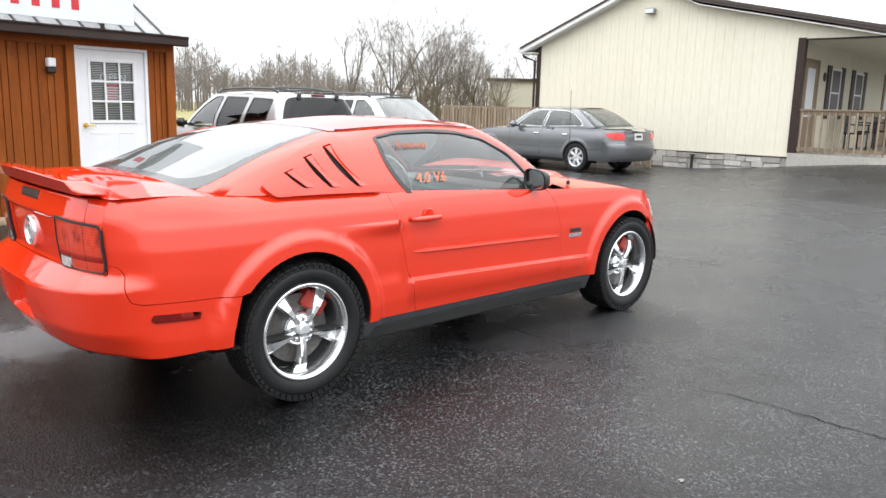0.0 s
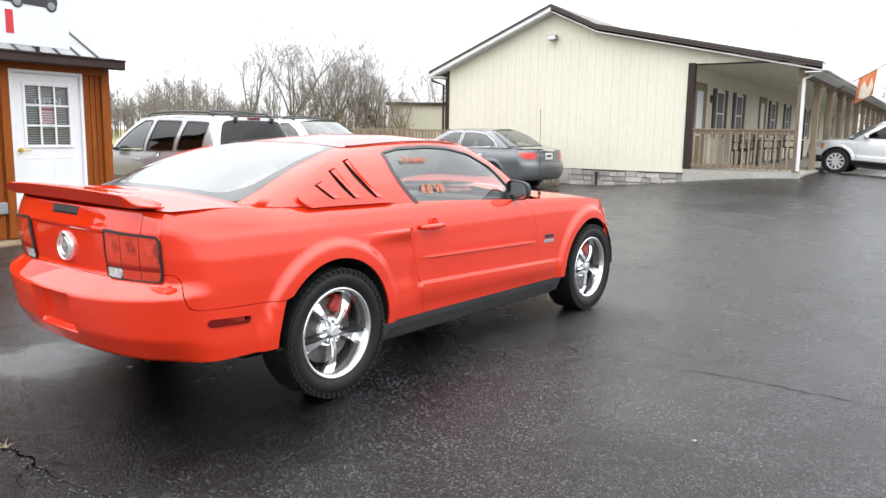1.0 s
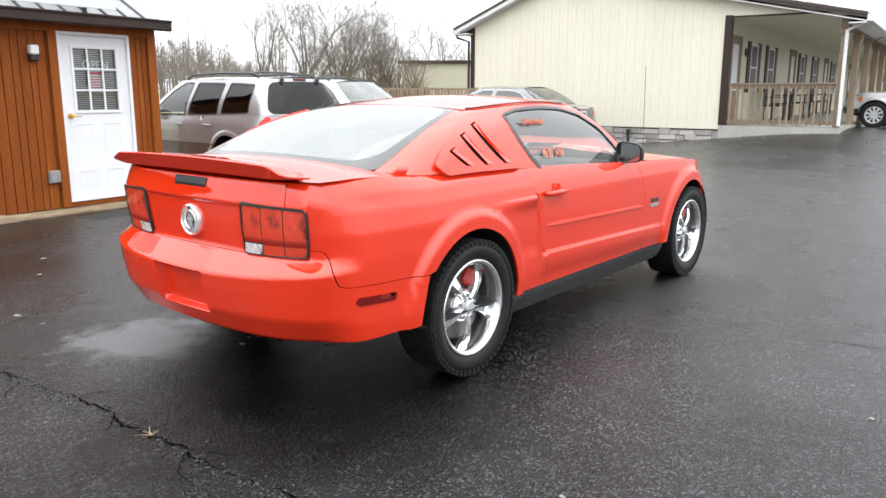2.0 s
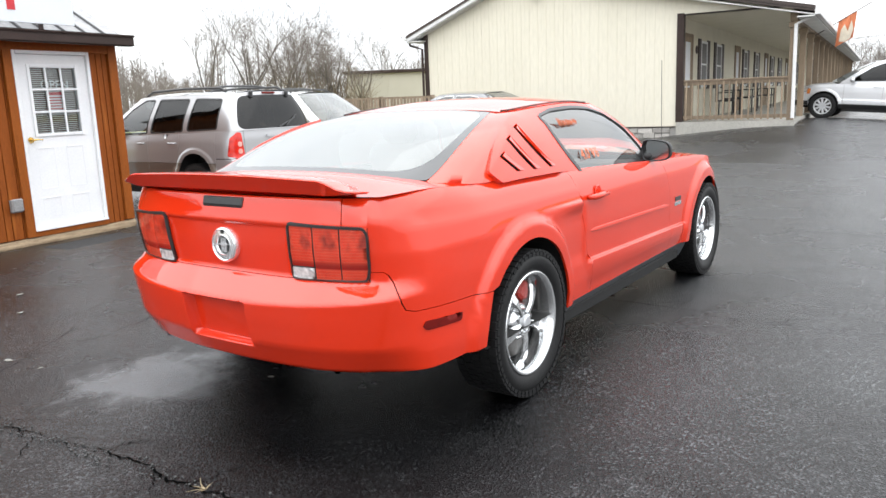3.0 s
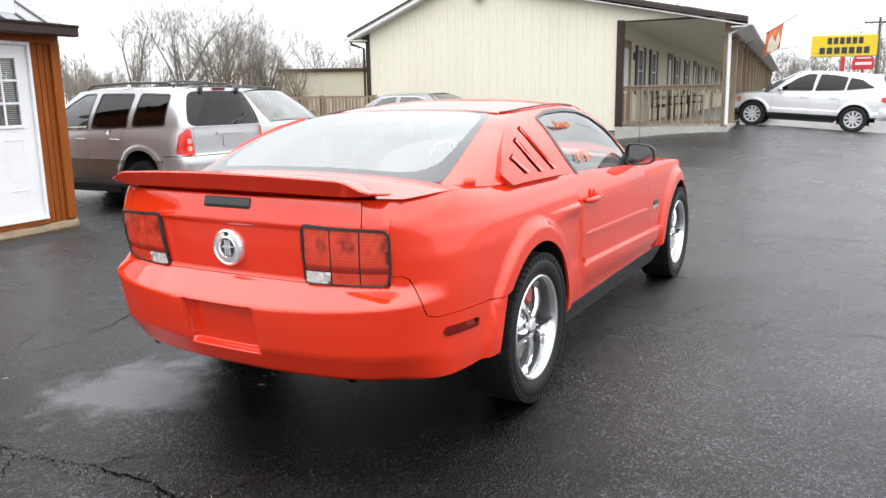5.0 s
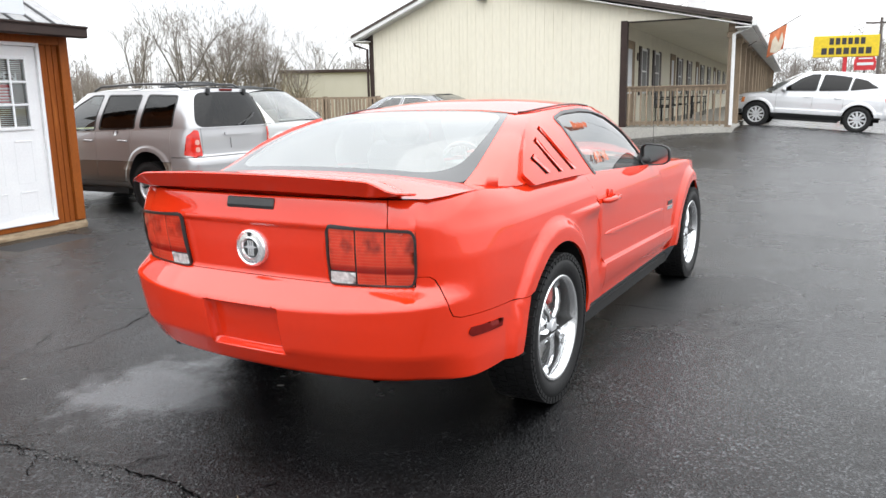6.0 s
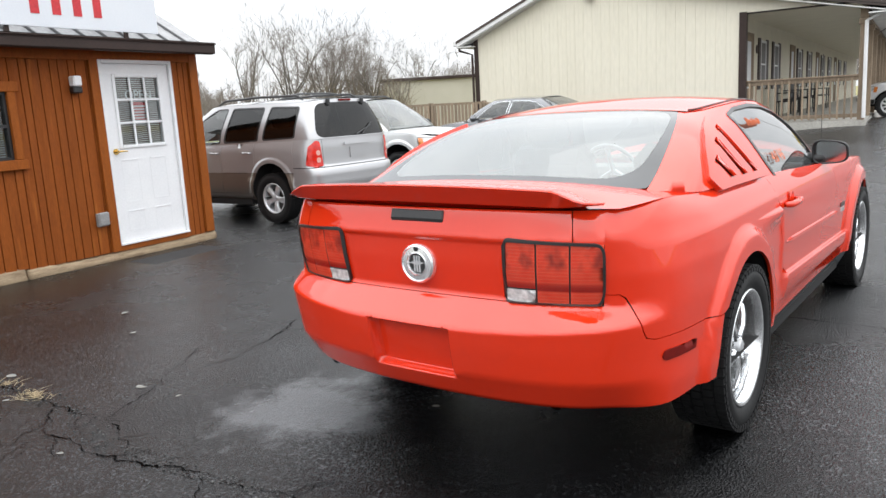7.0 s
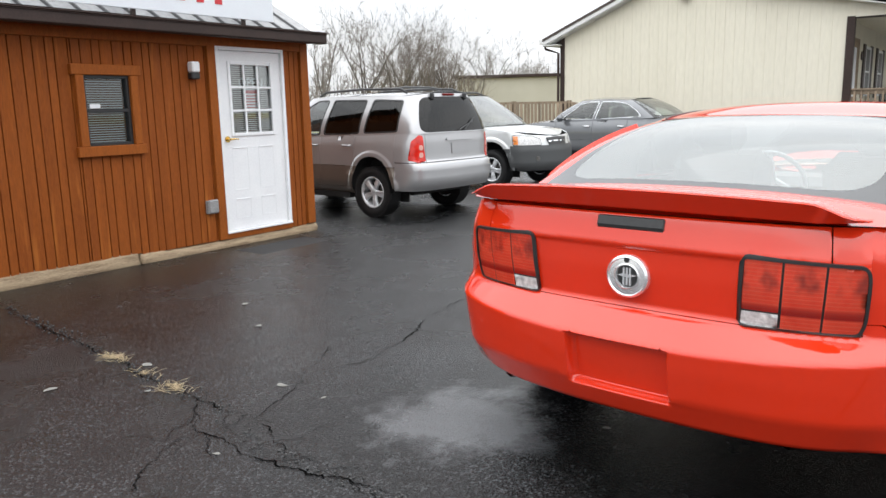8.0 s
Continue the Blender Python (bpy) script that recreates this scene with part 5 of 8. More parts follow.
def inside(poly, pts):
    poly, pts = np.asarray(poly, float), np.asarray(pts, float)
    hit = np.zeros(len(pts), bool)
    j = len(poly) - 1
    for i in range(len(poly)):
        (xi, yi), (xj, yj) = poly[i], poly[j]
        c = (yi > pts[:, 1]) != (yj > pts[:, 1])
        with np.errstate(divide="ignore", invalid="ignore"):
            hit ^= c & (pts[:, 0] < (xj - xi) * (pts[:, 1] - yi) / (yj - yi) + xi)
        j = i
    return hit


def rounded(poly, r, n=4):
    """The outline with its corners rounded by about r."""
    P = [np.array(p, float) for p in poly]
    out = []
    for i, p in enumerate(P):
        a, b = P[i - 1], P[(i + 1) % len(P)]
        ra, rb = min(r, 0.45 * np.linalg.norm(a - p)), min(r, 0.45 * np.linalg.norm(b - p))
        q0, q1 = p + (a - p) / np.linalg.norm(a - p) * ra, p + (b - p) / np.linalg.norm(b - p) * rb
        for k in range(n + 1):
            t = k / n
            out.append(tuple((1 - t) ** 2 * q0 + 2 * t * (1 - t) * p + t * t * q1))
    return out


def shrink(poly, d):
    """The outline moved inwards by d."""
    P = np.array(poly, float)
    area = 0.5 * np.sum(P[:, 0] * np.roll(P[:, 1], -1) - np.roll(P[:, 0], -1) * P[:, 1])
    s = 1 if area > 0 else -1
    e0, e1 = P - np.roll(P, 1, 0), np.roll(P, -1, 0) - P
    n0, n1 = (np.stack([-e[:, 1], e[:, 0]], 1) / (np.linalg.norm(e, axis=1, keepdims=True) + 1e-9) for e in (e0, e1))
    m = n0 + n1
    m /= np.maximum(0.5, np.sum(m * m, 1, keepdims=True) / 2)
    return [tuple(p) for p in P + s * d * m]


def panel(name, f, poly, mat, parent, holes=(), step=0.05, extra=(), left=False, thick=0.012, offset=0.0, label="", centre=(1.3, 0, 0.55)):
    """A panel: the outline poly on the surface f(a, b), less its holes, with turned-in edges. left: the mirrored twin."""
    vs, es = [], []

    def ring(pl):
        start = len(vs)
        for (x0, y0), (x1, y1) in zip(pl, list(pl[1:]) + [pl[0]]):
            k = max(1, int(math.ceil(math.hypot(x1 - x0, y1 - y0) / step)))
            vs.extend((x0 + (x1 - x0) * i / k, y0 + (y1 - y0) * i / k) for i in range(k))
        n = len(vs) - start
        es.extend((start + i, start + (i + 1) % n) for i in range(n))

    ring(list(poly))
    for h in holes:
        ring(list(h))
    B = np.array(vs)
    lo, hi = B.min(0), B.max(0)
    gx, gy = np.meshgrid(np.arange(lo[0] + step / 2, hi[0], step), np.arange(lo[1] + step / 2, hi[1], step))
    G = np.stack([gx.ravel(), gy.ravel()], 1)
    if len(extra):
        E = np.array(extra, float)
        G = G[[np.min(np.hypot(*(E - g).T)) > 0.35 * step for g in G]] if len(G) else G
        G = np.vstack([G, E])
    ok = inside(poly, G)
    for h in holes:
        ok &= ~inside(h, G)
    G = G[ok]
    if len(G):
        G = G[[np.min(np.hypot(*(B - g).T)) > 0.3 * step * (0.3 if len(extra) else 1) for g in G]]
    allv = [Vector(v) for v in vs] + [Vector(g) for g in G]
    ov, oe, of, *_ = delaunay_2d_cdt(allv, es, [], 0, 1e-6)
    V = np.array([(v.x, v.y) for v in ov])
    F = np.array([t for t in of if len(t) == 3])
    C = V[F].mean(1)
    ok = inside(poly, C)
    for h in holes:
        ok &= ~inside(h, C)
    F = F[ok]
    used = np.unique(F)
    remap = np.zeros(len(V), int)
    remap[used] = np.arange(len(used))
    V, F = V[used], remap[F]
    e = 0.002
    P = f(V[:, 0], V[:, 1])
    N = np.cross(f(V[:, 0] + e, V[:, 1]) - f(V[:, 0] - e, V[:, 1]), f(V[:, 0], V[:, 1] + e) - f(V[:, 0], V[:, 1] - e))
    N /= np.linalg.norm(N, axis=1, keepdims=True) + 1e-12
    if np.mean(np.sum(N * (P - np.array(centre)), 1)) < 0:
        N = -N
    P = P + N * offset
    # wind the faces along the normals
    fn = np.cross(P[F[:, 1]] - P[F[:, 0]], P[F[:, 2]] - P[F[:, 0]])
    flip = np.sum(fn * N[F[:, 0]], 1) < 0
    F[flip] = F[flip][:, ::-1]
    if left:
        P, N, F = P * (1, -1, 1), N * (1, -1, 1), F[:, ::-1]
    faces = [tuple(int(i) for i in t) for t in F]
    norms = [N[i] for t in faces for i in t]
    coords = [tuple(p) for p in P]
    if thick:
        seen = {}
        for t in faces:
            for a, b in ((t[0], t[1]), (t[1], t[2]), (t[2], t[0])):
                seen[(a, b)] = 1
        deep = {}
        for a, b in list(seen):
            if (b, a) not in seen:
                for i in (a, b):
                    if i not in deep:
                        deep[i] = len(coords)
                        coords.append(tuple(P[i] - N[i] * thick))
                q = np.cross(P[a] - P[b], N[a])
                q = q / (np.linalg.norm(q) + 1e-12)
                faces.append((b, a, deep[a], deep[b]))
                norms += [-q] * 4
    me = bpy.data.meshes.new(name)
    me.from_pydata(coords, [], faces)
    me.materials.append(mat)
    me.polygons.foreach_set("use_smooth", [True] * len(me.polygons))
    me.normals_split_custom_set([tuple(n) for n in norms])
    ob = part(name, me, None, parent, label)
    return ob


class CarForm:
    """The smooth surfaces of one car. Origin: ground under the rear axle's middle; x ahead, right side at minus y."""

    def __init__(self, s):
        self.s = s
        c = spline(s["plan"], 24, 1)
        d = np.hypot(*np.diff(c, axis=0).T)
        self.S, self.X, self.W = np.concatenate([[0], np.cumsum(d)]), c[:, 0], c[:, 1]
        t = np.gradient(c, self.S, axis=0)
        t /= np.linalg.norm(t, axis=1, keepdims=True)
        self.NX, self.NW = -t[:, 1], t[:, 0]
        self.zs = np.arange(0, 1.6, 0.002)
        self.prof = {}
        for k in ("rear", "side", "front"):
            a = np.array(s[k], float)
            y = np.interp(self.zs, a[:, 0], a[:, 1])
            w = max(1, int(s.get("soft", 0.012) / 0.002))
            ker = np.hanning(2 * w + 3)
            self.prof[k] = np.convolve(np.pad(y, w + 1, mode="edge"), ker / ker.sum(), "valid")
        zt = spline(s["top"], 12)
        self.TX, self.TZ = zt[:, 0], zt[:, 1]
        self.belt, self.roof = spline(s["belt"], 16, 1), spline(s["roof"], 16, 1)
        m = self.belt * 0.5 + self.roof * 0.5
        self.U = np.concatenate([[0], np.cumsum(np.linalg.norm(np.diff(m, axis=0), axis=1))])

    def s_of_x(self, x):
        return np.interp(x, self.X, self.S)

    def s_of_w(self, w):
        k = int(np.argmax(self.W > 0.97 * self.W.max()))
        return np.interp(w, self.W[:k], self.S[:k])

    def top(self, x):
        return np.interp(x, self.TX, self.TZ)

    def wall(self, s, z):
        s, z = np.asarray(s, float), np.asarray(z, float)
        sg, a = np.where(s < 0, 1.0, -1.0), np.abs(s)
        x, w = np.interp(a, self.S, self.X), np.interp(a, self.S, self.W)
        nx, nw = np.interp(a, self.S, self.NX), np.interp(a, self.S, self.NW)
        q = self.s
        fr = sstep(*q["front_zone"], x)
        re = 1 - sstep(*q["rear_zone"], x)
        # the crease along the rear bumper climbs towards its corners
        zr = z - q.get("smile", 0.0) * np.clip(w / 0.8, 0, 1.05) ** 2 * sstep(0.40, 0.57, z) * (1 - sstep(0.645, 0.690, z))
        inset = sum(k * np.interp(h, self.zs, self.prof[n]) for k, n, h in ((re, "rear", zr), (1 - re - fr, "side", z), (fr, "front", z)))
        out = -inset
        for cx in q["axles"]:
            d = np.hypot(x - cx, z - q["wheel_r"])
            out = out + q["flare"] * (1 - sstep(q["flare_r"] - 0.032, q["flare_r"] + 0.020, d)) * (1 - re * 0.6)
        # the lamp panel runs straighter across the car than the bumper under it
        out = out + q.get("tail_flat", 0.0) * re * sstep(0.645, 0.695, z) * np.clip(w / 0.72, 0, 1.05) ** 2
        # between the lamps it lies back under a ledge
        out = out - q.get("tail_ledge", 0.0) * re * (1 - sstep(0.352, 0.376, w)) * (1 - sstep(0.888, 0.902, z)) * sstep(0.690, 0.700, z) * (x < 0)
        if "sculpt" in q:
            out = out + q["sculpt"](x, z)
        if "plate" in q:
            pw, z0, z1, dep = q["plate"]
            wm = np.minimum(sstep(-pw - 0.016, -pw, np.where(sg < 0, w, -w)) * (1 - sstep(pw, pw + 0.016, np.where(sg < 0, w, -w))), sstep(z0 - 0.026, z0, z) * (1 - sstep(z1, z1 + 0.010, z)))
            out = out - dep * wm * (x < 1)
        return np.stack([x + nx * out, sg * (w + nw * out), z], -1)

    def house(self, a, v):
        """The glasshouse: a along its ring (minus on the left), v from belt (0) to roof (1)."""
        a, v = np.asarray(a, float), np.asarray(v, float)
        sg, b = np.where(a < 0, 1.0, -1.0), np.abs(a)
        lo = np.stack([np.interp(b, self.U, self.belt[:, i]) for i in range(3)], -1)
        hi = np.stack([np.interp(b, self.U, self.roof[:, i]) for i in range(3)], -1)
        p = lo * (1 - v)[..., None] + hi * v[..., None]
        bow = 4 * v * (1 - v)
        mid = (lo + hi) / 2
        cx = (self.roof[0, 0] + self.roof[-1, 0]) / 2
        end = np.clip(np.abs(mid[..., 0] - cx) / (abs(self.belt[0, 0] - self.roof[0, 0]) / 2 + self.roof[-1, 0] - cx), 0, 1) ** 2
        p[..., 1] += bow * self.s.get("bow", 0.02) * np.clip(p[..., 1] / 0.5, 0, 1)
        p[..., 2] += bow * self.s.get("bow_end", 0.03) * end
        p[..., 1] *= sg
        return p

    def av(self, x, z):
        """Ring coordinates of a place on the right side's glass, seen from the side."""
        lo, hi = self.U[-1] * 0.12, self.U[-1] * 0.9
        for _ in range(40):
            m = (lo + hi) / 2
            zb, zr = np.interp(m, self.U, self.belt[:, 2]), np.interp(m, self.U, self.roof[:, 2])
            v = (z - zb) / (zr - zb)
            if float(self.house(m, v)[..., 0]) < x:
                lo = m
            else:
                hi = m
        return float(m), float(v)

    def cap(self, x0, x1, curve, crown, name, mat, parent, n=18, mcols=16, lip0=0.0, shape=None, label=""):
        """A lid between two side edges: curve(x) gives half width and height; crown lifts the middle."""
        co, fa = [], []
        for i in range(n + 1):
            for j in range(mcols + 1):
                b = -1 + 2 * j / mcols
                x = x0(b) + (x1(b) - x0(b)) * i / n
                w, z = curve(x)
                co.append((x, b * w, z + crown(x) * (1 - abs(b) ** 2.4) + (shape(x, b * w) if shape else 0)))
        for i in range(n):
            for j in range(mcols):
                k = i * (mcols + 1) + j
                fa.append((k, k + mcols + 1, k + mcols + 2, k + 1))
        me = bpy.data.meshes.new(name)
        me.from_pydata(co, [], fa)
        me.materials.append(mat)
        if me.polygons[len(fa) // 2].normal.z < 0:
            me.flip_normals()
        me.polygons.foreach_set("use_smooth", [True] * len(fa))
        return part(name, me, None, parent, label)


def arc(cx, cz, r, a0, a1, n=22):
    return [(cx + r * math.cos(radians(a0 + (a1 - a0) * k / n)), cz + r * math.sin(radians(a0 + (a1 - a0) * k / n))) for k in range(n + 1)]


def wheel(parent, at, r, width, rim_r, spokes, look_of, right=True, mats=("alloy",)):
    """A wheel: tyre with tread, rim, spokes, hub, brake disc. Its outer face looks towards minus y."""
    ob = thing("wheel", "", "", at)
    ob.parent = parent
    w = width / 2
    bm = bmesh.new()
    lathe(bm, [(rim_r - 0.004, -w * 0.80), (rim_r + 0.012, -w * 0.93), ((r + rim_r) / 2, -w * 1.02), (r - 0.035, -w * 0.98), (r - 0.014, -w * 0.90), (r - 0.006, -w * 0.78), (r - 0.006, w * 0.78), (r - 0.02, w * 0.92), ((r + rim_r) / 2, w), (rim_r, w * 0.85)], 56)
    ty = part("tyre", bm, M["tyre"], ob, smooth=True)
    bm = bmesh.new()
    nb = 56
    for k in range(nb):
        for row in range(5):
            y = -w * 0.80 + row * w * 0.4
            m = pose(0, 0, 0, 0, 360 * (k + 0.5 * (row % 2)) / nb, 0)
            box(bm, r - 0.010, r, y - w * 0.165, y + w * 0.165, -r * math.pi / nb * 0.80, r * math.pi / nb * 0.80, m=m)
        m = pose(0, 0, 0, 0, 360 * (k + 0.25) / nb, 0)
        box(bm, r - 0.028, r - 0.012, -w * 0.995, -w * 0.90, -r * math.pi / nb * 0.7, r * math.pi / nb * 0.7, m=m)
    part("tread", bm, M["tyre"], ty)
    bm = bmesh.new()
    lathe(bm, [(rim_r - 0.016, w * 0.8), (rim_r - 0.03, 0.0), (rim_r - 0.026, -w * 0.55), (rim_r - 0.018, -w * 0.84), (rim_r - 0.006, -w * 0.92), (rim_r + 0.002, -w * 0.90), (rim_r, -w * 0.80), (rim_r - 0.004, w * 0.8)], 48)
    part("rim", bm, M[mats[0]], ob, smooth=True)
    look_of(ob, w, rim_r, mats[0])
    bm = bmesh.new()
    lathe(bm, [(0.02, 0.0), (rim_r * 0.72, 0.0), (rim_r * 0.72, 0.02), (0.02, 0.02)], 32)
    part("brake_disc", bm, M["disc"], ob)
    bm = bmesh.new()
    box(bm, rim_r * 0.42, rim_r * 0.80, -0.03, 0.05, -0.07, 0.07, bevel=0.012, m=pose(0, 0, 0, 0, -52, 0))
    part("caliper", bm, M["caliper" if mats[0] == "polished" else "disc"], ob)
    bm = bmesh.new()
    lathe(bm, [(0.001, w * 0.7), (rim_r - 0.02, w * 0.7)], 28)
    part("backing_plate", bm, M["well"], ob)
    return ob


def spoke_loft(bm, rows, m):
    """A spoke from rows of (radius, half width, face, depth): flat face with falling flanks."""
    prev = None
    new_vs = []
    for r, hw, y, dp in rows:
        cur = [bm.verts.new(c) for c in ((r, y + dp, -hw * 1.05), (r, y + 0.010, -hw), (r, y, -hw * 0.62), (r, y, hw * 0.62), (r, y + 0.010, hw), (r, y + dp, hw * 1.05))]
        new_vs += cur
        if prev:
            for a in range(6):
                b = (a + 1) % 6
                bm.faces.new((prev[a], prev[b], cur[b], cur[a]))
        else:
            bm.faces.new(cur)
        prev = cur
    bm.faces.new(prev[::-1])
    bmesh.ops.transform(bm, matrix=m, verts=new_vs)


def torque_spokes(ob, w, rim_r, mat):
    for k in range(5):
        bm = bmesh.new()
        spoke_loft(bm, [(0.045, 0.015, -w * 0.62, 0.05), (0.09, 0.014, -w * 0.66, 0.045), (0.135, 0.021, -w * 0.62, 0.04), (0.175, 0.031, -w * 0.52, 0.035), (0.205, 0.037, -w * 0.36, 0.03), (rim_r - 0.022, 0.031, -w * 0.22, 0.02)], pose(0, 0, 0, 0, 72 * k + 18, 0))
        bmesh.ops.recalc_face_normals(bm, faces=bm.faces[:])
        part("spoke", bm, M[mat], ob, "polished chrome spoke")
    bm = bmesh.new()
    lathe(bm, [(0.001, -w * 0.70), (0.026, -w * 0.70), (0.031, -w * 0.66), (0.034, -w * 0.5)], 28)
    part("hub_cap", bm, M["alloy"], ob, "grey hub cap", smooth=False)
    bm = bmesh.new()
    lathe(bm, [(0.030, -w * 0.52), (0.062, -w * 0.48), (0.085, -w * 0.30), (0.088, 0.0)], 28)
    part("hub", bm, M[mat], ob, smooth=True)
    for k in range(5):
        bm = bmesh.new()
        a = radians(72 * k + 54)
        c = (0.056 * math.cos(a), 0, -0.056 * math.sin(a))
        tube(bm, [(c[0], -w * 0.46, c[2]), (c[0], -w * 0.57, c[2])], 0.010, 8)
        part("lug_nut", bm, M["chrome"], ob)


def plain_spokes(n, hub=0.05):
    def made(ob, w, rim_r, mat):
        for k in range(n):
            bm = bmesh.new()
            spoke_loft(bm, [(hub * 0.7, 0.034, -w * 0.70, 0.04), (rim_r * 0.5, 0.13 / n + 0.010, -w * 0.78, 0.035), (rim_r - 0.015, 0.17 / n + 0.014, -w * 0.72, 0.03)], pose(0, 0, 0, 0, 360 / n * k + 10, 0))
            bmesh.ops.recalc_face_normals(bm, faces=bm.faces[:])
            part("spoke", bm, M[mat], ob)
        bm = bmesh.new()
        lathe(bm, [(0.001, -w * 0.78), (hub * 0.8, -w * 0.76), (hub, -w * 0.6)], 20)
        part("hub_cap", bm, M[mat], ob)
    return made

# ---------------------------------------------------------------- the red coupe
def coupe_sculpt(x, z):
    zl = 0.505 - 0.030 * (x - 0.63)
    run = sstep(0.690, 0.697, x) * (1 - sstep(2.20, 2.32, x))
    ledge = 0.020 * run * (1 - sstep(zl - 0.004, zl + 0.006, z)) * sstep(zl - 0.16, zl - 0.03, z)
    fin = 0.017 * sstep(0.18, 0.60, x) * (1 - sstep(-0.003, 0.0015, x - 0.605 - 0.286 * (0.86 - z))) * (1 - sstep(0.822, 0.832, z)) * sstep(0.74, 0.815, z)
    hollow = -0.010 * sstep(0.30, 0.60, x) * (1 - sstep(0.62, 0.66, x)) * (1 - sstep(0.77, 0.82, z)) * sstep(0.48, 0.56, z)
    return ledge + fin + hollow


COUPE = CarForm(dict(
    plan=[(-0.925, 0), (-0.913, 0.28), (-0.870, 0.52), (-0.775, 0.715), (-0.61, 0.842), (-0.37, 0.893), (0.0, 0.900), (0.75, 0.895), (1.4, 0.892), (2.0, 0.892),
          (2.6, 0.895), (2.98, 0.87), (3.25, 0.79), (3.44, 0.60), (3.54, 0.32), (3.57, 0)],
    rear=[(0.28, 0.16), (0.33, 0.085), (0.405, 0.042), (0.425, 0.029), (0.52, 0.010), (0.592, 0.0), (0.602, 0.006), (0.688, 0.112), (0.692, 0.114), (0.80, 0.098), (0.910, 0.092), (0.918, 0.096), (0.966, 0.122), (0.975, 0.14), (1.0, 0.2)],
    side=[(0.18, 0.10), (0.26, 0.055), (0.31, 0.030), (0.40, 0.018), (0.50, 0.016), (0.66, 0.010), (0.80, 0.014), (0.88, 0.026), (0.94, 0.055), (0.98, 0.088), (1.01, 0.12)],
    front=[(0.16, 0.12), (0.25, 0.05), (0.40, 0.01), (0.55, 0.0), (0.66, 0.01), (0.76, 0.05), (0.84, 0.11), (0.95, 0.2)],
    rear_zone=(-0.80, -0.60), tail_flat=0.045, tail_ledge=0.011, smile=0.042, front_zone=(2.9, 3.35), axles=(0.035, 2.75), wheel_r=0.345, flare=0.028, flare_r=0.472, soft=0.006, sculpt=coupe_sculpt, plate=(0.165, 0.425, 0.585, 0.045),
    top=[(-0.93, 0.964), (-0.80, 0.968), (-0.55, 0.985), (-0.2, 0.998), (0.3, 0.99), (0.8, 0.97), (1.4, 0.945), (1.9, 0.922), (2.3, 0.908), (2.7, 0.888), (3.0, 0.852), (3.3, 0.81), (3.58, 0.74)],
    belt=[(-0.47, 0, 1.022), (-0.46, 0.34, 1.018), (-0.415, 0.62, 1.006), (-0.27, 0.785, 1.0), (0.12, 0.812, 0.992), (0.72, 0.818, 0.966), (1.3, 0.815, 0.944), (1.82, 0.79, 0.925), (2.1, 0.70, 0.935), (2.27, 0.40, 0.965), (2.32, 0, 0.975)],
    roof=[(0.43, 0, 1.268), (0.43, 0.28, 1.264), (0.425, 0.46, 1.252), (0.48, 0.545, 1.248), (0.66, 0.572, 1.262), (0.92, 0.585, 1.276), (1.16, 0.582, 1.278), (1.40, 0.565, 1.266), (1.54, 0.505, 1.268), (1.62, 0.29, 1.288), (1.64, 0, 1.295)],
    bow=0.028, bow_end=0.035))


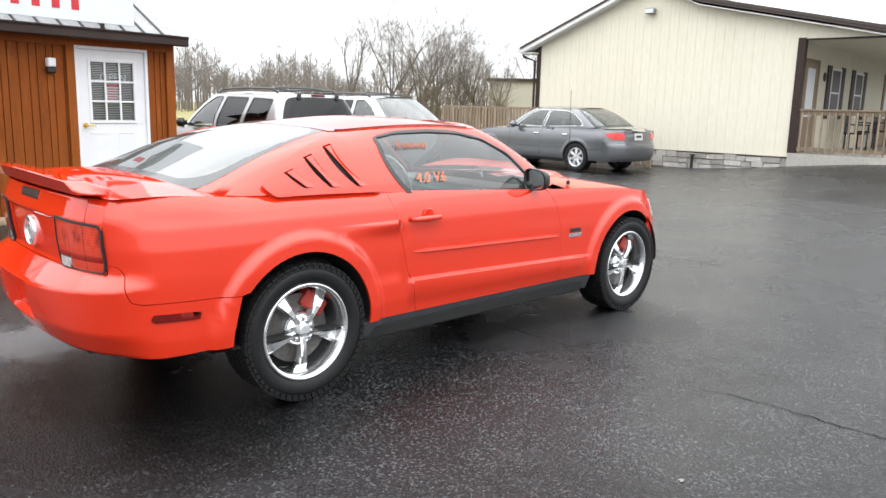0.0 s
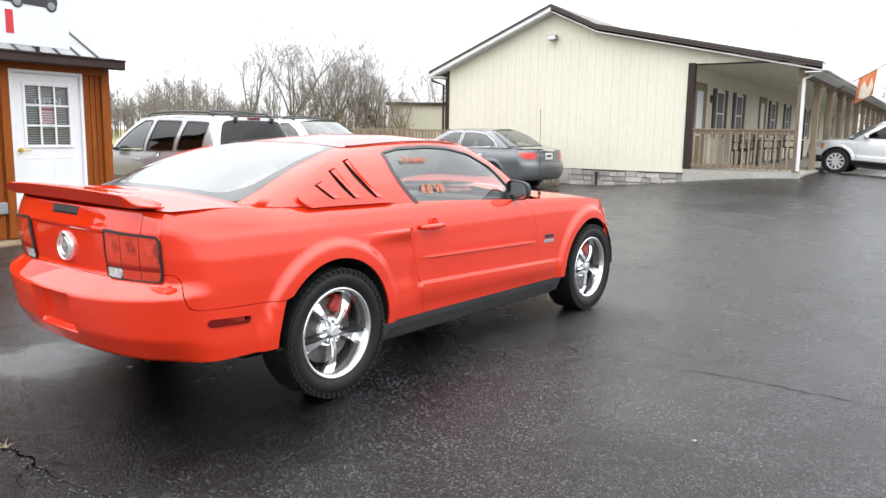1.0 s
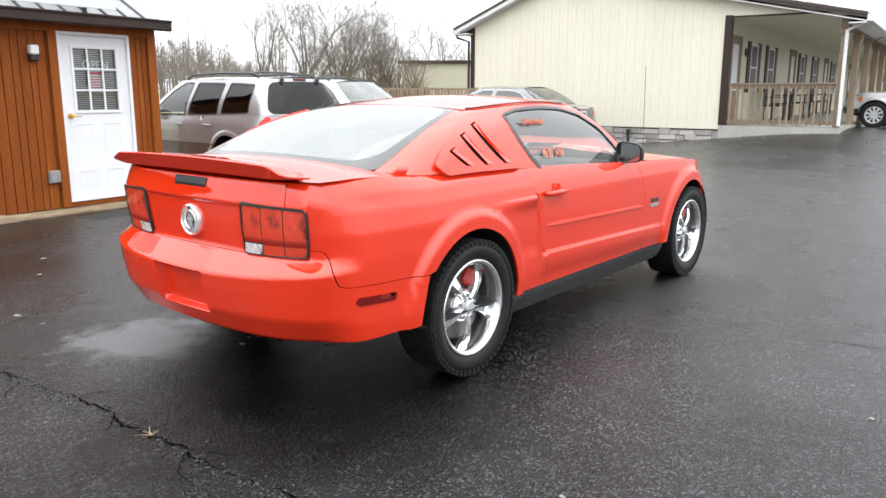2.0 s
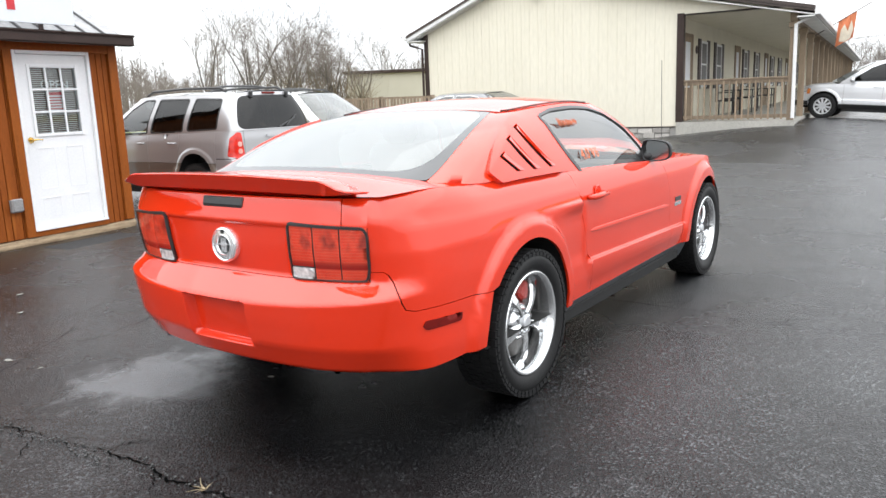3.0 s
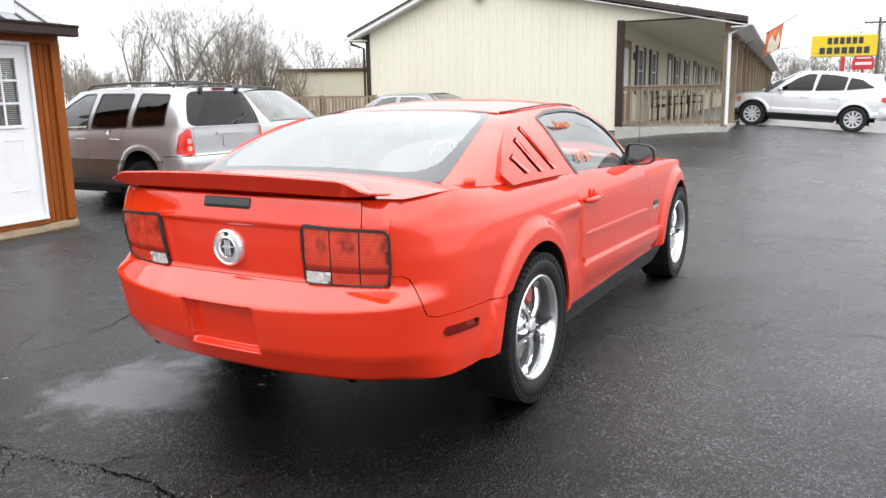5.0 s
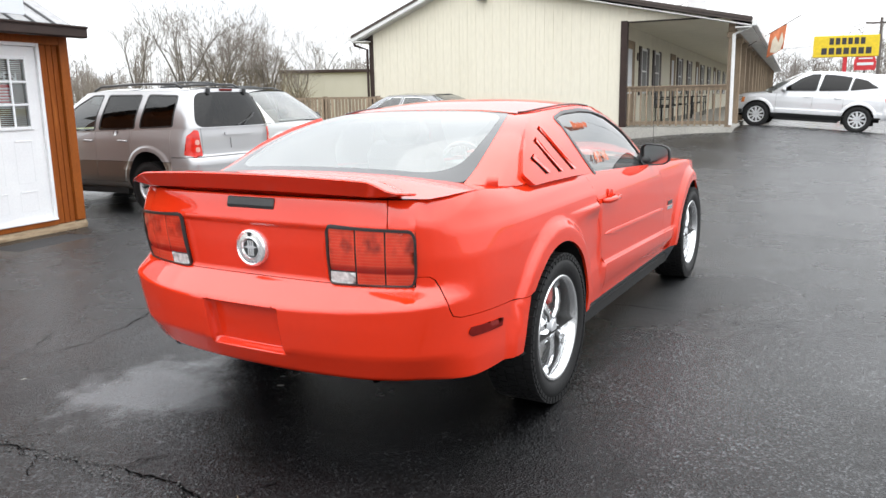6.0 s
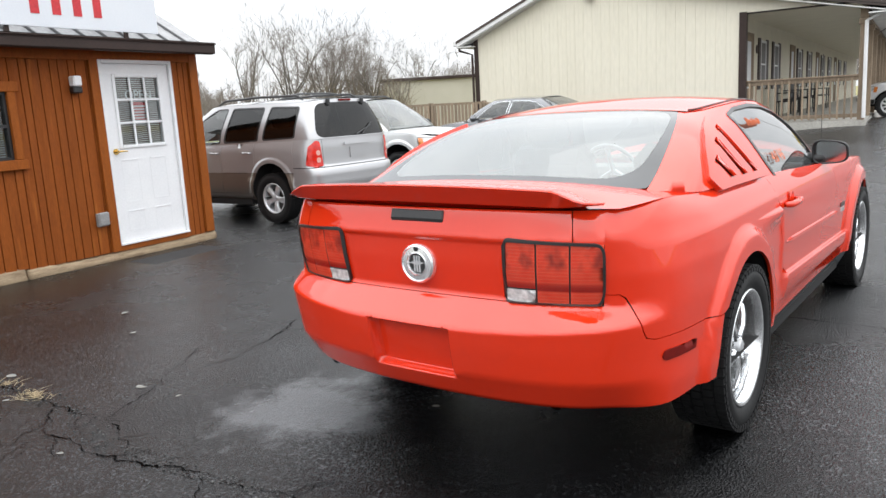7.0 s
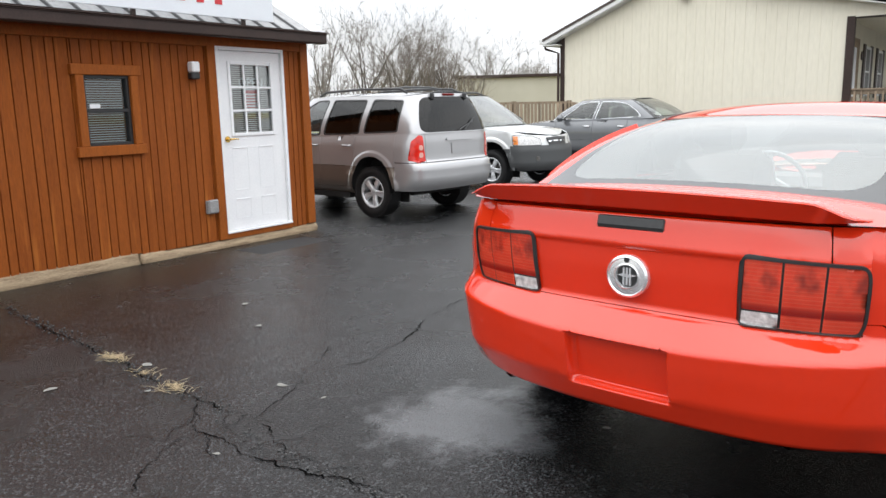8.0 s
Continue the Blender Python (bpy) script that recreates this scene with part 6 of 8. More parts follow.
def red_coupe():
    C = COUPE
    ob = thing("coupe", "bright red two-door fastback coupe with chrome five-spoke wheels", "car", Matrix.Translation((1.72, 3.765, 0)))
    paint, G = M["red_paint"], 0.001
    sx, AR = C.s_of_x, 0.385

    def side_poly(pts):
        return [(float(sx(x)), z) for x, z in pts]

    def extra_rows(x0, x1, fz, offs, n):
        return [(float(sx(x)), float(fz(x)) + o) for x in np.linspace(x0, x1, n) for o in offs]

    hock = lambda x: 0.505 - 0.030 * (x - 0.63)
    rear_gap = [(0.575, 0.985), (0.605, 0.86), (0.625, 0.79), (0.665, 0.60), (0.70, 0.50), (0.755, 0.315)]
    front_gap = [(1.985, 0.315), (1.995, 0.47), (1.985, 0.67), (1.93, 0.83), (1.85, 0.93)]
    shr = lambda p: shrink(p, G)
    for left in (False, True):
        # quarter panel, with its arch
        arch = arc(0.035, 0.345, AR, -5, 148, 26)
        tops = [(x, float(C.top(x))) for x in np.linspace(0.575, -0.76, 22)]
        q = side_poly(rear_gap[::-1]) + side_poly(tops)[1:] + [(float(C.s_of_w(0.700)), 0.965), (float(C.s_of_w(0.700)), 0.728)] + side_poly([(-0.80, 0.728), (-0.752, 0.727), (-0.738, 0.715), (-0.725, 0.685), (-0.708, 0.610), (-0.698, 0.584), (-0.670, 0.574), (-0.31, 0.570)]) + side_poly([p for p in arch[::-1] if p[0] > -0.29]) + side_poly([(0.43, 0.315)])
        flr = lambda cx, a0, a1: [(float(sx(cx + r * math.cos(radians(a)))), 0.345 + r * math.sin(radians(a))) for a in np.linspace(a0, a1, 44) for r in (0.427, 0.442, 0.457, 0.472, 0.487, 0.502)]
        ex = extra_rows(0.16, 0.60, lambda x: 0.827, (0.008, 0.005, 0.0, -0.005, -0.012, -0.025), 22) + extra_rows(0.60, 0.612, lambda x: 0.80, (0.02, 0.0, -0.02), 3) + [p for p in flr(0.035, 5, 150) if p[1] < 0.78 or p[0] < sx(0.15)]
        panel("quarter_panel", C.wall, shr(q), paint, ob, step=0.03, extra=ex, left=left)
        # door
        d = side_poly(rear_gap[::-1]) + side_poly([(x, float(C.top(x))) for x in np.linspace(0.575, 1.85, 18)])[1:] + side_poly(front_gap[::-1])[1:]
        ex = extra_rows(0.62, 1.98, hock, (0.012, 0.006, 0.001, -0.004, -0.010, -0.02), 70)
        door = panel("door", C.wall, shr(d), paint, ob, step=0.045, extra=ex, left=left, label="red door with moulding")
        # fender
        fa = arc(2.75, 0.345, AR, -5, 185, 30)
        fen = side_poly(front_gap) + side_poly([(x, float(C.top(x))) for x in np.linspace(1.85, 3.02, 20)])[1:] + side_poly([(3.06, 0.80), (3.02, 0.62), (2.95, 0.56)]) + side_poly([p for p in fa if p[1] < 0.56 or p[0] < 2.95][0:0]) + side_poly([p for p in fa if not (p[0] > 2.9 and p[1] < 0.56)]) + side_poly([(2.32, 0.315)])
        panel("front_fender", C.wall, shr(fen), paint, ob, step=0.045, extra=extra_rows(2.0, 2.3, hock, (0.012, 0.006, 0.001, -0.004, -0.010), 16) + [p for p in flr(2.75, 25, 185) if p[0] > sx(2.25)], left=left)
        # rocker
        panel("rocker", C.wall, shr(side_poly([(0.39, 0.312), (0.36, 0.20), (2.36, 0.20), (2.33, 0.312)])), M["sill"], ob, step=0.06, left=left, offset=-0.01, label="dark grey sill strip")
        # side frame of the glasshouse
        U = C.U[-1]
        win = [C.av(x, z) for x, z in rounded([(0.625, 1.215), (0.80, 1.245), (1.05, 1.255), (1.28, 1.243), (1.47, 1.205), (1.66, 1.115), (1.83, 0.955), (1.80, 0.925), (0.735, 0.950)], 0.03, 3)]
        k = 0.36
        fl = lambda pts: [(a, v * k) for a, v in pts]
        hs = lambda a, v: C.house(a, v / k)
        a_rg, a_ws = float(C.U[16 * 2 + 3]), float(C.U[16 * 8 - 2])
        outer = [(a_rg, 0.0), (a_ws, 0.0), (a_ws, k), (a_rg, k)]
        panel("roof_pillar", hs, outer, paint, ob, holes=[fl(win)], step=0.035, left=left)
        panel("pillar_lining", hs, outer, M["lining"], ob, holes=[fl(win)], step=0.06, left=left, offset=-0.022, thick=0.0)
        tr = fl(win)
        panel("window_trim", hs, shrink(tr, -0.008), M["trim"], ob, holes=[shrink(tr, 0.010)], step=0.06, left=left, offset=0.003, thick=0.014)
        g = panel("side_glass", hs, shrink(tr, 0.004), M["carglass"], ob, step=0.07, left=left, offset=-0.004, thick=0, label="tinted side window")
        g.visible_shadow = False
        # door furniture
        sgn = 1 if left else -1
        w0 = 0.908
        bm = bmesh.new()
        rows = 14
        sec = []
        for i in range(rows + 1):
            x = 0.715 + 1.25 * i / rows
            z = 0.652 - 0.026 * (x - 0.7)
            y = abs(float(C.wall(sx(x), z)[1]))
            tp = 0.3 if i in (0, rows) else 1.0
            sec.append([bm.verts.new((x, sgn * (y + o * tp), z + h * tp)) for o, h in ((-0.002, 0.013), (0.009, 0.009), (0.011, -0.004), (-0.002, -0.012))])
        for a, b in zip(sec, sec[1:]):
            for j in range(3):
                bm.faces.new((a[j], b[j], b[j + 1], a[j + 1]))
        bmesh.ops.recalc_face_normals(bm, faces=bm.faces[:])
        part("side_moulding", bm, paint, door)
        yh = abs(float(C.wall(sx(0.8), 0.83)[1]))
        bm = bmesh.new()
        tube(bm, [(0.695, sgn * (yh + 0.004), 0.828), (0.72, sgn * (yh + 0.030), 0.829), (0.80, sgn * (yh + 0.034), 0.830), (0.885, sgn * (yh + 0.030), 0.831), (0.915, sgn * (yh + 0.002), 0.832)], [0.012, 0.015, 0.016, 0.015, 0.011], 10)
        part("door_handle", bm, paint, door, smooth=True)
        bm = bmesh.new()
        lathe(bm, [(0.001, 0.004), (0.026, 0.0), (0.036, -0.004), (0.040, -0.001)], 24)
        part("handle_cup", bm, paint, door, "round handle recess", Matrix.Translation((0.825, sgn * (yh + 0.0015), 0.840)) @ pose(0, 0, 0, 0, 0, 0 if sgn < 0 else 180))
        # mirror
        mi = part("mirror", bmesh.new(), M["black_plastic"], ob, "black door mirror", Matrix.Translation((0.055, 0, 0.004)))
        bm = bmesh.new()
        rim = [(math.copysign(abs(math.cos(u)) ** 0.55, math.cos(u)), math.copysign(abs(math.sin(u)) ** 0.6, math.sin(u))) for u in np.linspace(0, 2 * math.pi, 29)[:-1]]
        loops = []
        for x, k in ((1.652, 0.86), (1.637, 0.90), (1.635, 0.96), (1.645, 1.0), (1.675, 0.97), (1.70, 0.84), (1.716, 0.60), (1.722, 0.25)):
            loops.append([bm.verts.new((x - 0.012 * u, sgn * (0.882 + 0.096 * u * k), 0.986 + (0.064 - 0.008 * u) * w * k)) for u, w in rim])
        for a, b in zip(loops, loops[1:]):
            for j in range(28):
                bm.faces.new((a[j], a[(j + 1) % 28], b[(j + 1) % 28], b[j]))
        bm.faces.new(loops[-1])
        bmesh.ops.recalc_face_normals(bm, faces=bm.faces[:])
        bm.to_mesh(mi.data)
        bm.free()
        mi.data.polygons.foreach_set("use_smooth", [True] * len(mi.data.polygons))
        bm = bmesh.new()
        bm.faces.new([bm.verts.new((1.647 - 0.022 * u - 0.004 * w, sgn * (0.882 + 0.096 * u * 0.87), 0.986 + (0.064 - 0.008 * u) * w * 0.87)) for u, w in rim])
        bmesh.ops.solidify(bm, geom=bm.faces[:], thickness=0.003)
        part("mirror_glass", bm, M["mirror_face"], mi)
        bm = bmesh.new()
        tube(bm, [(1.70, sgn * 0.755, 0.940), (1.69, sgn * 0.80, 0.948), (1.685, sgn * 0.86, 0.958)], [0.045, 0.034, 0.03], 10)
        part("mirror_arm", bm, M["black_plastic"], mi, smooth=True)
        # side marker and fender emblem
        panel("side_marker", C.wall, side_poly(rounded([(-0.647, 0.505), (-0.637, 0.526), (-0.478, 0.520), (-0.484, 0.488), (-0.635, 0.490)], 0.006)), M["lens_dark"], ob, step=0.02, left=left, offset=0.005, thick=0.01, label="dark red side marker")
        panel("fender_emblem", C.wall, side_poly([(2.07, 0.598), (2.07, 0.622), (2.20, 0.622), (2.20, 0.598)]), M["chrome"], ob, step=0.05, left=left, offset=0.004, thick=0.006, label="small chrome emblem bar")
        panel("fender_emblem", C.wall, side_poly([(2.08, 0.628), (2.085, 0.655), (2.19, 0.655), (2.195, 0.628)]), M["trim"], ob, step=0.05, left=left, offset=0.004, thick=0.006, label="dark emblem")
        # louvres over the quarter window
        lo = [(-0.145, 1.020), (0.0, 1.085), (0.20, 1.155), (0.375, 1.205), (0.40, 1.20), (0.565, 0.985), (0.50, 0.975), (-0.08, 0.985)]
        slots = ((-0.010, 1.058, 0.075, 1.010), (0.125, 1.108, 0.225, 1.006), (0.265, 1.151, 0.388, 1.004))
        lv = panel("quarter_louvre", hs, fl([C.av(x, z) for x, z in rounded(lo, 0.02, 3)]), paint, ob, holes=[
            fl([C.av(x, z) for x, z in ((xa, za), (xa + 0.056, za + 0.014), (xb + 0.066, zb), (xb, zb))]) for xa, za, xb, zb in slots],
            step=0.03, left=left, offset=0.018, thick=0.026, label="red louvred quarter window cover")
        panel("louvre_backing", hs, fl([C.av(x, z) for x, z in shrink(lo, 0.02)]), M["well"], ob, step=0.06, left=left, offset=0.003, thick=0.0, label="black backing behind the louvres")
        for xa, za, xb, zb in slots:
            pa, pb = (Vector(C.house(*C.av(x, z))) for x, z in ((xa + 0.010, za + 0.002), (xb + 0.013, zb)))
            pa2, pb2 = (Vector(C.house(*C.av(x, z))) for x, z in ((xa + 0.058, za + 0.014), (xb + 0.068, zb)))
            bm = bmesh.new()
            f0 = [Vector((p[0], p[1] * (-1 if left else 1), p[2])) for p in (pa, pb, pb2, pa2)]
            out = Vector((0, sgn, 0.45)).normalized()
            top_ = [bm.verts.new(p + out * o) for p, o in zip(f0, (0.027, 0.027, 0.019, 0.019))]
            low_ = [bm.verts.new(p + out * o) for p, o in zip(f0, (0.023, 0.023, 0.013, 0.013))]
            bm.faces.new(top_)
            bm.faces.new(low_[::-1])
            for k_ in range(4):
                bm.faces.new((top_[k_], low_[k_], low_[(k_ + 1) % 4], top_[(k_ + 1) % 4]))
            bmesh.ops.recalc_face_normals(bm, faces=bm.faces[:])
            part("louvre_slat", bm, paint, lv)
        # lamps
        a0, a1 = float(C.s_of_w(0.385)), float(C.s_of_w(0.694))
        lamp = rounded([(a0 - 0.018, 0.912), (a1 - 0.006, 0.902), (a1 + 0.011, 0.875), (a1 + 0.013, 0.73), (a1 - 0.002, 0.688), (a0 - 0.025, 0.684)], 0.022, 4)
        tl = panel("tail_light", C.wall, lamp, M["trim"], ob, step=0.03, left=left, offset=0.002, thick=0.02, label="red three-section tail light in a black surround")
        panel("lamp_rim", C.wall, lamp, M["trim"], tl, holes=[shrink(lamp, 0.0095)], step=0.03, left=left, offset=0.010, thick=0.010, label="black rubber rim")
        for i in range(3):
            u0, u1 = i / 3 + 0.010, (i + 1) / 3 - 0.010
            q0, q1 = (a0 - 0.019 + (a1 - a0 + 0.026) * u for u in (u0, u1))
            low = 0.744 if i == 0 else 0.692
            seg = [(q0 - 0.003, low), (q0 + 0.003, 0.9055 - 0.0095 * u0), (q1 + 0.003, 0.9055 - 0.0095 * u1), (q1 - 0.003, low)]
            panel("lens_segment", C.wall, seg, M["lens_deep"], tl, step=0.02, left=left, offset=0.005, thick=0.004)
            cover = panel("lens_cover", C.wall, seg, M["lens_tint"], tl, step=0.03, left=left, offset=0.008, thick=0.0)
            cover.visible_shadow = False
            if i == 0:
                panel("reverse_lens", C.wall, [(q0 - 0.004, 0.694), (q0 - 0.003, 0.738), (q1 - 0.003, 0.738), (q1 - 0.004, 0.694)], M["lens_clear"], tl, step=0.03, left=left, offset=0.007, thick=0.005, label="clear reversing lens")
    # bumpers and tail
    half = [(float(C.s_of_w(0.700)), 0.6875), (float(C.s_of_w(0.700)), 0.7255)] + side_poly([(-0.80, 0.7255), (-0.7535, 0.7245), (-0.7405, 0.713), (-0.7275, 0.684), (-0.7105, 0.609), (-0.700, 0.582), (-0.671, 0.5715), (-0.31, 0.5675), (-0.335, 0.46), (-0.348, 0.40), (-0.352, 0.34), (-0.58, 0.33)]) + [(float(C.s_of_w(w)), 0.325) for w in (0.76, 0.55, 0.3)]
    bump = half + [(0.0, 0.325)] + [(-a, z) for a, z in half[::-1]] + [(-float(C.s_of_w(w)), 0.6875) for w in (0.4,)] + [(float(C.s_of_w(w)), 0.6875) for w in (0.4,)]
    ex = [(a, z) for a in np.linspace(-0.85, 0.85, 50) for z in (0.582, 0.590, 0.598, 0.606, 0.614, 0.622, 0.630, 0.638, 0.646, 0.655, 0.664, 0.672, 0.680)] + [(sg * a, z) for sg in (1, -1) for a in np.linspace(0.24, 1.0, 24) for z in (0.398, 0.410, 0.424)] + [(a, z) for a in np.linspace(-0.2, 0.2, 36) for z in (0.388, 0.398, 0.405, 0.412, 0.419, 0.426, 0.436, 0.576, 0.583, 0.588, 0.593, 0.599)] + [(sg * a, z) for sg in (1, -1) for a in (0.160, 0.166, 0.172, 0.178, 0.184) for z in np.linspace(0.444, 0.568, 11)]
    panel("rear_bumper", C.wall, bump, paint, ob, step=0.035, extra=ex, label="red rear bumper with plate recess")
    b2 = float(C.s_of_w(0.378))
    b3 = float(C.s_of_w(0.605))
    b4 = float(C.s_of_w(0.702))
    tail = [(-b2, 0.690), (b2, 0.690), (b2 + 0.010, 0.910), (b3, 0.902), (b3, 0.966), (-b3, 0.966), (-b3, 0.902), (-b2 - 0.012, 0.910)]
    panel("boot_lid", C.wall, tail, paint, ob, step=0.04, extra=[(a, z) for a in np.linspace(-b2, b2, 40) for z in (0.882, 0.889, 0.895, 0.901, 0.907)] + [(a, z) for a in np.linspace(-b3 + 0.004, b3 - 0.004, 60) for z in (0.912, 0.917, 0.922, 0.930, 0.945, 0.958)], label="red boot lid with a ledge between the lamps")
    for s in (1, -1):
        panel("tail_corner", C.wall, [(s * a, z) for a, z in ((b3 + 0.004, 0.902), (b4, 0.896), (b4 + 0.002, 0.966), (b3 + 0.004, 0.966))], paint, ob, step=0.03)
    # deck, hood, roof lids

    def edge(x):
        z = float(C.top(x))
        p = C.wall(sx(x), z)
        return abs(float(p[1])), z

    def deck_x0(b):
        p = C.wall(C.s_of_w(min(0.711, abs(b) * 0.716)), 0.966)
        return float(p[0])

    def deck_edge(x):
        w, z = edge(max(x, -0.74))
        return min(w, 0.80), z - 0.002
    C.cap(deck_x0, lambda b: float(np.interp(abs(b), (0.0, 0.42, 0.78, 0.92, 1.0), (-0.45, -0.44, -0.39, -0.32, -0.26))), deck_edge, lambda x: 0.045 * smoothstep(-0.82, -0.50, x), "boot_top", paint, ob, label="red rear deck")
    hood_mid = lambda x, y: 0.012 * (1 - smoothstep(0.10, 0.26, abs(y))) * smoothstep(3.2, 2.75, x) + 0.028 * (1 - smoothstep(0.12, 0.22, abs(y))) * smoothstep(2.95, 2.88, x) * smoothstep(2.45, 2.7, x)
    C.cap(lambda b: 2.05 + 0.22 * (1 - b * b), lambda b: 3.10 + 0.40 * (1 - b * b), lambda x: edge(x), lambda x: 0.034 * (1 - smoothstep(2.9, 3.55, x)), "bonnet", paint, ob, n=28, mcols=28, shape=hood_mid, label="red bonnet with raised scoop")
    panel("front_bumper", C.wall, [(a, z) for a, z in side_poly([(2.97, 0.55), (3.03, 0.62), (3.07, 0.79), (3.05, 0.855)])] + [(float(sx(x)), float(C.top(x))) for x in np.linspace(3.1, 3.56, 8)] + [(float(C.S[-1]), 0.74), (float(C.S[-1]), 0.17)] + side_poly([(3.4, 0.18), (3.06, 0.20), (3.06, 0.30)]), paint, ob, step=0.05)
    panel("front_bumper", C.wall, [(a, z) for a, z in side_poly([(2.97, 0.55), (3.03, 0.62), (3.07, 0.79), (3.05, 0.855)])] + [(float(sx(x)), float(C.top(x))) for x in np.linspace(3.1, 3.56, 8)] + [(float(C.S[-1]), 0.74), (float(C.S[-1]), 0.17)] + side_poly([(3.4, 0.18), (3.06, 0.20), (3.06, 0.30)]), paint, ob, step=0.05, left=True)
    for left in (False, True):
        panel("headlight", C.wall, side_poly(rounded([(3.16, 0.64), (3.14, 0.78), (3.42, 0.74), (3.45, 0.64)], 0.03)), M["lens_clear"], ob, step=0.05, left=left, offset=0.004)
    k0, k1 = 16 * 2 + 8, 16 * 8

    def roof_edge(x):
        xs_, ws_, zs_ = C.roof[k0:k1 + 1, 0], C.roof[k0:k1 + 1, 1], C.roof[k0:k1 + 1, 2]
        return float(np.interp(x, xs_, ws_)) + 0.004, float(np.interp(x, xs_, zs_)) + 0.002
    C.cap(lambda b: 0.425 + 0.008 * (1 - b * b), lambda b: 1.53 + 0.11 * (1 - b * b), roof_edge, lambda x: 0.018 + 0.024 * smoothstep(0.42, 0.95, x) - 0.012 * smoothstep(1.2, 1.6, x), "roof", paint, ob, n=22, mcols=22, label="red roof")
    C.cap(lambda b: 0.45 + 0.008 * (1 - b * b), lambda b: 1.50 + 0.11 * (1 - b * b), lambda x: (roof_edge(x)[0] - 0.01, roof_edge(x)[1] - 0.03), lambda x: 0.02, "roof_lining", M["lining"], ob, n=10, mcols=12)
    for s in (1, -1):
        bm = bmesh.new()
        tube(bm, [(p[0], s * (p[1] - 0.022), p[2] + 0.0075) for p in C.roof[k0 + 6:k1 - 8:5]], 0.0045, 6)
        part("roof_moulding", bm, M["trim"], ob, "dark roof moulding")
    # front and rear glass
    k = 0.5
    hs2 = lambda a, v: C.house(a, v / k)
    a_rg, a_ws = float(C.U[16 * 2 + 3]), float(C.U[16 * 8 - 2])
    outl = rounded([(-a_rg, 0.004), (a_rg, 0.004), (a_rg, k - 0.004), (-a_rg, k - 0.004)], 0.02, 2)
    inl = rounded([(-a_rg + 0.060, 0.036), (a_rg - 0.060, 0.036), (a_rg - 0.034, k * 0.62), (a_rg - 0.034, k - 0.018), (-a_rg + 0.034, k - 0.018), (-a_rg + 0.034, k * 0.62)], 0.12, 6)
    panel("glass_border", hs2, outl, M["frit"], ob, holes=[inl], step=0.05, offset=0.001, thick=0.0, label="black border of the rear glass")
    g = panel("rear_glass", hs2, inl, M["veiledglass"], ob, step=0.07, offset=0.001, thick=0.0, label="sloping rear window")
    g.visible_shadow = False
    T = float(C.U[-1])
    ws = [(a_ws, 0.01), (T, 0.01), (T, k - 0.01), (a_ws, k - 0.01)]
    for left in (False, True):
        g = panel("windscreen", hs2, ws, M["clearglass"], ob, step=0.09, left=left, offset=0.001, thick=0.0)
        g.visible_shadow = False
    # spoiler: a wing that sweeps down into the deck at its ends
    bm = bmesh.new()
    rows = []
    n = 56
    for i in range(n + 1):
        b = -1 + 2 * i / n
        y = 0.660 * b
        e = abs(b)
        xr = -0.868 + 0.042 * e ** 2 + 0.030 * smoothstep(0.92, 1.0, e)
        zc = 1.050 - 0.020 * e ** 2 - 0.034 * smoothstep(0.80, 1.0, e)
        ch = 0.200 - 0.03 * e - 0.085 * smoothstep(0.82, 1.0, e)
        tip = 1 - 0.80 * smoothstep(0.80, 1.0, e)
        th = (0.062 - 0.008 * e ** 2) * tip
        rows.append([bm.verts.new(c) for c in ((xr, y, zc - 0.003), (xr + 0.004, y, zc + 0.001), (xr + ch * 0.45, y, zc - 0.002), (xr + ch, y, zc - 0.040 * tip), (xr + ch * 0.85, y, zc - 0.050 * tip - th * 0.4), (xr + 0.068, y, zc - th - 0.012 * (1 - e ** 3)), (xr + 0.040, y, zc - th))])
    for a, b in zip(rows, rows[1:]):
        for j in range(7):
            bm.faces.new((a[j], b[j], b[(j + 1) % 7], a[(j + 1) % 7]))
        for j in (0, 1, 6):
            bm.edges.get((a[j], b[j])).smooth = False
    bm.faces.new(rows[0])
    bm.faces.new(rows[-1][::-1])
    bmesh.ops.recalc_face_normals(bm, faces=bm.faces[:])
    part("spoiler", bm, paint, ob, "red rear spoiler wing", smooth=True)
    part("third_brake_light", boxes((-0.006, 0.02, -0.115, 0.115, -0.013, 0.013), bevel=0.004), M["trim"], ob, "dark high brake light", pose(-0.814, 0, 0.9465, 0, 28, 0))
    # round badge
    px = float(C.wall(0.0, 0.80)[0])
    bd = part("badge", bmesh.new(), M["badge_ring"], ob, "round chrome badge with dark centre", Matrix.Translation((px, 0.0, 0.797)) @ pose(0, 0, 0, 0, 0, -90))
    bm = bmesh.new()
    lathe(bm, [(0.001, -0.010), (0.036, -0.010), (0.040, -0.019), (0.045, -0.017), (0.062, -0.015), (0.065, -0.019), (0.072, -0.014), (0.074, -0.006), (0.074, 0.01)], 40)
    bm.to_mesh(bd.data)
    bm.free()
    bm = bmesh.new()
    lathe(bm, [(0.001, -0.0125), (0.034, -0.0125), (0.036, -0.010)], 32)
    part("badge_face", bm, M["trim"], bd)
    bm = bmesh.new()
    prism(bm, [(-0.036, 0.002), (0.004, -0.004), (0.038, 0.006), (0.008, 0.008), (-0.012, 0.010)], 0.003, Matrix.Translation((0, -0.0165, 0)))
    for x in (-0.010, 0.001, 0.012):
        box(bm, x - 0.004, x + 0.003, -0.0155, -0.0125, -0.03, 0.03)
    part("badge_motif", bm, M["badge_ring"], bd, "plain bright bars")
    bm = bmesh.new()
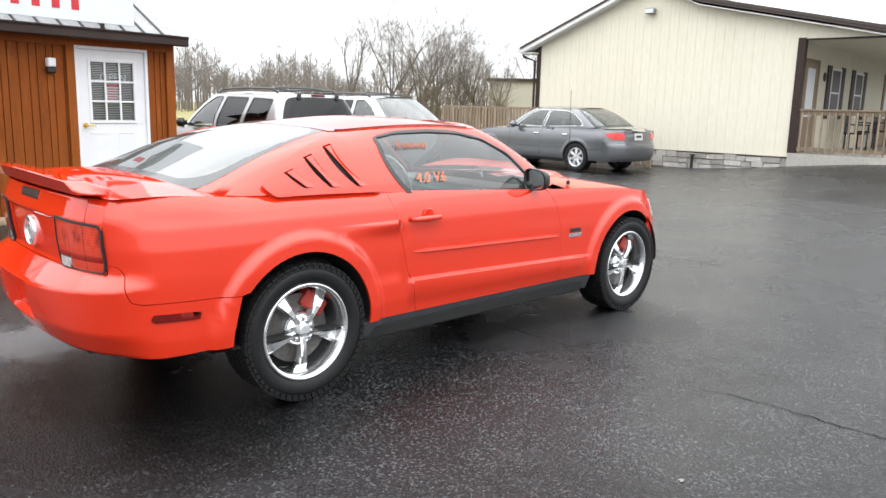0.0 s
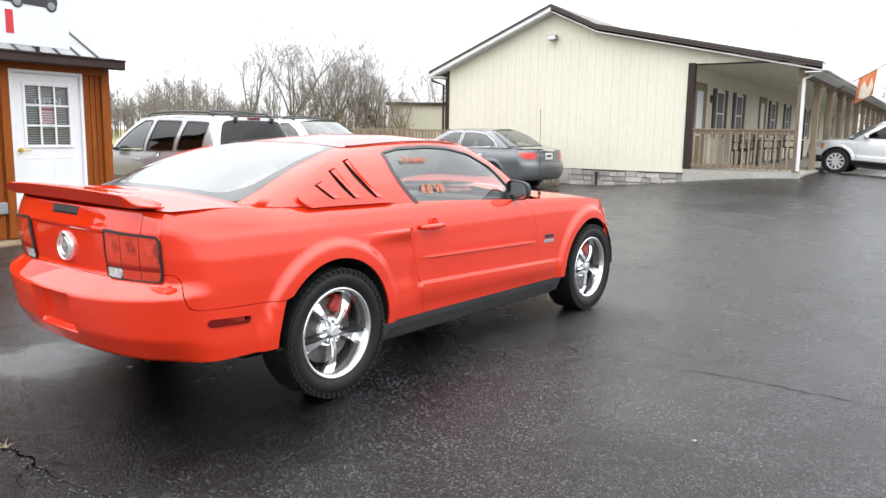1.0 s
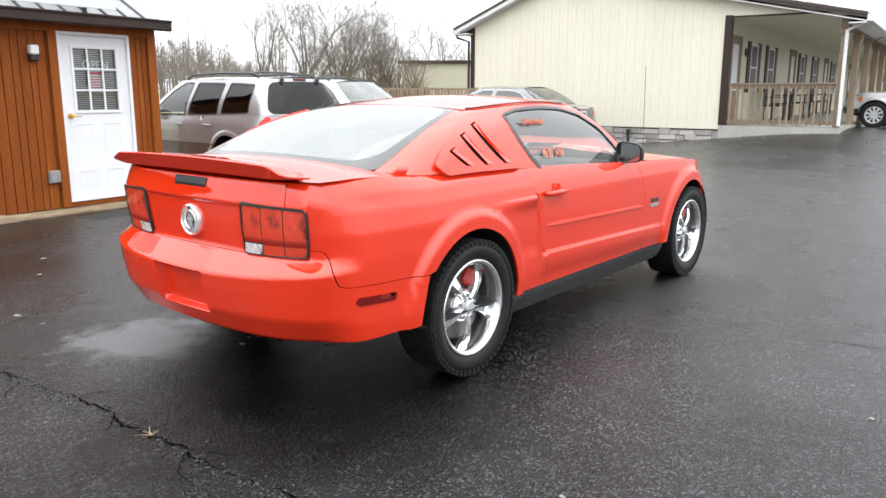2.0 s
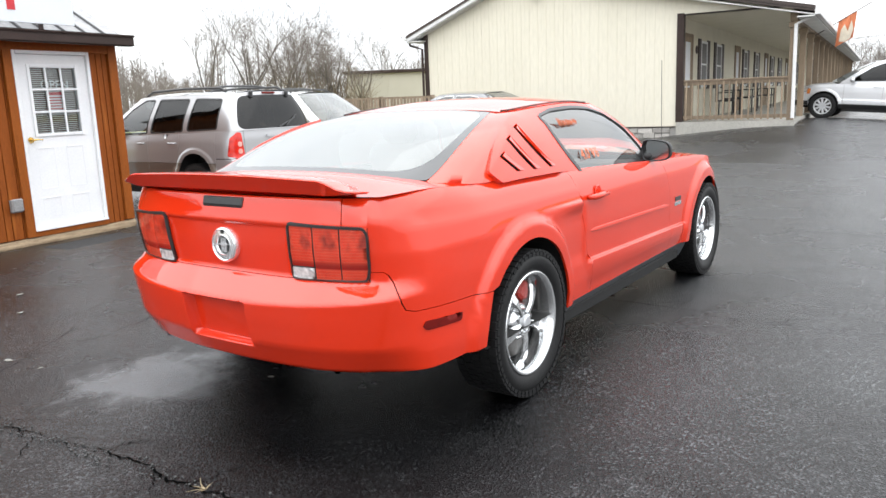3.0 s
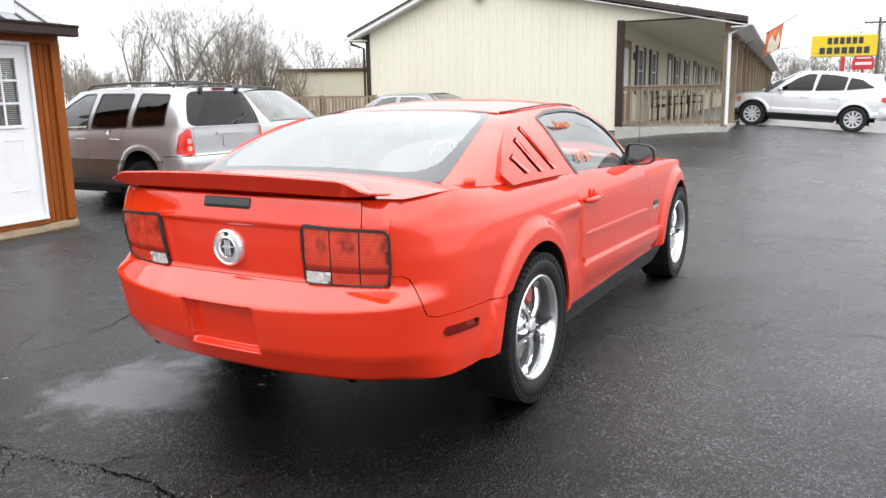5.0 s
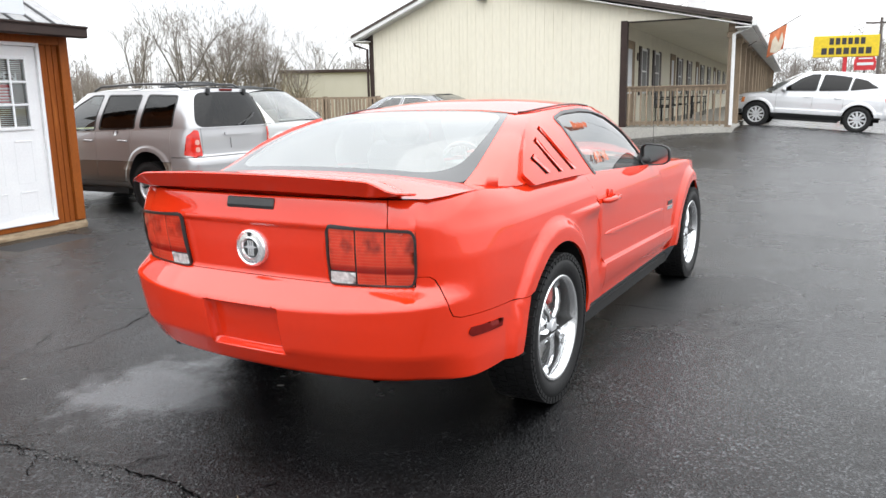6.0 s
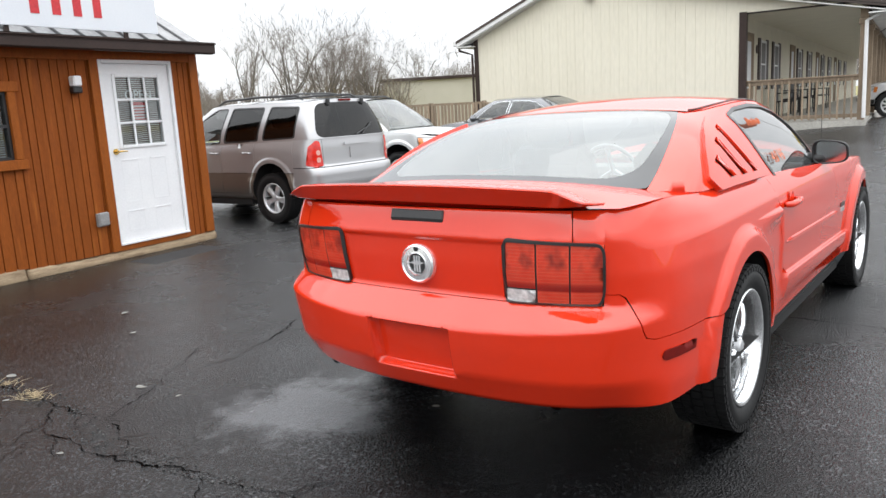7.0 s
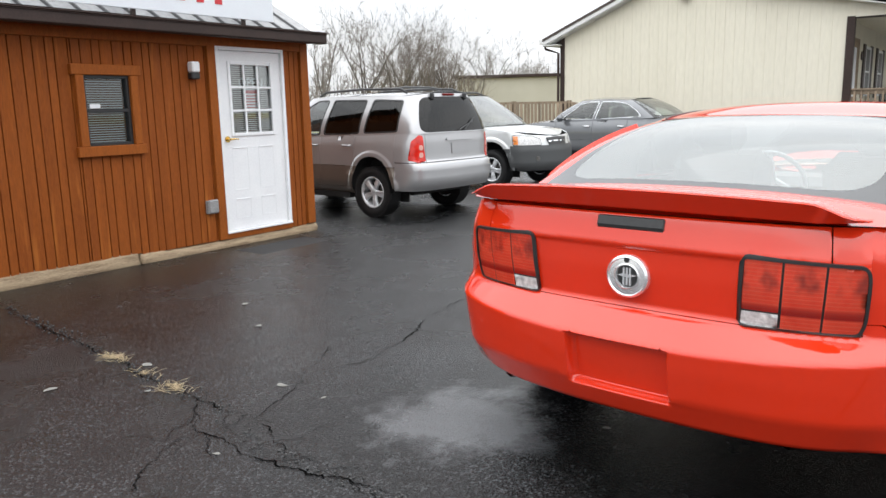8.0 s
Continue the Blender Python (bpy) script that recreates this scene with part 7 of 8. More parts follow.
    lathe(bm, [(0.001, -0.019), (0.009, -0.019), (0.011, -0.012)], 16)
    part("lock", bm, M["trim"], bd, at=Matrix.Translation((0, 0, 0.056)))
    # wheels with dark wells, floor
    for x in (0.035, 2.75):
        for s in (1, -1):
            wheel(ob, Matrix.Translation((x, s * 0.822, 0.338)) @ pose(0, 0, 0, 0, 0, 0 if s < 0 else 180), 0.338, 0.220, 0.238, 5, torque_spokes, mats=("polished",))
            bm = bmesh.new()
            lathe(bm, [(0.40, 0.0), (0.40, 0.32)], 28)
            for v in list(bm.verts):
                v.co.z = max(v.co.z, -0.02)
            part("wheel_well", bm, M["well"], ob, "black wheel arch liner", Matrix.Translation((x, -0.89 if s < 0 else 0.57, 0.345)))
            part("well_back", boxes((x - 0.42, x + 0.42, s * 0.56 - 0.01, s * 0.56 + 0.01, 0.33, 0.8)), M["well"], ob)
    part("underbody", boxes((-0.30, 3.1, -0.56, 0.56, 0.20, 0.28), (0.42, 2.3, -0.84, 0.84, 0.20, 0.27), (-0.68, -0.30, -0.60, 0.60, 0.345, 0.38), bevel=0.01), M["well"], ob, "black underbody")
    part("boot_shell", boxes((-0.66, 0.0, -0.54, 0.54, 0.36, 0.92)), M["well"], ob)
    part("engine_shell", boxes((2.15, 3.2, -0.55, 0.55, 0.3, 0.84)), M["well"], ob)
    for y in (-0.50, 0.50):
        bm = bmesh.new()
        tube(bm, [(-0.60, y, 0.345), (-0.77, y, 0.340)], 0.030, 16, cap=False)
        part("exhaust_tip", bm, M["chrome"], ob, "exhaust tip")
    # cabin
    part("cabin_floor", boxes((0.0, 2.2, -0.78, 0.78, 0.28, 0.34)), M["trim"], ob)
    part("parcel_shelf", boxes((-0.42, 0.05, -0.62, 0.62, 0.93, 0.95), bevel=0.005), M["seat"], ob)
    part("dashboard", boxes((1.72, 2.15, -0.74, 0.74, 0.62, 0.90), bevel=0.05), M["trim"], ob, "dark dashboard")
    part("door_card", boxes((0.65, 1.9, -0.80, -0.77, 0.35, 0.935), bevel=0.01), M["trim"], ob)
    part("door_card", boxes((0.65, 1.9, 0.77, 0.80, 0.35, 0.935), bevel=0.01), M["trim"], ob)
    for y in (-0.37, 0.37):
        st = part("front_seat", boxes((1.0, 1.5, y - 0.25, y + 0.25, 0.42, 0.58), bevel=0.05), M["seat"], ob, "dark front seat")
        part("seat_back", boxes((-0.09, 0.09, -0.25, 0.25, 0.0, 0.60), bevel=0.06), M["seat"], st, at=Matrix.Translation((0.98, y, 0.52)) @ pose(0, 0, 0, 0, -17, 0))
        part("headrest", boxes((-0.06, 0.06, -0.13, 0.13, 0.0, 0.17), bevel=0.05), M["seat"], st, at=Matrix.Translation((0.80, y, 1.09)) @ pose(0, 0, 0, 0, -12, 0))
        rs = part("rear_seat", boxes((0.12, 0.55, y - 0.30, y + 0.30, 0.50, 0.62), bevel=0.05), M["seat"], ob, "dark rear seat")
        part("seat_back", boxes((-0.07, 0.07, -0.30, 0.30, 0.0, 0.42), bevel=0.05), M["seat"], rs, at=Matrix.Translation((0.14, y, 0.56)) @ pose(0, 0, 0, 0, -25, 0))
    bm = bmesh.new()
    ringp = [(0, 0.185 * math.cos(2 * math.pi * i / 28), 0.185 * math.sin(2 * math.pi * i / 28)) for i in range(29)]
    tube(bm, ringp, 0.014, 8, cap=False)
    for a in (90, 210, 330):
        tube(bm, [(0.03, 0, 0), (0, 0.18 * math.cos(radians(a)), 0.18 * math.sin(radians(a)))], 0.014, 6)
    part("steering_wheel", bm, M["alloy"], ob, "steering wheel", Matrix.Translation((1.62, 0.37, 0.88)) @ pose(0, 0, 0, 0, -22, 0), smooth=True)
    # aerial on the fender, chalked figures on the side glass
    bm = bmesh.new()
    tube(bm, [(2.22, -0.74, 0.925), (2.22, -0.74, 0.95)], 0.012, 8)
    tube(bm, [(2.22, -0.74, 0.95), (2.20, -0.74, 1.52)], 0.0018, 5)
    part("aerial", bm, M["black_plastic"], ob, "thin black aerial")
    tx = bpy.data.curves.new("chalk_text", "FONT")
    tx.body, tx.size, tx.extrude, tx.shear = "4.0 V6", 0.088, 0.0006, 0.2
    tx.materials.append(M["window_chalk"])
    t = new("window_writing", tx)
    pa = C.house(*C.av(0.80, 1.005))
    pb = C.house(*C.av(1.05, 1.005))
    pc = C.house(*C.av(0.80, 1.08))
    ex_, ez_ = Vector(pb - pa).normalized(), Vector(pc - pa).normalized()
    ny = ex_.cross(ez_).normalized()
    ez_ = ny.cross(ex_)
    t.parent, t["label"] = ob, "orange chalk writing on the glass"
    t.matrix_basis = Matrix.Translation(Vector(pa) + ny * 0.004) @ Matrix((ex_, ez_, ny)).transposed().to_4x4()
    base = Vector(C.house(*C.av(0.75, 1.165))) + ny * 0.006
    for o, w, h in ((0.0, 0.045, 0.040), (0.06, 0.028, 0.026), (0.10, 0.032, 0.030), (0.145, 0.026, 0.024), (0.185, 0.040, 0.030)):
        bm = bmesh.new()
        p = base + ex_ * o
        tube(bm, [p + ez_ * h, p + ex_ * 0.2 * w, p + ex_ * 0.5 * w + ez_ * h * 0.9, p + ex_ * 0.8 * w, p + ex_ * w + ez_ * h * 0.7], 0.0028, 4)
        part("chalk_stroke", bm, M["window_chalk"], ob, "orange chalk stroke")
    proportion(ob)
    return ob


ROLLING = ("tyre", "tread", "rim", "spoke", "hub", "hub_cap", "lug_nut", "brake_disc", "caliper", "backing_plate")


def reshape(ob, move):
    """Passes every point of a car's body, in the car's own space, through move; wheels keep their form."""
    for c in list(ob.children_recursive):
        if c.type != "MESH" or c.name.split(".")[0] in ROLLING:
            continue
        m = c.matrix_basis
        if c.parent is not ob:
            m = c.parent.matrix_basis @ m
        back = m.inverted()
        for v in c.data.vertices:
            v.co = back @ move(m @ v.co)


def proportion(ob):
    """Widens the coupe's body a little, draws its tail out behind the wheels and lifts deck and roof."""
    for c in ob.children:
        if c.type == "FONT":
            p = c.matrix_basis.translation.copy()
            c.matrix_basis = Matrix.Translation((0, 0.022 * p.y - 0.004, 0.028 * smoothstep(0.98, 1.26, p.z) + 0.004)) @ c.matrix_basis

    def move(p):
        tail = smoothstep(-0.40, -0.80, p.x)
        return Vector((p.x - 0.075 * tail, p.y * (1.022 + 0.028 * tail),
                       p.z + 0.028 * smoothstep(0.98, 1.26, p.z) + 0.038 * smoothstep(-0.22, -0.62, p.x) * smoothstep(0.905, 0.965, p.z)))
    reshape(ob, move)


coupe = red_coupe()

# ---------------------------------------------------------------- the other cars
def street_car(name, label, at, C, P):
    """A parked car from its form C and its fittings P (paint, splits, windows, lamps)."""
    ob = thing(name, label, "car", at)
    sx, q = C.s_of_x, C.s
    up, low = M[P["paint"]], M[P["lower"]]
    xr, xf = C.X[0], C.X[-1]
    R, AR = q["wheel_r"], P["arch"]
    holes = [[(float(sx(x)), z) for x, z in arc(cx, R, AR, 0, 345, 28)] for cx in q["axles"]]
    zc, zb, zk = P["split"], P["bottom"], P["sill"]

    def quad(x0, x1, z0, z1):
        n = 9
        xs_ = np.linspace(x0, x1, n)
        bot = [(float(sx(x)), z0) for x in xs_]
        topz = [(float(sx(x)), float(C.top(x)) if z1 is None else z1) for x in xs_[::-1]]
        return shrink(bot + topz, 0.003)
    xc0, d0, d1, d2, xc1 = P["cuts"]
    for left in (False, True):
        fr = q["flare_r"]
        rows = [(float(sx(cx + r * math.cos(radians(a)))), R + r * math.sin(radians(a))) for cx in q["axles"] for a in range(0, 184, 5) for r in (fr - 0.045, fr - 0.03, fr - 0.01, fr + 0.01, fr + 0.025)]
        for nm, a, b in (("quarter_panel", xc0, d0), ("rear_door", d0, d1), ("front_door", d1, d2), ("front_fender", d2, xc1)):
            pn = panel(nm, C.wall, quad(a, b, zc, None), up, ob, holes=holes, step=0.07, left=left, extra=rows)
            panel(nm + "_lower", C.wall, quad(a, b, zk, zc), low, ob, holes=holes, step=0.07, left=left, extra=rows)
            if nm.endswith("door"):
                y = abs(float(C.wall(sx(a + 0.12), P["handle"])[1]))
                s = 1 if left else -1
                bm = bmesh.new()
                tube(bm, [(a + 0.06, s * (y - 0.005), P["handle"]), (a + 0.08, s * (y + 0.03), P["handle"]), (a + 0.2, s * (y + 0.03), P["handle"] + 0.004), (a + 0.23, s * (y - 0.005), P["handle"] + 0.004)], 0.014, 8)
                part("door_handle", bm, M[P["handle_mat"]], pn, smooth=True)
        panel("sill", C.wall, quad(0.40, q["axles"][1] - 0.40, zb, zk), M[P.get("sill_mat", "trim")], ob, step=0.08, left=left)
        # lamps
        tl = panel("tail_light", C.wall, P["tail"](C), M["lens_red"], ob, step=0.04, left=left, offset=0.006, thick=0.02, label="red tail light")
        for pol, mt in P.get("tail_parts", lambda c: [])(C):
            panel("lens_segment", C.wall, pol, M[mt], tl, step=0.04, left=left, offset=0.010, thick=0.006)
        hl = panel("headlight", C.wall, P["head"](C), M["lens_clear"], ob, step=0.05, left=left, offset=0.006, label="clear headlight")
        if "head_rim" in P:
            panel("headlight_rim", C.wall, shrink(P["head"](C), -0.012), M["trim"], hl, step=0.05, left=left, offset=0.003, thick=0.01)
        if "amber" in P:
            panel("indicator", C.wall, P["amber"](C), M["lens_amber"], hl, step=0.05, left=left, offset=0.010, thick=0.005)
        # glasshouse
        k = P["slant"]
        hs = lambda a, v: C.house(a, v / k)
        fl = lambda pts: [(a, v * k) for a, v in pts]
        a0, a1 = float(C.U[int(16 * P["rear_at"])]), float(C.U[int(16 * P["front_at"])])
        wins = [fl([C.av(x, z) for x, z in rounded(w, P.get("win_round", 0.04), 3)]) for w in P["windows"]]
        panel("roof_pillar", hs, [(a0, 0), (a1, 0), (a1, k), (a0, k)], up, ob, holes=wins, step=0.06, left=left)
        for w, gm in zip(wins, P["glass"]):
            panel("window_trim", hs, shrink(w, -P.get("trim_out", 0.010)), M[P["win_trim"]], ob, holes=[shrink(w, P.get("trim_in", 0.012))], step=0.1, left=left, offset=0.003, thick=0.01)
            g = panel("side_glass", hs, w, M[gm], ob, step=0.12, left=left, offset=-0.004, thick=0)
            g.visible_shadow = False
        s = 1 if left else -1
        bm = bmesh.new()
        bmesh.ops.create_cube(bm, size=1.0)
        bmesh.ops.bevel(bm, geom=bm.edges[:], offset=0.25, segments=3, affect="EDGES")
        mx, mz = P["mirror"]
        for v in bm.verts:
            v.co = Vector((mx + v.co.x * 0.12, s * (C.W.max() + 0.09 + v.co.y * s * 0.2), mz + v.co.z * 0.15))
        mi = part("mirror", bm, M[P["mirror_mat"]], ob, smooth=True)
        part("mirror_arm", boxes((mx - 0.03, mx + 0.03, min(s * 0.78, s * 0.96), max(s * 0.78, s * 0.96), mz - 0.05, mz - 0.01), bevel=0.01), M["trim"], mi)
        if P.get("rails"):
            x0, x1, w0, z0 = P["rails"]
            bm = bmesh.new()
            tube(bm, [(x0 - 0.06, s * w0, z0), (x0 + 0.05, s * w0, z0 + 0.055), ((x0 + x1) / 2, s * w0, z0 + 0.07), (x1 - 0.05, s * w0, z0 + 0.05), (x1 + 0.1, s * w0, z0 - 0.005)], 0.018, 8)
            part("roof_rail", bm, M["trim"], ob, "black roof rail", smooth=True)
    if P.get("rails"):
        x0, x1, w0, z0 = P["rails"]
        for x in (x0 + 0.25, x1 - 0.35):
            bm = bmesh.new()
            tube(bm, [(x, -w0, z0 + 0.055), (x, -w0 * 0.5, z0 + 0.085), (x, w0 * 0.5, z0 + 0.085), (x, w0, z0 + 0.055)], 0.016, 8)
            part("cross_bar", bm, M["trim"], ob)
    # bumpers, tail, nose
    T = float(C.S[-1])
    e0, bz = float(sx(xc0)), P["rear_bumper"]
    panel("rear_bumper", C.wall, [(-e0, bz[0]), (e0, bz[0]), (e0, bz[1]), (-e0, bz[1])], M[P["bumper"]], ob, step=0.06, label="rear bumper")
    tw = float(C.s_of_w(P["tail_w"]))
    gate = panel("tailgate", C.wall, [(-tw, bz[1] + 0.008), (tw, bz[1] + 0.008), (tw, P["gate_top"]), (-tw, P["gate_top"])], up, ob, step=0.07, label="rear gate panel")
    for s in (1, -1):
        panel("tail_corner", C.wall, [(s * (tw + 0.006), bz[1] + 0.008), (s * e0, bz[1] + 0.008), (s * e0, P["gate_top"]), (s * (tw + 0.006), P["gate_top"])], up, ob, step=0.07)
    pz = P["plate_z"]
    panel("number_plate", C.wall, rounded([(-0.155, pz), (0.155, pz), (0.155, pz + 0.15), (-0.155, pz + 0.15)], 0.01, 2), M[P["plate_mat"]], gate, step=0.06, offset=0.012, thick=0.01, label="plain plate")
    if P.get("plate_bar"):
        panel("plate_bar", C.wall, [(-0.10, pz + 0.055), (0.10, pz + 0.055), (0.10, pz + 0.105), (-0.10, pz + 0.105)], M["trim"], gate, step=0.06, offset=0.014, thick=0.001)
    panel("gate_handle", C.wall, rounded([(-0.27, pz + 0.185), (0.27, pz + 0.185), (0.26, pz + 0.225), (-0.26, pz + 0.225)], 0.012, 2), M[P["gate_handle"]], gate, step=0.05, offset=0.03, thick=0.03, label="chrome grip strip")
    e1 = float(sx(xc1))
    zt = min(float(C.top(xc1)), float(C.top(xf)) + 0.3)
    for left in (False, True):
        nose = [(e1, zk - 0.06), (T, zb), (T, float(C.top(xf)))] + [(float(sx(x)), float(C.top(x))) for x in np.linspace(xf - 0.02, xc1, 6)]
        panel("nose", C.wall, nose, up, ob, step=0.06, left=left)
        fb = [(e1 + 0.005, zk - 0.05), (T, zb + 0.01), (T, P["front_bumper"]), (e1 + 0.005, P["front_bumper"])]
        panel("front_bumper", C.wall, fb, M[P["front_mat"]], ob, step=0.06, left=left, offset=0.012)
        panel("grille", C.wall, [(T, P["grille"][0]), (T, P["grille"][1]), (T - 0.32, P["grille"][1] - 0.01), (T - 0.27, P["grille"][0])], M["trim"], ob, step=0.05, left=left, offset=0.016, label="dark grille")
        panel("grille_bar", C.wall, [(T, sum(P["grille"]) / 2 - 0.012), (T, sum(P["grille"]) / 2 + 0.012), (T - 0.28, sum(P["grille"]) / 2 + 0.006), (T - 0.28, sum(P["grille"]) / 2 - 0.018)], M["chrome"], ob, step=0.05, left=left, offset=0.020, thick=0.01)
        panel("fog_light", C.wall, rounded([(T - 0.60, 0.475), (T - 0.52, 0.475), (T - 0.52, 0.545), (T - 0.60, 0.545)], 0.034, 4), M["disc"], ob, step=0.05, left=left, offset=0.018)

    def edge(x):
        z = float(C.top(x))
        return abs(float(C.wall(sx(x), z)[1])), z
    bx, bn = P["bonnet"]
    C.cap(lambda b: bx + 0.25 * (1 - b * b), lambda b: min(bn, xf - 0.45) + (xf - 0.04 - min(bn, xf - 0.45)) * (1 - b * b), edge, lambda x: P["bonnet_crown"] * (1 - smoothstep(xf - 0.7, xf - 0.03, x)), "bonnet", up, ob, n=20, mcols=18)
    if "deck" in P:
        dx0, dx1 = P["deck"]
        C.cap(lambda b: float(C.wall(C.s_of_w(min(P["tail_w"] + 0.1, abs(b) * (P["tail_w"] + 0.1))), P["gate_top"])[0]), lambda b: dx1, lambda x: edge(max(x, dx0)), lambda x: 0.05 * smoothstep(xr, xr + 0.4, x), "boot_lid", up, ob, n=14, mcols=16)
    k0, k1 = int(16 * P["rear_at"]), int(16 * P["front_at"])

    def roof_edge(x):
        return float(np.interp(x, C.roof[k0:k1 + 1, 0], C.roof[k0:k1 + 1, 1])) + 0.004, float(np.interp(x, C.roof[k0:k1 + 1, 0], C.roof[k0:k1 + 1, 2])) + 0.002
    r0, r1 = C.roof[0, 0], C.roof[-1, 0]
    e_r, e_f = C.roof[k0, 0], C.roof[k1, 0]
    C.cap(lambda b: e_r + (r0 - e_r) * (1 - b * b), lambda b: e_f + (r1 - e_f) * (1 - b * b), roof_edge, lambda x: 0.045, "roof", up, ob, n=16, mcols=18)
    # end glass
    k = P["slant"]
    hs = lambda a, v: C.house(a, v / k)
    a0, a1, TU = float(C.U[k0]), float(C.U[k1]), float(C.U[-1])
    v0, v1 = P["rear_glass"]
    full = [(-a0, 0), (a0, 0), (a0, k), (-a0, k)]
    gl = rounded([(-a0 + P["rear_in"], k * v0), (a0 - P["rear_in"], k * v0), (a0 - P["rear_in"] * 1.15, k * v1), (-a0 + P["rear_in"] * 1.15, k * v1)], P.get("rear_round", 0.06), 5)
    panel("rear_frame", hs, full, up if P.get("gate_frame", True) else M["frit"], ob, holes=[gl], step=0.06)
    g = panel("rear_glass", hs, gl, M[P["rear_mat"]], ob, step=0.1, thick=0, offset=0.002, label="rear window")
    g.visible_shadow = False
    if P.get("wiper"):
        bm = bmesh.new()
        pa, pb = C.house(0.0, v0 + 0.02), C.house(0.34, v0 + 0.22)
        tube(bm, [Vector(pa) + Vector((-0.02, 0, 0)), Vector(pb) + Vector((-0.025, 0, 0))], 0.010, 6)
        tube(bm, [Vector(C.house(0.12, v0 + 0.03)) + Vector((-0.03, 0, 0)), Vector(C.house(0.38, v0 + 0.3)) + Vector((-0.03, 0, 0))], 0.008, 6)
        part("rear_wiper", bm, M["trim"], ob, "black rear wiper")
        part("high_brake_light", boxes((C.roof[0, 0] - 0.03, C.roof[0, 0] + 0.01, -0.13, 0.13, C.roof[0, 2] - 0.035, C.roof[0, 2] - 0.005), bevel=0.005), M["lens_dark"], ob)
        for s in (1, -1):
            part("gate_hinge", boxes((C.roof[0, 0] - 0.05, C.roof[0, 0], s * 0.38 - 0.025, s * 0.38 + 0.025, C.roof[0, 2] - 0.09, C.roof[0, 2] + 0.0), bevel=0.006), M["trim"], ob)
    for left in (False, True):
        g = panel("windscreen", hs, [(a1, 0.012), (TU, 0.012), (TU, k - 0.012), (a1, k - 0.012)], M["clearglass"], ob, step=0.1, left=left, thick=0, offset=0.001)
        g.visible_shadow = False
    # wheels, wells, floor, seats
    hw = C.W.max()
    for x in q["axles"]:
        for s in (1, -1):
            wheel(ob, Matrix.Translation((x, s * (hw - 0.12), R)) @ pose(0, 0, 0, 0, 0, 0 if s < 0 else 180), R, 0.225, P["rim"], 6, P["spokes"])
            bm = bmesh.new()
            lathe(bm, [(AR + 0.02, 0.0), (AR + 0.02, 0.3)], 24)
            for v in bm.verts:
                v.co.z = max(v.co.z, 0.0)
            part("wheel_well", bm, M["well"], ob, "", Matrix.Translation((x, -hw + 0.02 if s < 0 else hw - 0.32, R)))
            part("well_back", boxes((x - AR, x + AR, s * (hw - 0.33) - 0.01, s * (hw - 0.33) + 0.01, 0.2, R + AR)), M["well"], ob)
    part("underbody", boxes((xr + 0.42, xf - 0.3, -hw + 0.34, hw - 0.34, 0.30, 0.38), (0.5, q["axles"][1] - 0.5, -hw + 0.06, hw - 0.06, 0.24, 0.32)), M["well"], ob, "black underbody")
    part("cabin_floor", boxes((xr + 0.35, bx, -hw + 0.12, hw - 0.12, 0.4, 0.44)), M["trim"], ob)
    part("dashboard", boxes((bx - 0.4, bx - 0.05, -hw + 0.15, hw - 0.15, 0.7, float(C.belt[-3, 2]) - 0.04), bevel=0.04), M["trim"], ob)
    for x in P["seats"]:
        for y in (-0.38, 0.38):
            st = part("seat", boxes((x, x + 0.5, y - 0.25, y + 0.25, 0.55, 0.72), bevel=0.05), M[P["seat_mat"]], ob)
            part("seat_back", boxes((-0.08, 0.08, -0.24, 0.24, 0, 0.58), bevel=0.05), M[P["seat_mat"]], st, at=Matrix.Translation((x + 0.02, y, 0.68)) @ pose(0, 0, 0, 0, -14, 0))
            part("headrest", boxes((-0.05, 0.05, -0.12, 0.12, 0, 0.17), bevel=0.04), M[P["seat_mat"]], st, at=Matrix.Translation((x - 0.13, y, 1.24 if P.get("rails") else 1.12)))
    if "lift" in P:
        reshape(ob, lambda p: Vector((p.x, p.y * (1 - 0.075 * smoothstep(1.10, 1.62, p.z)), float(np.interp(p.z, *P["lift"])))))
    return ob


def ring_poly(pts):
    """Outline on the wall from (half width, height) pairs at the car's end."""
    return lambda C: rounded([(float(C.s_of_w(w)), z) for w, z in pts], 0.02, 2)


def side_out(pts, r=0.02):
    return lambda C: rounded([(float(C.s_of_x(x)), z) for x, z in pts], r, 2)


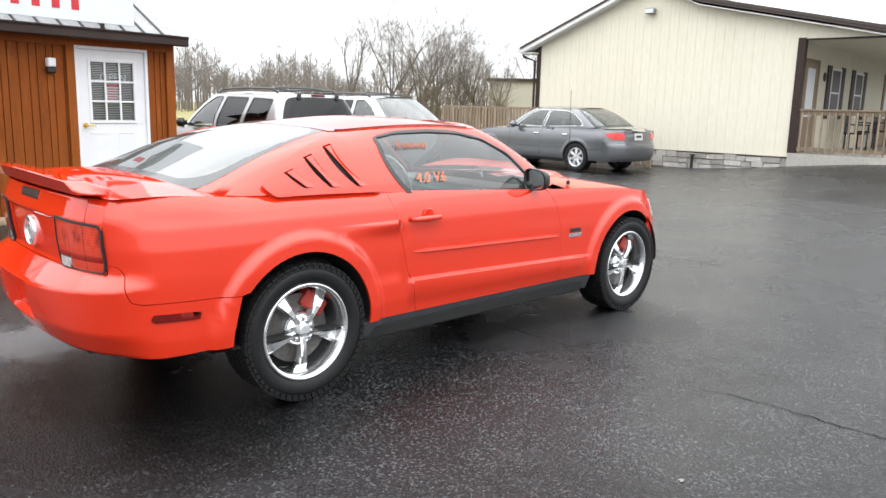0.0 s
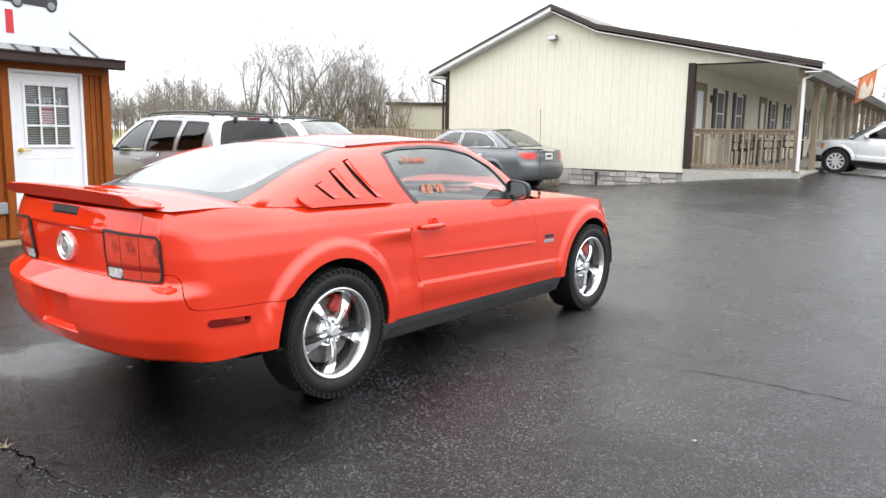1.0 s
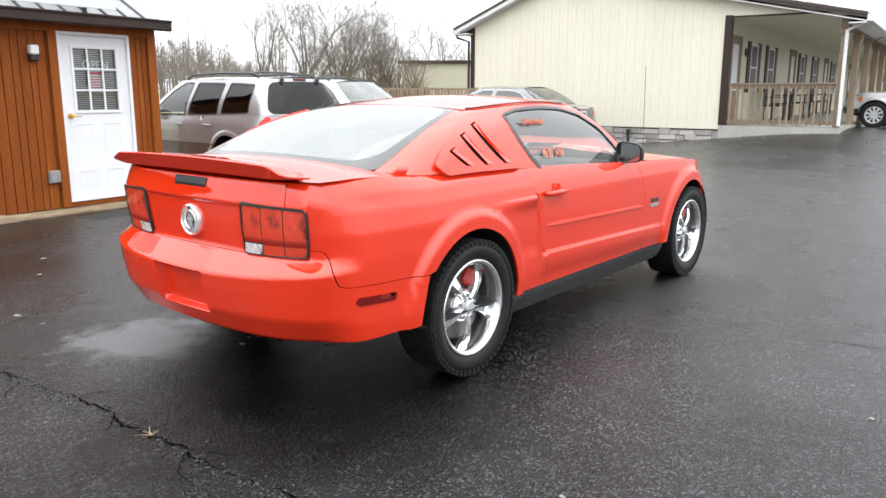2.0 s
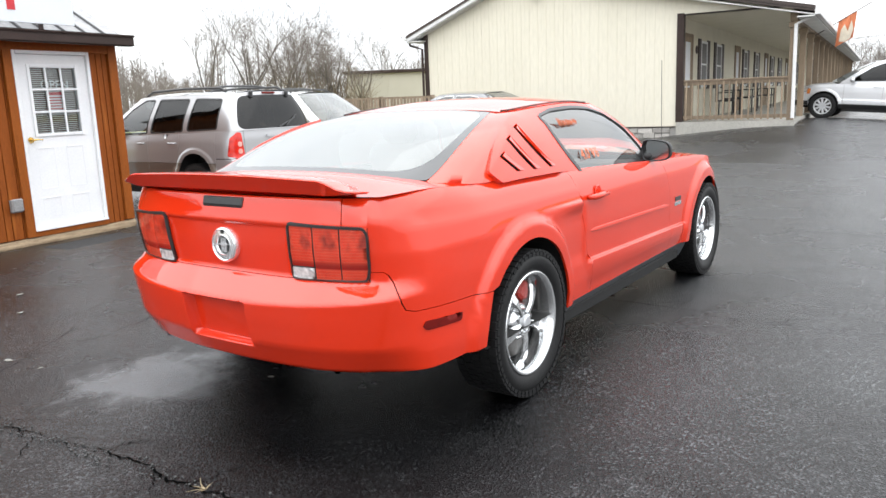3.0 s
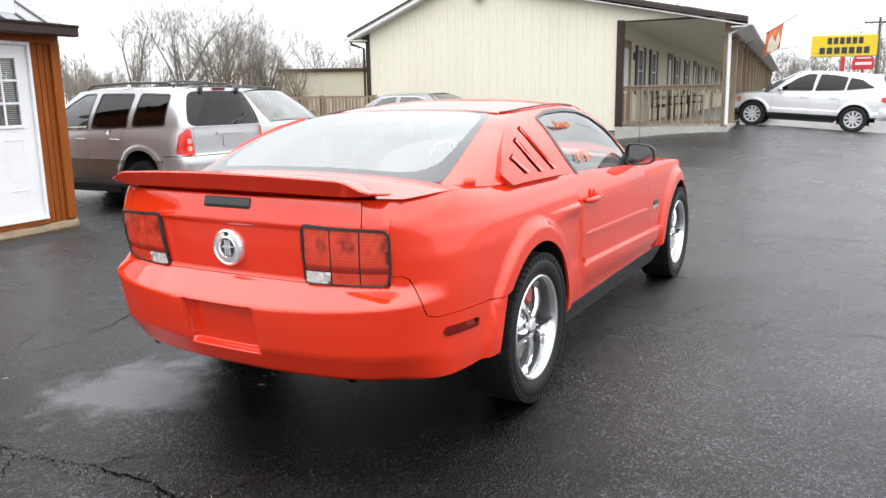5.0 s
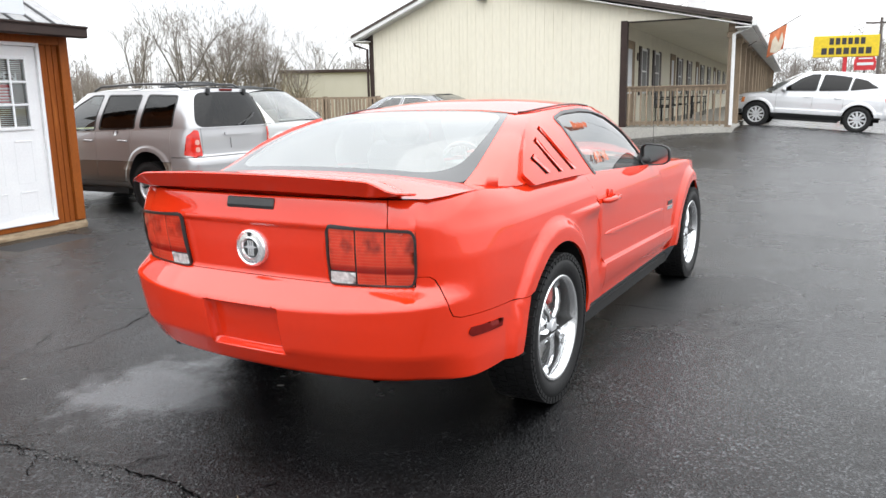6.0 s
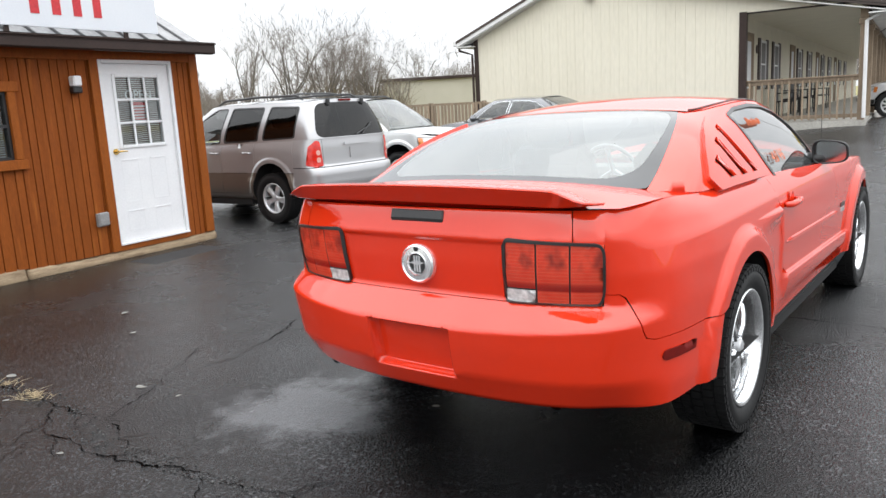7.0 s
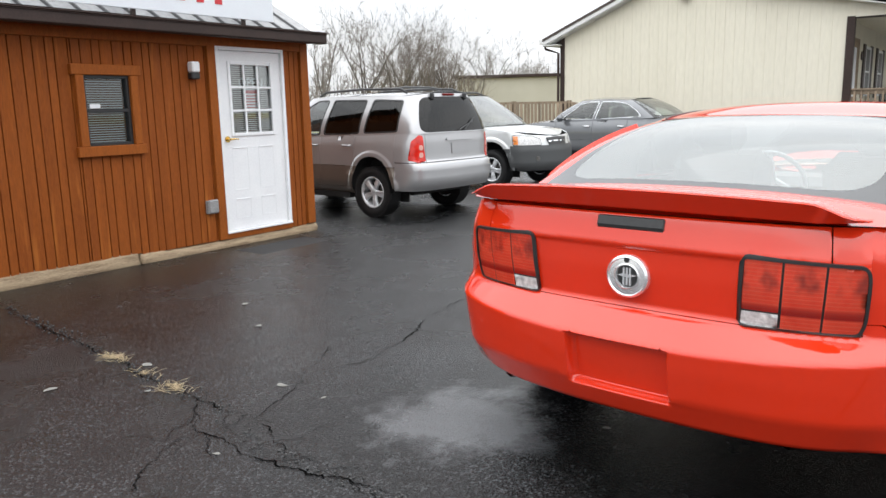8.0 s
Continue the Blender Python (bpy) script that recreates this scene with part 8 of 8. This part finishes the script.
SUV = dict(
    plan=[(-0.91, 0), (-0.90, 0.32), (-0.875, 0.60), (-0.80, 0.80), (-0.60, 0.88), (-0.30, 0.893), (0.1, 0.895), (0.8, 0.89), (1.5, 0.888), (2.2, 0.89), (2.65, 0.89), (2.98, 0.87), (3.22, 0.79), (3.38, 0.60), (3.46, 0.32), (3.49, 0)],
    rear=[(0.36, 0.09), (0.42, 0.03), (0.50, 0.0), (0.63, 0.0), (0.665, 0.02), (0.69, 0.055), (0.75, 0.06), (0.95, 0.065), (1.07, 0.08), (1.2, 0.1)],
    side=[(0.30, 0.09), (0.38, 0.03), (0.46, 0.010), (0.55, 0.004), (0.57, 0.018), (0.80, 0.016), (0.92, 0.022), (1.0, 0.040), (1.08, 0.065)],
    front=[(0.28, 0.12), (0.36, 0.04), (0.45, 0.0), (0.62, 0.0), (0.68, 0.02), (0.80, 0.05), (0.90, 0.10), (1.0, 0.18)],
    rear_zone=(-0.84, -0.58), front_zone=(2.9, 3.25), axles=(0.0, 2.62), wheel_r=0.352, flare=0.020, flare_r=0.475, soft=0.012,
    top=[(-0.92, 1.065), (-0.5, 1.06), (0.3, 1.045), (1.2, 1.02), (2.0, 1.0), (2.4, 0.985), (2.9, 0.945), (3.2, 0.90), (3.5, 0.84)],
    belt=[(-0.845, 0, 1.07), (-0.835, 0.42, 1.07), (-0.785, 0.69, 1.068), (-0.60, 0.815, 1.06), (0.0, 0.832, 1.045), (0.8, 0.835, 1.028), (1.6, 0.83, 1.008), (2.1, 0.805, 0.995), (2.35, 0.68, 1.005), (2.50, 0.37, 1.03), (2.54, 0, 1.035)],
    roof=[(-0.66, 0, 1.645), (-0.65, 0.38, 1.64), (-0.60, 0.565, 1.625), (-0.44, 0.645, 1.612), (0.0, 0.665, 1.625), (0.8, 0.675, 1.635), (1.2, 0.67, 1.632), (1.44, 0.645, 1.615), (1.52, 0.565, 1.615), (1.59, 0.30, 1.635), (1.60, 0, 1.64)],
    bow=0.03, bow_end=0.02)
SUV_FIT = dict(paint="silver_paint", lower="tan_paint", bumper="silver_paint", split=0.63, bottom=0.31, sill=0.40, arch=0.405, cuts=(-0.435, 0.34, 1.06, 2.08, 3.02), handle=0.90, handle_mat="silver_paint",
               tail=ring_poly([(0.665, 0.69), (0.69, 0.90), (0.70, 1.04), (0.78, 1.05), (0.855, 0.97), (0.868, 0.71), (0.80, 0.68)]),
               tail_parts=lambda C: [(rounded([(float(C.s_of_w(w)), z) for w, z in ((0.705, z0), (0.705, z0 + 0.07), (0.775, z0 + 0.07), (0.775, z0))], 0.034, 5), "lens_pink") for z0 in (0.745, 0.845)],
               head=side_out([(3.08, 0.69), (3.05, 0.86), (3.36, 0.845), (3.43, 0.79), (3.43, 0.69)]), amber=side_out([(3.085, 0.70), (3.06, 0.85), (3.15, 0.845), (3.17, 0.70)], 0.01), slant=0.6, rear_at=2.5, front_at=7.8,
               windows=[[(-0.46, 1.10), (-0.43, 1.54), (0.12, 1.565), (0.17, 1.08)], [(0.27, 1.075), (0.25, 1.565), (0.92, 1.575), (1.0, 1.055)], [(1.09, 1.05), (1.03, 1.575), (1.28, 1.57), (1.55, 1.42), (2.02, 1.035)]],
               glass=["privacy", "privacy", "carglass"], win_trim="trim", mirror=(1.92, 1.10), mirror_mat="trim", rails=(-0.35, 1.25, 0.60, 1.655), rear_bumper=(0.38, 0.675), tail_w=0.655, gate_top=1.066, plate_z=0.775, plate_mat="silver_paint", gate_handle="silver_paint", head_rim=True, sill_mat="tan_paint", rear_round=0.11, lift=((0.0, 0.36, 0.55, 0.69, 1.06, 1.645, 2.0), (0.0, 0.365, 0.60, 0.785, 1.145, 1.685, 2.04)),
               front_bumper=0.62, front_mat="silver_paint", grille=(0.68, 0.82), bonnet=(2.28, 3.02), bonnet_crown=0.055, rear_glass=(0.02, 0.90), rear_in=0.075, rear_mat="privacy", wiper=True, rim=0.215, spokes=plain_spokes(5, 0.06), seats=(0.35, 1.25), seat_mat="seat_tan")
SEDAN = dict(
    plan=[(-1.10, 0), (-1.09, 0.34), (-1.05, 0.60), (-0.95, 0.79), (-0.70, 0.885), (-0.35, 0.912), (0.1, 0.92), (0.9, 0.92), (1.7, 0.918), (2.4, 0.912), (2.85, 0.90), (3.25, 0.85), (3.52, 0.72), (3.68, 0.50), (3.76, 0.26), (3.78, 0)],
    rear=[(0.26, 0.12), (0.32, 0.05), (0.42, 0.01), (0.55, 0.0), (0.66, 0.01), (0.70, 0.045), (0.86, 0.06), (0.96, 0.085), (1.02, 0.14)],
    side=[(0.18, 0.10), (0.28, 0.03), (0.40, 0.008), (0.55, 0.006), (0.70, 0.0), (0.80, 0.012), (0.90, 0.045), (0.98, 0.085)],
    front=[(0.18, 0.12), (0.28, 0.03), (0.45, 0.0), (0.58, 0.01), (0.70, 0.05), (0.80, 0.12), (0.9, 0.2)],
    rear_zone=(-1.02, -0.70), front_zone=(3.1, 3.55), axles=(0.0, 2.80), wheel_r=0.328, flare=0.012, flare_r=0.425, soft=0.016,
    top=[(-1.12, 0.985), (-0.6, 0.995), (0.0, 0.985), (0.8, 0.965), (1.6, 0.94), (2.2, 0.925), (2.7, 0.90), (3.2, 0.84), (3.6, 0.76), (3.8, 0.70)],
    belt=[(-0.56, 0, 1.035), (-0.545, 0.40, 1.03), (-0.48, 0.65, 1.02), (-0.25, 0.80, 1.0), (0.3, 0.835, 0.98), (0.9, 0.845, 0.962), (1.5, 0.842, 0.945), (2.0, 0.815, 0.93), (2.3, 0.70, 0.945), (2.48, 0.40, 0.975), (2.52, 0, 0.985)],
    roof=[(0.22, 0, 1.43), (0.22, 0.33, 1.425), (0.24, 0.50, 1.41), (0.34, 0.575, 1.40), (0.62, 0.605, 1.415), (0.95, 0.615, 1.425), (1.25, 0.615, 1.422), (1.46, 0.59, 1.405), (1.57, 0.53, 1.405), (1.64, 0.30, 1.425), (1.66, 0, 1.43)],
    bow=0.035, bow_end=0.04)
SEDAN_FIT = dict(paint="grey_paint", lower="grey_paint", bumper="grey_paint", split=0.52, bottom=0.20, sill=0.27, arch=0.365, cuts=(-0.72, 0.20, 1.08, 2.10, 3.25), handle=0.83, handle_mat="chrome",
                 tail=ring_poly([(0.50, 0.76), (0.50, 0.90), (0.70, 0.915), (0.86, 0.90), (0.875, 0.85), (0.80, 0.76)]), head=side_out([(3.28, 0.62), (3.22, 0.75), (3.55, 0.70), (3.66, 0.62)]), slant=0.5, rear_at=2.6, front_at=7.9,
                 windows=[[(-0.10, 1.035), (0.02, 1.14), (0.30, 1.30), (0.50, 1.355), (0.96, 1.375), (1.03, 0.995)], [(1.10, 0.99), (1.03, 1.375), (1.30, 1.37), (1.50, 1.315), (1.96, 0.985)]], glass=["carglass", "carglass"], win_trim="chrome", trim_in=0.003, trim_out=0.005, win_round=0.03,
                 mirror=(1.88, 1.02), mirror_mat="grey_paint", rear_bumper=(0.27, 0.685), tail_w=0.66, gate_top=0.97, plate_z=0.75, plate_bar=True, plate_mat="moss_white", gate_handle="chrome", front_bumper=0.55, front_mat="grey_paint", grille=(0.60, 0.70), bonnet=(2.28, 3.2), bonnet_crown=0.06,
                 deck=(-0.95, -0.50), gate_frame=False, rear_glass=(0.06, 0.94), rear_in=0.05, rear_mat="clearglass", rim=0.215, spokes=plain_spokes(7, 0.05), seats=(0.45, 1.25), seat_mat="seat")
TALL = {**SUV, "plan": [(-0.97, 0), (-0.96, 0.34), (-0.92, 0.62), (-0.83, 0.82), (-0.60, 0.91), (-0.30, 0.93), (0.1, 0.935), (0.8, 0.93), (1.5, 0.93), (2.2, 0.93), (2.7, 0.925), (3.08, 0.89), (3.36, 0.78), (3.54, 0.56), (3.63, 0.28), (3.66, 0)],
        "axles": (0.0, 2.70), "front_zone": (3.0, 3.4), "wheel_r": 0.365, "flare_r": 0.485, "flare": 0.022,
        "top": [(-0.98, 1.10), (-0.5, 1.09), (0.3, 1.07), (1.2, 1.04), (2.0, 1.01), (2.5, 0.99), (3.0, 0.945), (3.4, 0.88), (3.68, 0.80)],
        "belt": [(-0.90, 0, 1.12), (-0.885, 0.44, 1.12), (-0.82, 0.72, 1.11), (-0.60, 0.85, 1.095), (0.0, 0.87, 1.07), (0.8, 0.875, 1.045), (1.6, 0.87, 1.02), (2.1, 0.845, 1.005), (2.42, 0.70, 1.015), (2.62, 0.38, 1.04), (2.66, 0, 1.045)],
        "roof": [(-0.62, 0, 1.64), (-0.61, 0.40, 1.635), (-0.56, 0.58, 1.62), (-0.38, 0.655, 1.61), (0.0, 0.68, 1.635), (0.8, 0.69, 1.655), (1.2, 0.685, 1.645), (1.42, 0.66, 1.62), (1.52, 0.57, 1.62), (1.60, 0.31, 1.64), (1.62, 0, 1.645)]}
TALL_FIT = {**{k: v for k, v in SUV_FIT.items() if k not in ("lift", "sill_mat", "rear_round")}, "paint": "white_paint", "lower": "white_paint", "bumper": "white_paint", "split": 0.55, "sill": 0.44, "arch": 0.42, "cuts": (-0.58, 0.42, 1.22, 2.2, 3.1), "handle": 0.93, "mirror": (2.0, 1.12), "mirror_mat": "white_paint", "rails": None, "wiper": True,
            "windows": [[(-0.42, 1.26), (-0.10, 1.46), (0.20, 1.52), (0.28, 1.17)], [(0.34, 1.165), (0.27, 1.53), (0.60, 1.57), (0.98, 1.585), (1.08, 1.12)], [(1.16, 1.115), (1.08, 1.585), (1.32, 1.57), (1.58, 1.44), (2.08, 1.075)]], "spokes": plain_spokes(10, 0.05), "rim": 0.235,
            "glass": ["privacy", "privacy", "privacy"], "handle_mat": "white_paint", "head": side_out([(3.2, 0.76), (3.14, 0.86), (3.45, 0.82), (3.52, 0.74)]), "front_mat": "trim", "front_bumper": 0.5, "gate_top": 1.10, "bonnet": (2.38, 3.1), "seat_mat": "seat", "seats": (0.4, 1.3),
            "tail": ring_poly([(0.66, 0.86), (0.68, 1.04), (0.82, 1.05), (0.91, 1.0), (0.90, 0.88)]), "tail_parts": lambda C: [], "plate_z": 0.80}


def stand(x0, y0, heading, base):
    """The pose of a car whose rear axle stands over (x0, y0), tipped as the ground under it is."""
    d = Vector((math.cos(radians(heading)), math.sin(radians(heading)), 0))
    z0, z1 = ground_z(x0, y0), ground_z(x0 + d.x * base, y0 + d.y * base)
    return Matrix.Translation((x0, y0, z0)) @ pose(0, 0, 0, 0, -math.degrees(math.atan2(z1 - z0, base)), 0).to_4x4() if heading == 0 else \
        Matrix.Translation((x0, y0, z0)) @ pose(0, 0, 0, 0, 0, heading) @ pose(0, 0, 0, 0, -math.degrees(math.atan2(z1 - z0, base)), 0)


street_car("compact_suv", "silver and tan compact sport utility vehicle parked by the shed", stand(6.02, 9.70, 91.5, 2.62) @ Matrix.Scale(0.917, 4), CarForm(SUV), SUV_FIT)
street_car("compact_suv", "pale silver sport utility vehicle with dark grey cladding", stand(9.45, 12.90, -89.1, 2.62) @ Matrix.Scale(0.93, 4), CarForm(SUV),
           {**SUV_FIT, "paint": "pale_paint", "lower": "clad_paint", "bumper": "clad_paint", "front_mat": "clad_paint", "front_bumper": 0.68, "split": 0.64, "sill_mat": "clad_paint"})
street_car("sedan", "dark grey four-door sedan with chrome window trim", stand(15.39, 10.84, 88.3, 2.8) @ Matrix.Scale(1.03, 4), CarForm(SEDAN), SEDAN_FIT)
street_car("crossover_suv", "bright silver crossover vehicle with black lower trim parked at the porch", stand(22.9, 2.27, 90.6, 2.35) @ Matrix.Scale(0.94, 4), CarForm(TALL), TALL_FIT)
